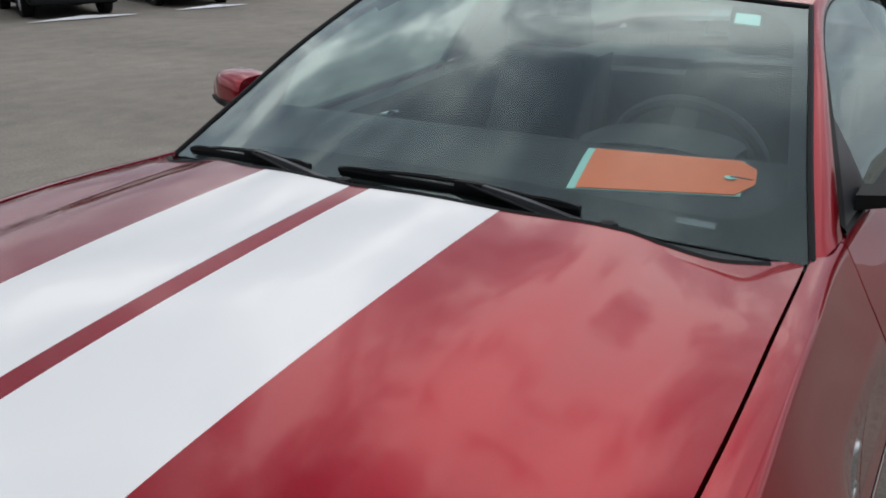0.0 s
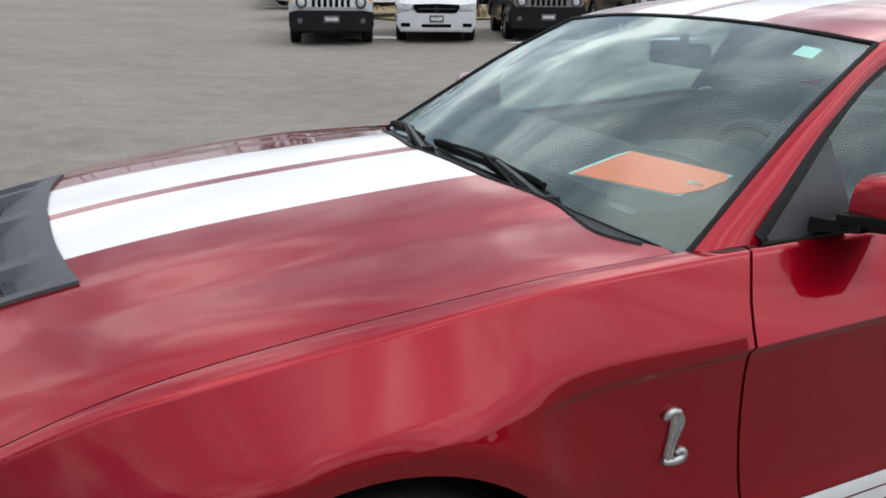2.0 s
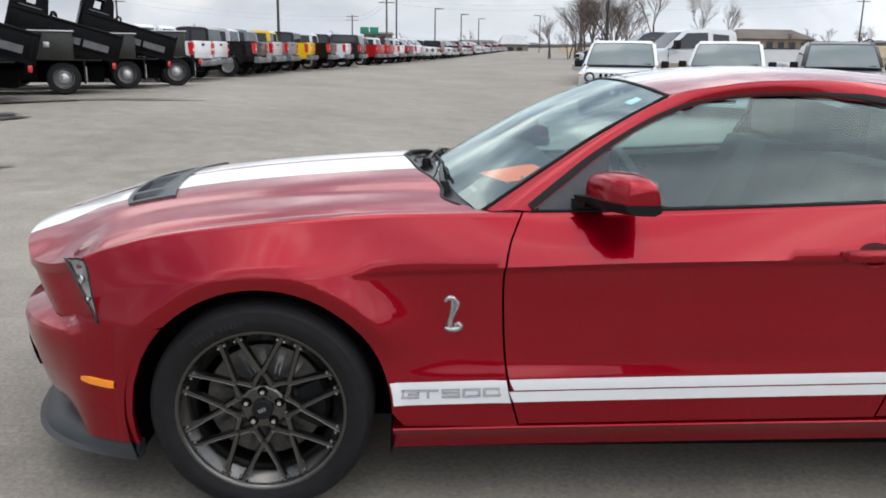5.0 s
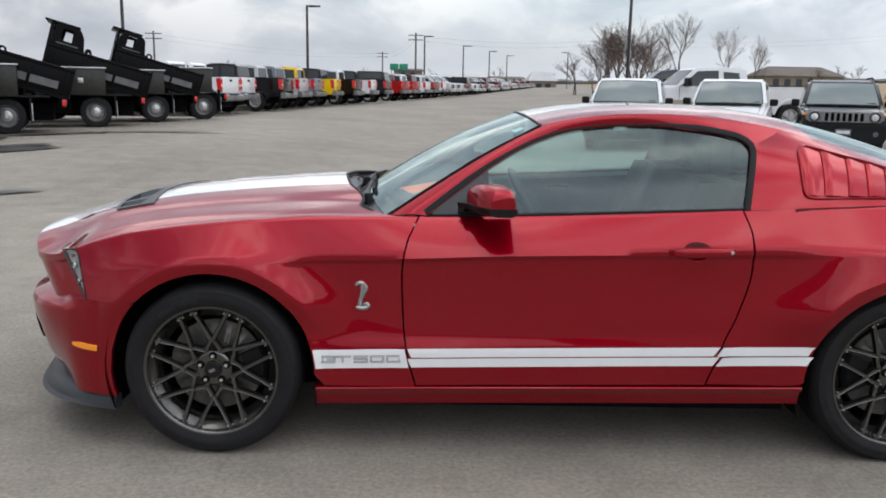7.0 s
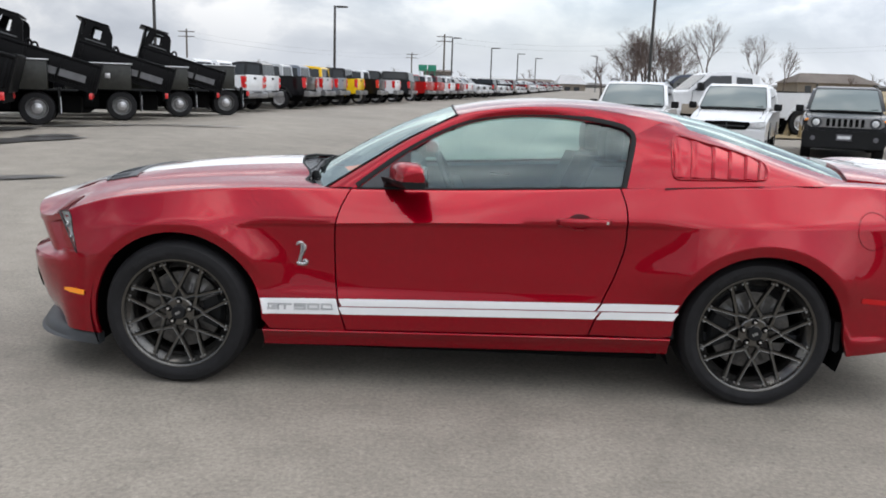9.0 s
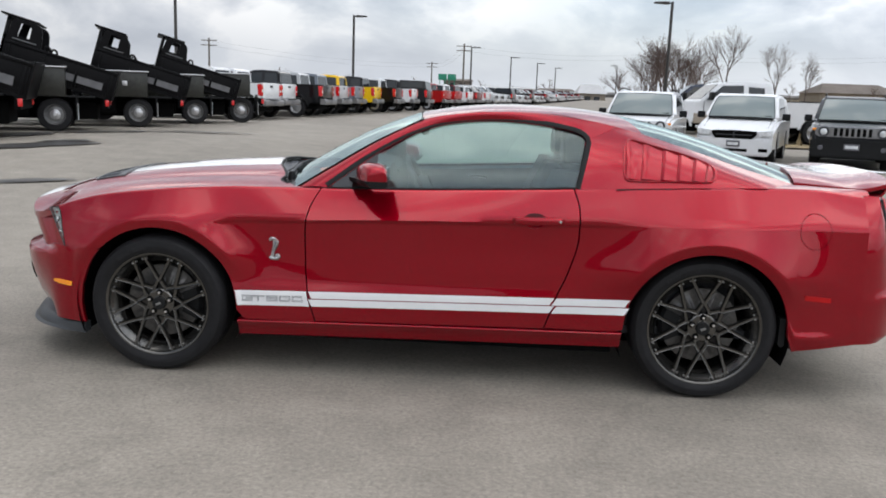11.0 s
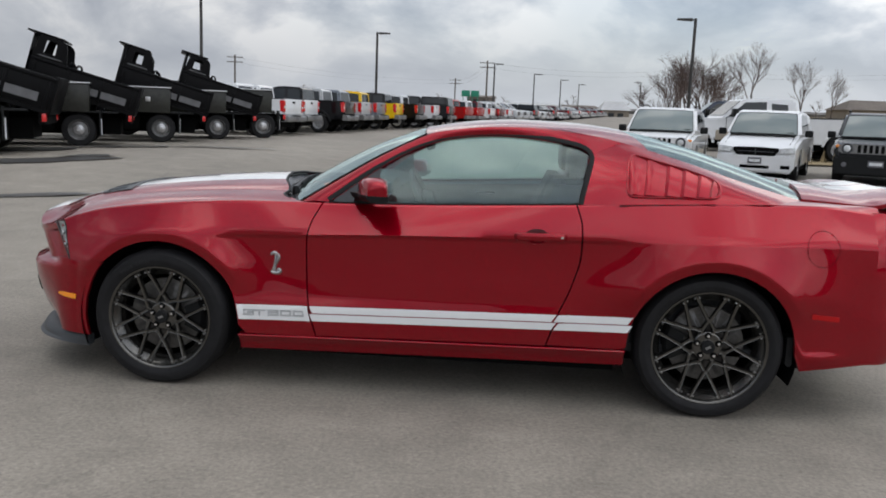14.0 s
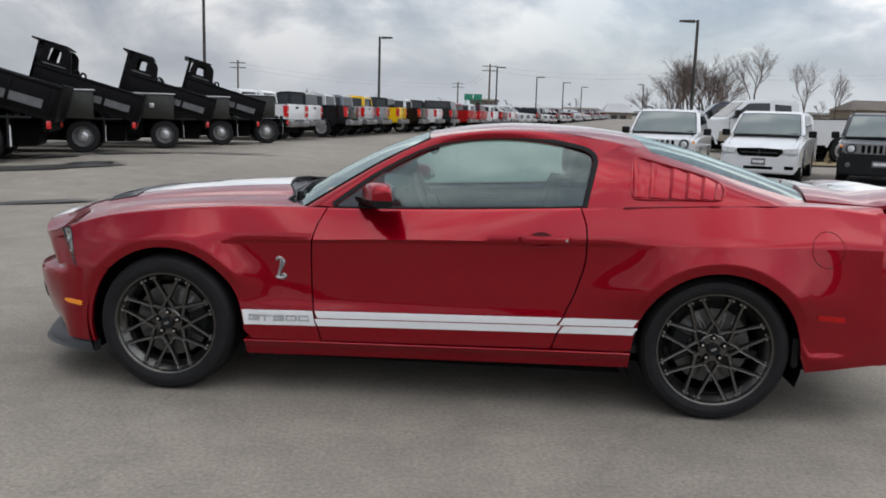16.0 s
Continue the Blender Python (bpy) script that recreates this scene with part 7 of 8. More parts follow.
# ---- dump trucks ----
def dump_truck(head=True):
    """Black dump truck with its bed raised; rear axle at x = 0, tail towards +x."""
    t = thing("dump_truck", "black dump truck with its steel bed tipped up" if head else "black work truck chassis with side boxes and no bed", "dump truck", "row of dump trucks")
    bm = bmesh.new()
    end = 1.25 if head else 0.72
    for s in (-1, 1):
        box(bm, (-5.6, s * 0.42 - 0.05, 0.72), (end, s * 0.42 + 0.05, 0.84))
    box(bm, (end - 0.11, -1.0, 0.60), (end + 0.01, 1.0, 0.84))
    # plain near-black boxes added as the dark mass under the frame
    box(bm, (-3.6, -0.62, 0.30), (end - 0.25, 0.62, 0.74), None, 0.05)
    box(bm, (-3.2, -1.0, 0.36), (-0.62, 1.0, 0.86), None, 0.05)
    part("chassis", bm, M_VOID, t)
    for s in (-1, 1):
        for off in (0.98, 0.68):
            road_wheel(t, 0.0, s * off, 0.42, 0.24, s, "y", True)
        road_wheel(t, -4.3, s * 0.92, 0.42, 0.25, s)
        bm = bmesh.new()
        box(bm, (0.50, s * 0.55, 0.28), (0.54, s * 1.12, 0.95))
        part("mud_flap", bm, M_BLACK, t)
        bm = bmesh.new()
        box(bm, (0.545, s * 0.98, 0.30), (0.555, s * 1.10, 0.72))
        part("flap_panel", bm, M_SNOW, t, "pale panel on the mud flap")
        bm = bmesh.new()
        box(bm, (-1.5, s * 0.96, 0.88), (0.28, s * 1.18, 1.60), None, 0.03)
        bx = part("tool_box", bm, M_BOXGREY, t, "grey steel side box")
        bm = bmesh.new()
        box(bm, (-1.52, s * 0.94, 1.60), (0.32, s * 1.24, 1.635), None, 0.01)
        part("lid", bm, M_ALLOY, bx, "bright box lid")
        bm = bmesh.new()
        box(bm, (-0.42, s * 1.17, 1.20), (-0.28, s * 1.20, 1.34), None, 0.01)
        part("latch", bm, M_ALLOY, bx)
        bm = bmesh.new()
        box(bm, (end - 0.05, s * 0.88, 0.66), (end + 0.04, s * 1.01, 0.82), None, 0.015)
        part("tail_light", bm, M_TAIL, t, "red tail lamp")
        bm = bmesh.new()
        box(bm, (-0.55, s * 1.02, 0.92), (-0.45, s * 1.17, 1.02), None, 0.01)
        part("marker_light", bm, M_TAIL, t, "red marker lamp")
        bm = bmesh.new()
        box(bm, (-0.55, s * 0.80, 0.86), (end - 0.3, s * 1.12, 0.91), None, 0.02)
        part("fender", bm, M_BLACK, t)
    # cab
    bm = bmesh.new()
    prism(bm, [(-2.5, 0.75), (-2.5, 1.80), (-3.9, 1.80), (-4.4, 1.30), (-5.8, 1.20), (-5.9, 0.75)], -0.98, 0.98, "y", 0.06)
    cab = part("cab", bm, P_BLACK, t)
    for s in (-1, 1):
        bm = bmesh.new()
        bm.faces.new([bm.verts.new((x, s * 0.985, z)) for x, z in ((-2.7, 1.32), (-2.7, 1.70), (-3.85, 1.70), (-4.2, 1.32))])
        part("side_glass", bm, M_CARGLASS, cab)
    if not head:
        return t
    # tipped bed
    m = Matrix.Translation((1.25, 0, 0.82)) @ pose(0, 0, 0, 0, 16.0, 0)
    L = 2.62
    mh = m @ Matrix.Translation((0.13, 0, 0))
    bm = bmesh.new()
    box(bm, (-L, -0.90, 0.0), (0.05, 0.90, 0.12), m)
    bed = part("dump_bed", bm, M_DUMP, t, "black steel bed floor")
    for s in (-1, 1):
        bm = bmesh.new()
        box(bm, (-L, s * 0.90 - 0.03, 0.10), (0.05, s * 0.90 + 0.03, 0.68), m, 0.01)
        box(bm, (-L, s * 0.90 - 0.06, 0.66), (0.08, s * 0.90 + 0.06, 0.74), m, 0.015)
        part("side_wall", bm, M_DUMP, bed)
        bm = bmesh.new()
        box(bm, (-1.55, s * 0.935 - 0.01, 0.20), (-0.20, s * 0.945 + 0.01, 0.38), m)
        part("side_strip", bm, M_STRIP, bed, "grey reflective strip")
        for k in range(4):
            bm = bmesh.new()
            box(bm, (-2.54 + 0.82 * k, s * 0.94 - 0.02, 0.08), (-2.47 + 0.82 * k, s * 0.94 + 0.03, 0.66), m, 0.01)
            part("rib", bm, M_DUMP, bed)
        # wing plate beside the headboard, rounded at its rear corner, with a tall opening
        bm = bmesh.new()
        for outline in ([(-2.76, 0.66), (-2.66, 1.32), (-2.48, 1.32), (-2.52, 0.66)], [(-2.52, 0.66), (-2.506, 0.90), (-2.226, 0.90), (-2.22, 0.66)], [(-2.486, 1.22), (-2.48, 1.32), (-2.235, 1.32), (-2.233, 1.22)], [(-2.22, 0.66), (-2.235, 1.32), (-2.13, 1.31), (-2.04, 1.26), (-1.98, 1.17), (-1.94, 0.95), (-1.88, 0.66)]):
            bmesh.ops.transform(bm, matrix=mh, verts=prism(bm, outline, s * 0.90 - 0.025, s * 0.90 + 0.025, "y"))
        wing = part("wing", bm, M_DUMP, bed, "black wing plate with an opening", smooth=False)
        bm = bmesh.new()
        box(bm, (-2.60, s * 0.93 - 0.01, 0.80), (-2.05, s * 0.93 + 0.015, 0.83), mh, 0.004)
        part("step_bar", bm, M_STRIP, wing)
        bm = bmesh.new()
        tube(bm, [mh @ Vector(p) for p in ((-1.84, s * 0.9, 0.70), (-1.82, s * 0.9, 0.84), (-1.73, s * 0.9, 0.83), (-1.69, s * 0.9, 0.70))], 0.028, 6)
        part("lifting_eye", bm, M_DUMP, bed)
    bm = bmesh.new()
    box(bm, (0.03, -0.90, 0.0), (0.10, 0.90, 0.78), m, 0.015)
    part("tailgate", bm, M_DUMP, bed)
    # headboard with two windows and the shield over the cab
    bm = bmesh.new()
    for a, b, c, d in ((-0.88, -0.70, 0.1, 1.30), (0.70, 0.88, 0.1, 1.30), (-0.12, 0.12, 0.7, 1.30), (-0.88, 0.88, 0.1, 0.88), (-0.88, 0.88, 1.22, 1.32)):
        box(bm, (-L - 0.07, a, c), (-L + 0.02, b, d), m, 0.01)
    part("headboard", bm, M_DUMP, bed, "black headboard with open windows")
    bm = bmesh.new()
    box(bm, (-2.98, -0.93, 1.326), (-2.10, 0.93, 1.372), mh, 0.015)
    part("cab_shield", bm, M_DUMP, bed, "black cab shield plate")
    bm = bmesh.new()
    tube(bm, [(-1.5, 0, 0.9), m @ Vector((-2.6, 0, 0.0))], 0.09, 10, smooth=False)
    part("hoist_ram", bm, M_ALLOY, t, "bright hydraulic ram")
    return t


dt = None
for x, y, turn, head in ((-8.12, 10.10, 23, True), (-7.66, 12.80, 23, True), (-7.12, 15.70, 22, True), (-6.70, 18.40, 23, True), (-6.20, 21.00, 22, False)):
    mt = Matrix.Translation((x, y, ground_z(x, y))) @ pose(0, 0, 0, 0, 0, turn) @ Matrix.Scale(0.90, 4)
    if head and dt is not None:
        copy_thing(dt, mt)
        continue
    made = dump_truck(head)
    made.matrix_world = mt
    dt = dt or made


# ---- small cars facing the camera ----
def compact_suv(mat, lower, style, label, group=""):
    """Upright compact SUV; the front is at y = 0, facing -y, the tail at y = 4.2."""
    t = thing("compact_suv", label, "car", group)
    W = 0.89
    bm = bmesh.new()
    top = [(4.18, 0.55), (4.20, 1.05), (4.05, 1.10), (1.15, 1.08), (0.35, 1.02), (0.06, 0.93), (0.0, 0.60)] if style == 0 else [(4.55, 0.55), (4.6, 1.08), (4.4, 1.12), (1.15, 1.08), (0.30, 0.94), (0.05, 0.80), (0.0, 0.50)]
    out = arched(0.86, 3.42, 0.40, 0.02, 4.15 if style == 0 else 4.5, 0.32, top)
    prism(bm, out, -W, W, "x", 0.07)
    # narrow the nose a little in plan
    for v in bm.verts:
        if v.co.y < 0.5:
            v.co.x *= 1 - 0.16 * (0.5 - v.co.y) ** 1.2
    part("body", bm, mat, t)
    bm = bmesh.new()
    end = 4.0 if style == 0 else 4.35
    prism(bm, [(0.98, 1.06), (1.72, 1.62), (2.1, 1.68), (end - 0.4, 1.66), (end - 0.12, 1.60), (end + 0.08, 1.07)], -0.86, 0.86, "x", 0.06)
    for v in bm.verts:
        v.co.x *= 1 - 0.26 * max(0, v.co.z - 1.08)
    cab = part("cab", bm, mat, t)
    bm = bmesh.new()
    rows = []
    for j in range(9):
        v = j / 8
        hw = lerp(0.765, 0.66, v)
        rows.append([(hw * u, lerp(1.03, 1.665, v) - 0.075 * (1 - u * u) - 0.02 * math.sin(math.pi * v), lerp(1.105, 1.60, v) + 0.012 * (1 - u * u) + 0.02 * math.sin(math.pi * v)) for u in np.linspace(-1, 1, 13)])
    sheet(bm, rows)
    part("windscreen", bm, M_PALEGLASS, cab, "windscreen with the reflected sky put into its pale colour", out_from=(0, 2.4, 0.6))
    # dark seats and headrests behind the glass
    for x in (-0.36, 0.36):
        bm = bmesh.new()
        box(bm, (x - 0.13, 1.62, 1.36), (x + 0.13, 1.66, 1.52), None, 0.03)
        part("headrest", bm, M_SEAT, cab)
    bm = bmesh.new()
    loop = [rows[0][k] for k in range(0, 13, 2)] + [rows[j][12] for j in (2, 4, 6)] + [rows[8][k] for k in range(12, -1, -2)] + [rows[j][0] for j in (6, 4, 2)]
    tube(bm, loop + loop[:1], 0.009, 6, smooth=False)
    part("windscreen_seal", bm, M_BLACK, cab)
    bm = bmesh.new()
    box(bm, (-0.74, 0.90, 1.075), (0.74, 1.03, 1.105), None, 0.01)
    part("cowl", bm, M_BLACK, t)
    for x in (-0.34, 0.22):
        bm = bmesh.new()
        tube(bm, [(x, 0.99, 1.115), (x + 0.10, 1.02, 1.135), (x + 0.46, 1.05, 1.15)], 0.011, 5, smooth=False)
        part("wiper", bm, M_BLACK, t)
    bm = bmesh.new()
    for s in (-1, 1):
        tube(bm, [(s * 0.70, 0.98, 1.083), (s * 0.72, 0.55, 1.045 if style == 0 else 0.985), (s * 0.70, 0.16, 0.975 if style == 0 else 0.89)], 0.007, 5)
    part("hood_seam", bm, M_VOID, t)
    bm = bmesh.new()
    box(bm, (-0.10, 1.72, 1.30), (0.10, 1.78, 1.36), None, 0.02)
    part("rear_view_mirror", bm, M_BLACK, cab)
    for s in (-1, 1):
        for y0, y1, y2, y3 in ((1.22, 1.78, 2.42, 2.42), (2.50, 2.50, 3.25, 3.30)):
            bm = bmesh.new()
            bm.faces.new([bm.verts.new((s * (0.865 * (1 - 0.26 * max(0, z - 1.08)) + 0.003), y, z)) for y, z in ((y0, 1.14), (y1, 1.58), (y2, 1.59), (y3, 1.14))])
            part("side_glass", bm, M_CARGLASS, cab)
        bm = bmesh.new()
        box(bm, (s * 0.90, 1.32, 1.06), (s * 1.08, 1.44, 1.22), None, 0.03)
        part("mirror", bm, mat if style == 2 else M_BLACK, t, "door mirror")
        for y in (0.86, 3.42):
            road_wheel(t, s * 0.76, y, 0.345, 0.22, s, "x")
        if style == 0:
            bm = bmesh.new()
            tube(bm, [(s * 0.66, 1.95, 1.70), (s * 0.66, 2.2, 1.735), (s * 0.66, 3.4, 1.73), (s * 0.66, 3.7, 1.69)], 0.02, 6)
            part("roof_rail", bm, M_BLACK, t)
    bm = bmesh.new()
    box(bm, (-0.82, 0.2, 0.25), (0.82, 4.0, 0.36))
    part("underbody", bm, M_VOID, t)
    if style == 0:
        bm = bmesh.new()
        prism(bm, [(-0.86, 0.40), (-0.80, 0.28), (0.80, 0.28), (0.86, 0.40), (0.86, 0.66), (0.70, 0.70), (-0.70, 0.70), (-0.86, 0.66)], -0.05, 0.20, "y", 0.03)
        bp = part("bumper", bm, lower, t, "black lower bumper")
        bm = bmesh.new()
        prism(bm, [(-0.78, 0.80), (-0.70, 0.745), (0.70, 0.745), (0.78, 0.80), (0.78, 0.90), (0.70, 0.965), (-0.70, 0.965), (-0.78, 0.90)], -0.035, 0.10, "y", 0.02)
        gp = part("grille_panel", bm, M_DISH if mat is P_CHAR else mat, t)
        for k in range(7):
            bm = bmesh.new()
            box(bm, (-0.395 + 0.117 * k, -0.042, 0.765), (-0.395 + 0.117 * k + 0.075, 0.0, 0.945), None, 0.018)
            part("slot", bm, M_VOID, gp, "black grille slot")
        for s in (-1, 1):
            bm = bmesh.new()
            lathe(bm, [(0.070, -0.040), (0.094, -0.044), (0.110, -0.052), (0.118, -0.040), (0.118, 0.0)], 22, "y", (s * 0.60, 0, 0.855))
            lathe(bm, [(0.0005, -0.036), (0.072, -0.038)], 22, "y", (s * 0.60, 0, 0.855))
            hl = part("headlamp", bm, M_TRIM, gp, "dark ring of a round headlamp")
            bm = bmesh.new()
            lathe(bm, [(0.0005, -0.062), (0.040, -0.058), (0.066, -0.048), (0.074, -0.038)], 20, "y", (s * 0.60, 0, 0.855))
            part("lens", bm, M_LENS, hl, "bright round lens")
            bm = bmesh.new()
            lathe(bm, [(0.0005, -0.06), (0.05, -0.058), (0.058, -0.045)], 14, "y", (s * 0.64, 0, 0.50))
            part("fog_lamp", bm, M_PLATE, bp)
            bm = bmesh.new()
            box(bm, (s * 0.74, -0.01, 0.88), (s * 0.84, 0.06, 0.93), None, 0.01)
            part("turn_signal", bm, M_AMBER, gp)
        bm = bmesh.new()
        box(bm, (-0.16, -0.07, 0.46), (0.16, -0.05, 0.60), None, 0.006)
        pl = part("plate", bm, M_PLATE, bp, "dark plate frame")
        bm = bmesh.new()
        box(bm, (-0.13, -0.076, 0.50), (0.13, -0.071, 0.565))
        part("plate_bar", bm, M_LENS, pl, "plain pale bar")
    else:
        bm = bmesh.new()
        prism(bm, [(-0.84, 0.36), (-0.76, 0.24), (0.76, 0.24), (0.84, 0.36), (0.84, 0.60), (0.60, 0.66), (-0.60, 0.66), (-0.84, 0.60)], -0.06, 0.25, "y", 0.04)
        bp = part("bumper", bm, mat, t)
        bm = bmesh.new()
        prism(bm, [(-0.50, 0.74), (-0.42, 0.63), (-0.2, 0.60), (0.2, 0.60), (0.42, 0.63), (0.50, 0.74), (0.48, 0.80), (0.0, 0.815), (-0.48, 0.80)], -0.055, 0.10, "y", 0.012)
        gp = part("grille", bm, M_VOID, t, "dark cross-bar grille")
        bm = bmesh.new()
        box(bm, (-0.40, -0.058, 0.70), (0.40, -0.045, 0.722), None, 0.004)
        box(bm, (-0.012, -0.058, 0.63), (0.012, -0.045, 0.785), None, 0.004)
        part("cross_bar", bm, M_TRIM, gp)
        for s in (-1, 1):
            bm = bmesh.new()
            prism(bm, [(s * 0.53, 0.67), (s * 0.82, 0.70), (s * 0.84, 0.83), (s * 0.53, 0.80)], -0.035, 0.22, "y", 0.02)
            part("headlamp", bm, M_LENS, t, "pale headlamp")
            bm = bmesh.new()
            box(bm, (s * 0.56, -0.068, 0.34), (s * 0.76, -0.05, 0.42), None, 0.015)
            part("fog_recess", bm, M_VOID, bp)
        bm = bmesh.new()
        box(bm, (-0.32, -0.068, 0.33), (0.32, -0.05, 0.40), None, 0.012)
        part("lower_intake", bm, M_VOID, bp)
        bm = bmesh.new()
        box(bm, (-0.15, -0.078, 0.44), (0.15, -0.060, 0.58), None, 0.006)
        pl = part("plate", bm, M_PLATE, bp, "dark plate frame")
        bm = bmesh.new()
        box(bm, (-0.12, -0.084, 0.475), (0.12, -0.079, 0.54))
        part("plate_bar", bm, M_LENS, pl, "plain pale bar")
    return t


G2 = "cars parked facing the lane"
stand(compact_suv(P_WHITE, M_BLACK, 0, "white compact SUV with seven-slot grille and black bumper", G2), 5.03, 15.05, -17)
stand(compact_suv(P_WHITE, M_BLACK, 1, "white family SUV with dark cross-bar grille and black mirrors", G2), 7.30, 14.85, -23)
js = stand(compact_suv(P_CHAR, M_BLACK, 0, "dark grey compact SUV with seven-slot grille and roof rails", G2), 9.75, 14.30, -22)
copy_thing(js, Matrix.Translation((12.95, 14.2, ground_z(12.95, 14.2))) @ pose(0, 0, 0, 0, 0, -20))
stand(compact_suv(P_SILVER, M_BLACK, 1, "silver family SUV with dark grille parked on the lot", G2), 16.0, 14.8, -6)


# ---- poles, signs, buildings, trees ----
M_POLE = material("dark_bronze_pole", (0.03, 0.028, 0.027), 0.5, grain=0.1)
M_WOODPOLE = material("weathered_wood", (0.10, 0.085, 0.07), 0.9, grain=0.3, scale=6)
M_BARK = material("bare_bark", (0.075, 0.062, 0.055), 0.95, grain=0.25, scale=4)
M_TWIG = material("brown_twigs", (0.115, 0.085, 0.075), 0.95, grain=0.3, scale=2)


def lamp_pole(x, y, top, arm, head=0.9):
    z0 = ground_z(x, y)
    t = thing("street_lamp", "dark steel lot lamp on a tall straight pole", "street lamp", "lamp poles of the lot", Matrix.Translation((x, y, z0)))
    h = top - z0
    bm = bmesh.new()
    tube(bm, [(0, 0, 0), (0, 0, h)], [0.11, 0.085], 8, smooth=False)
    part("pole", bm, M_POLE, t)
    bm = bmesh.new()
    box(bm, (-0.16, -0.16, 0), (0.16, 0.16, 0.75), None, 0.03)
    part("base", bm, material("concrete_base", (0.3, 0.29, 0.27), 0.9, grain=0.15), t) if h > 0 else None
    bm = bmesh.new()
    box(bm, (min(0, arm * 0.25), -0.03, h - 0.12), (max(0, arm * 0.25), 0.03, h - 0.05))
    part("arm", bm, M_POLE, t)
    bm = bmesh.new()
    prism(bm, [(arm * 0.2, h - 0.16), (arm * (0.2 + head), h - 0.12), (arm * (0.2 + head), h - 0.03), (arm * 0.2, h)], -0.17, 0.17, "y", 0.02)
    part("lamp_head", bm, M_POLE, t)


for x, y, z, a in ((-9.0, 60, 7.35, 0.9), (-17.2, 45, 9.6, 0.9), (12.0, 46, 7.4, -0.95), (-0.9, 100, 7.7, 1.0), (4.7, 130, 8.1, 1.2), (9.7, 145, 8.0, 1.2), (14.4, 165, 8.1, 1.2), (26.5, 165, 8.9, -1.2)):
    lamp_pole(x, y, z, a)


def utility_pole(x, y, top):
    z0 = ground_z(x, y)
    t = thing("utility_pole", "weathered wooden utility pole with crossarms", "utility pole", "utility poles", Matrix.Translation((x, y, z0)))
    bm = bmesh.new()
    tube(bm, [(0, 0, 0), (0, 0, top - z0)], [0.17, 0.12], 8, smooth=False)
    part("pole", bm, M_WOODPOLE, t)
    for d in (0.3, 1.0):
        bm = bmesh.new()
        box(bm, (-1.2, -0.06, top - z0 - d - 0.12), (1.2, 0.06, top - z0 - d))
        part("crossarm", bm, M_WOODPOLE, t)


UP = ((-2.8, 130, 9.9), (-11.0, 175, 8.8), (-40.5, 120, 8.9), (83, 150, 12.6), (30, 142, 10.5))
for p in UP:
    utility_pole(*p)
for a, b in ((UP[1], UP[0]), (UP[2], UP[1]), (UP[0], UP[4]), (UP[4], UP[3])):
    for d in (0.35, 1.1):
        bm = bmesh.new()
        pts = []
        for k in range(9):
            u = k / 8
            pts.append((lerp(a[0], b[0], u), lerp(a[1], b[1], u), lerp(a[2], b[2], u) - d - 4 * 0.9 * u * (1 - u)))
        tube(bm, pts, 0.010, 4, steps=16)
        tagged(part("overhead_cable", bm, M_POLE), "thin dark overhead cable between utility poles", "cable")
for x in (-8.0, -6.3):
    bm = bmesh.new()
    box(bm, (x, 150, 4.6), (x + 1.55, 150.1, 5.7), None, 0.03)
    for px in (0.3, 1.25):
        box(bm, (x + px - 0.06, 150.1, ground_z(x, 150)), (x + px + 0.06, 150.2, 4.65))
    tagged(part("road_sign", bm, material("green_sign", (0.01, 0.20, 0.12), 0.4, grain=0.05)), "green road sign on posts far off", "sign")


def house(x0, x1, y0, y1, zb, eave, ridge, wall, roof, label, windows=0):
    t = thing("house", label, "building")
    z0 = ground_z((x0 + x1) / 2, y0) - 0.5
    bm = bmesh.new()
    box(bm, (x0, y0, z0), (x1, y1, eave))
    part("wall", bm, wall, t)
    bm = bmesh.new()
    d = min(3.0, (x1 - x0) * 0.15) if ridge > eave + 0.6 else 0.0
    ym = (y0 + y1) / 2
    v = [bm.verts.new(p) for p in ((x0 - 0.5, y0 - 0.5, eave), (x1 + 0.5, y0 - 0.5, eave), (x1 + 0.5, y1 + 0.5, eave), (x0 - 0.5, y1 + 0.5, eave), (x0 + d, ym, ridge), (x1 - d, ym, ridge))]
    for f in ((0, 1, 5, 4), (1, 2, 5), (2, 3, 4, 5), (3, 0, 4), (3, 2, 1, 0)):
        bm.faces.new([v[k] for k in f])
    part("roof", bm, roof, t)
    for k in range(windows):
        bm = bmesh.new()
        x = lerp(x0 + 1.0, x1 - 1.0, (k + 0.5) / windows)
        box(bm, (x - 0.7, y0 - 0.08, eave - 2.2), (x + 0.7, y0 + 0.1, eave - 0.7))
        part("window", bm, M_CARGLASS, t)


W_TAN, W_WHITE, R_BROWN, R_GREY = material("tan_siding", (0.20, 0.17, 0.135), 0.9, grain=0.1, scale=1), material("pale_metal_siding", (0.55, 0.55, 0.53), 0.7, grain=0.08, scale=0.6), material("brown_shingle", (0.12, 0.10, 0.085), 0.95, grain=0.2, scale=2), material("grey_metal_roof", (0.38, 0.38, 0.38), 0.6, grain=0.1, scale=1)
house(76, 94, 190, 203, 0, 5.6, 7.9, W_TAN, R_BROWN, "brown hip-roofed house beyond the field", 6)
house(-6, 14, 230, 245, 0, 4.6, 5.2, W_WHITE, R_GREY, "long low pale commercial building far off", 7)
house(15, 24, 225, 238, 0, 4.4, 5.0, W_WHITE, R_BROWN, "low flat-roofed shop far off", 3)
house(23.5, 30, 205, 216, 0, 3.7, 6.0, W_TAN, R_GREY, "small tan gabled building far off", 2)
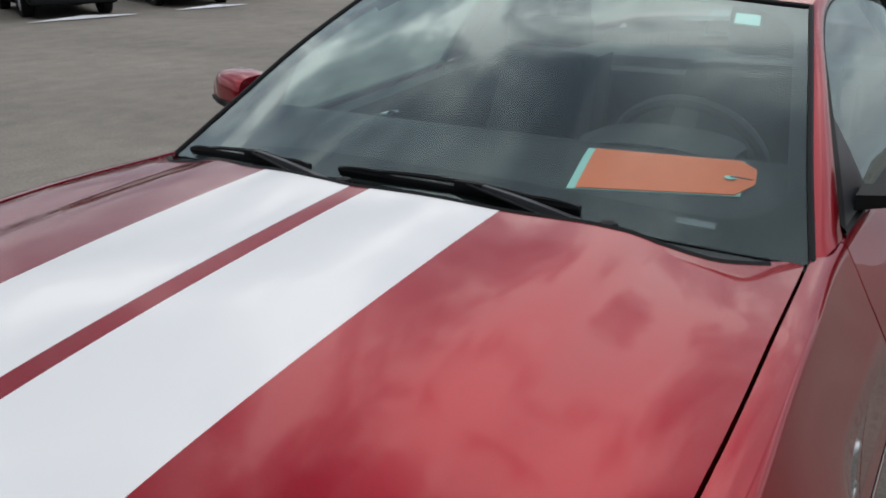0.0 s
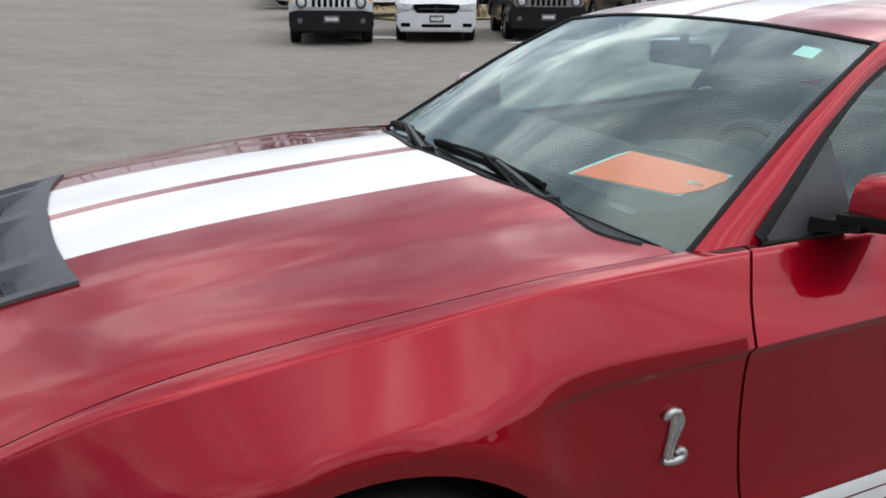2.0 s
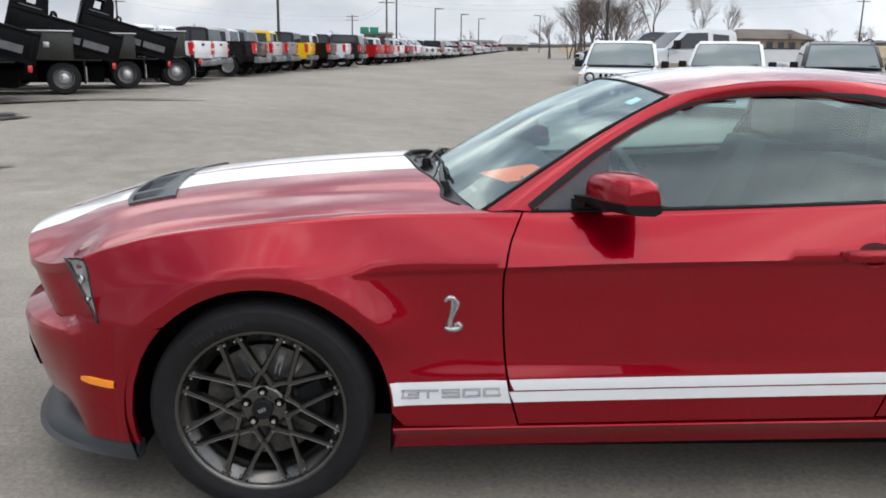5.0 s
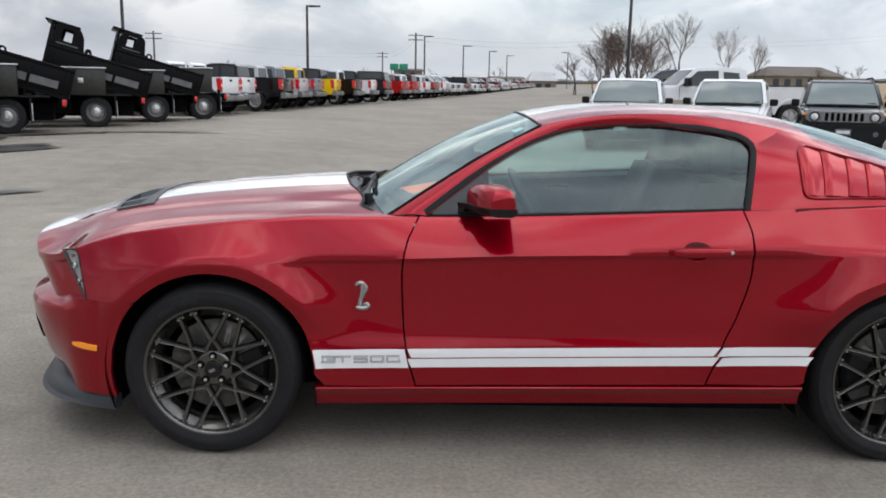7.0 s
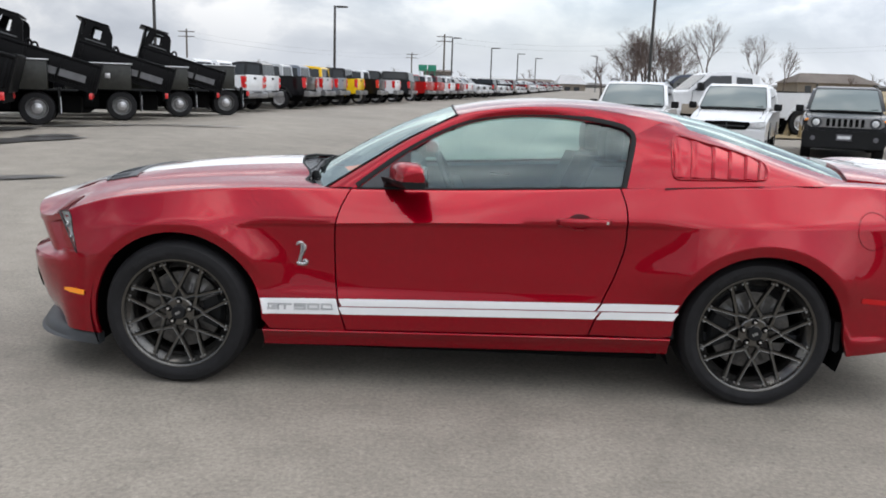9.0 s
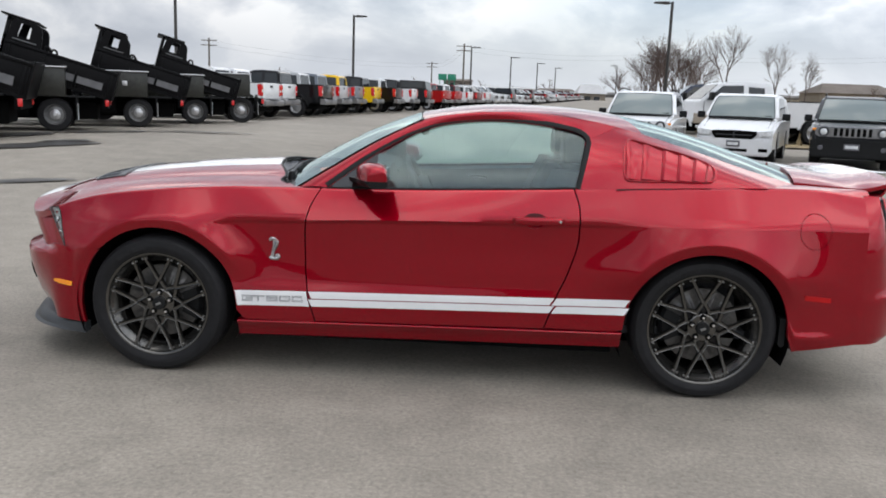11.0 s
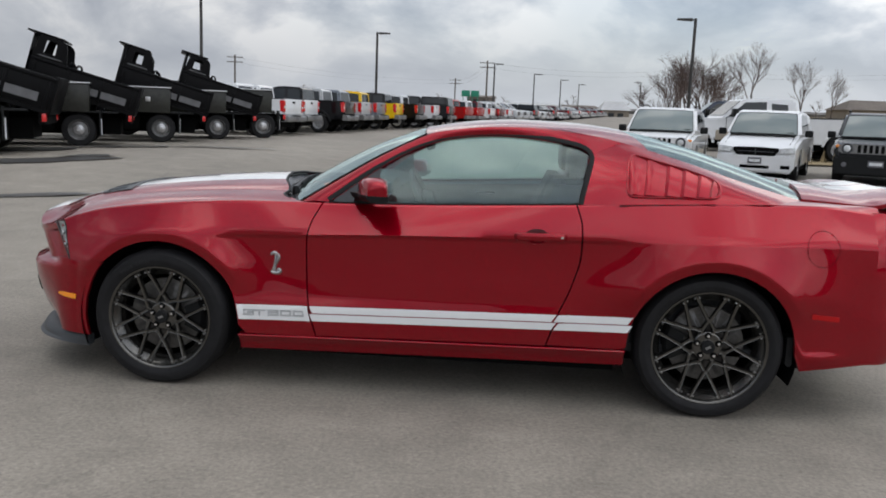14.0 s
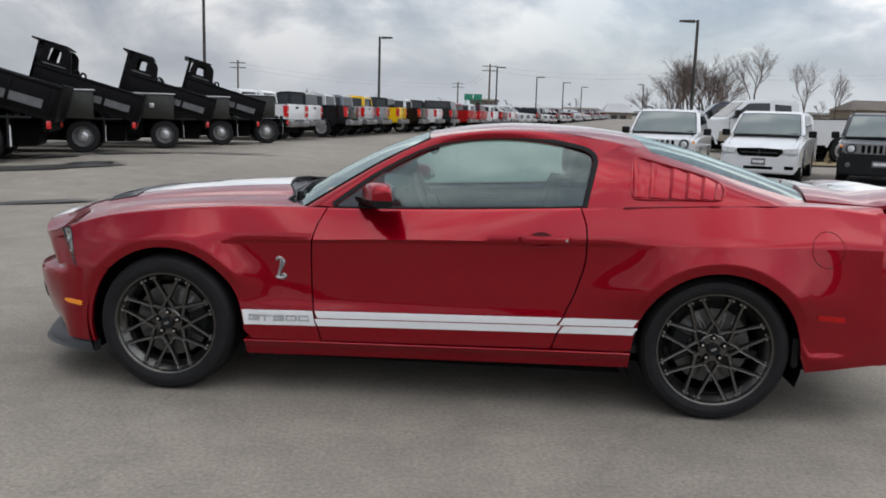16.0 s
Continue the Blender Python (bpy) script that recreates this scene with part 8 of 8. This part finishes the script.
house(-12, -4, 240, 250, 0, 6.4, 7.0, R_BROWN, R_BROWN, "brown square building far off", 2)


def bare_tree(x, y, h, seed, spread=0.5, levels=5, lean=0.0, trunk=0.035, kids=3, label="bare leafless tree with fine branches", group=""):
    """A tapered trunk that forks into finer and finer bare limbs."""
    rnd = random.Random(seed)
    t = thing("bare_tree", label, "tree", group, Matrix.Translation((x, y, ground_z(x, y) - 0.1)))
    trunk_bm, crown = bmesh.new(), bmesh.new()

    def limb(bm, p, d, length, rad, level):
        q = [p]
        n = 3
        dd = d.copy()
        for k in range(n):
            dd = (dd + Vector((rnd.uniform(-1, 1), rnd.uniform(-1, 1), rnd.uniform(-0.3, 0.5))) * 0.14).normalized()
            q.append(q[-1] + dd * length / n)
        sides = 6 if level == 0 else (4 if level < 3 else 3)
        tube(bm, q, [rad, rad * 0.62] if level else [rad, rad * 0.9, rad * 0.7], sides, smooth=False)
        if level < levels:
            for k in range(kids + (1 if level in (1, 2) else 0)):
                a = rnd.uniform(0, 6.28)
                up = dd + spread * Vector((math.cos(a), math.sin(a), rnd.uniform(-0.15, 0.35))) * rnd.uniform(0.7, 1.3)
                start = q[-1] if k == 0 else lerp(q[1], q[-1], rnd.uniform(0.2, 1.0))
                limb(crown, start, up.normalized(), length * rnd.uniform(0.58, 0.78), rad * 0.56, level + 1)

    limb(trunk_bm, Vector((0, 0, 0)), Vector((lean, 0, 1)).normalized(), h * 0.30, h * trunk * 0.5, 0)
    part("trunk", trunk_bm, M_BARK, t)
    part("crown", crown, M_TWIG, t, "bare twigs")
    return t


bare_tree(28.9, 95, 12.6, 11, 0.42, 6, 0.05, 0.022)
bare_tree(35.8, 98, 10.2, 12, 0.40, 6, -0.08, 0.020)
bare_tree(43.5, 110, 9.0, 13, 0.26, 6, 0.0, 0.022)
bare_tree(70, 150, 5.6, 14, 0.5, 4)
bare_tree(78, 152, 6.0, 15, 0.5, 4)
bare_tree(84, 150, 5.4, 16, 0.5, 4)
bare_tree(-27, 110, 6.0, 17, 0.3, 4)
rnd = random.Random(21)
for k in range(25):
    u = k / 24
    x, y = lerp(16.4, 25.4, u) + rnd.uniform(-0.6, 0.6), 86 + rnd.uniform(-4, 8)
    h = 4.0 + 4.9 * math.sin(math.pi * min(u * 0.78 + 0.12, 1)) + rnd.uniform(-2.0, 1.6)
    bare_tree(x, y, h, 30 + k, 0.55, 5 if 2 < k < 22 else 4, rnd.uniform(-0.16, 0.16), 0.022, 3, "tangled brown leafless thicket tree", "thicket of bare trees")
rnd = random.Random(77)
first = None
for k in range(26):
    x, y = lerp(-90, 150, k / 25) + rnd.uniform(-4, 4), rnd.uniform(250, 300)
    s = rnd.uniform(0.7, 1.3)
    if first is None:
        first = bare_tree(x, y, 7.0, 90, 0.6, 4, 0, 0.035, 3, "far bare tree on the skyline", "skyline trees")
    else:
        copy_thing(first, Matrix.Translation((x, y, ground_z(x, y))) @ pose(0, 0, 0, 0, 0, rnd.uniform(0, 360)) @ Matrix.Diagonal((s, s, s, 1)))
# low dark line of far woods
bm = bmesh.new()
rows = []
for k in range(260):
    x = lerp(-420, 620, k / 259)
    y = 420 + 12 * math.sin(k * 0.3)
    zb = ground_z(x, y)
    h = 2.2 + 1.6 * noise.noise(Vector((x * 0.02, 0, 0))) + 1.3 * abs(noise.noise(Vector((x * 0.11, 3, 0)))) + 0.8 * rnd.random()
    rows.append([(x, y, zb - 1), (x, y - 1, zb + h * 0.6), (x, y + 3, zb + h), (x, y + 8, zb - 1)])
sheet(bm, rows)
tagged(part("far_woods", bm, material("far_bare_woods", (0.13, 0.125, 0.12), 1.0, grain=0.3, scale=0.3)), "low grey-brown line of distant leafless woods", "woods", kind="stuff")

# ---- added wall behind the camera, unseen, a dark band for the paint to reflect ----
bm = bmesh.new()
box(bm, (-60, -34.3, -0.2), (66, -34.0, 1.9))
tagged(part("wall_south", bm, material("dark_grey_unseen_wall", (0.10, 0.10, 0.10), 0.85, grain=0.15, scale=1.2, bump=0.2, bump_scale=30)), "added dark grey wall, unseen, that darkens reflections in the car's side", "wall", kind="structure")
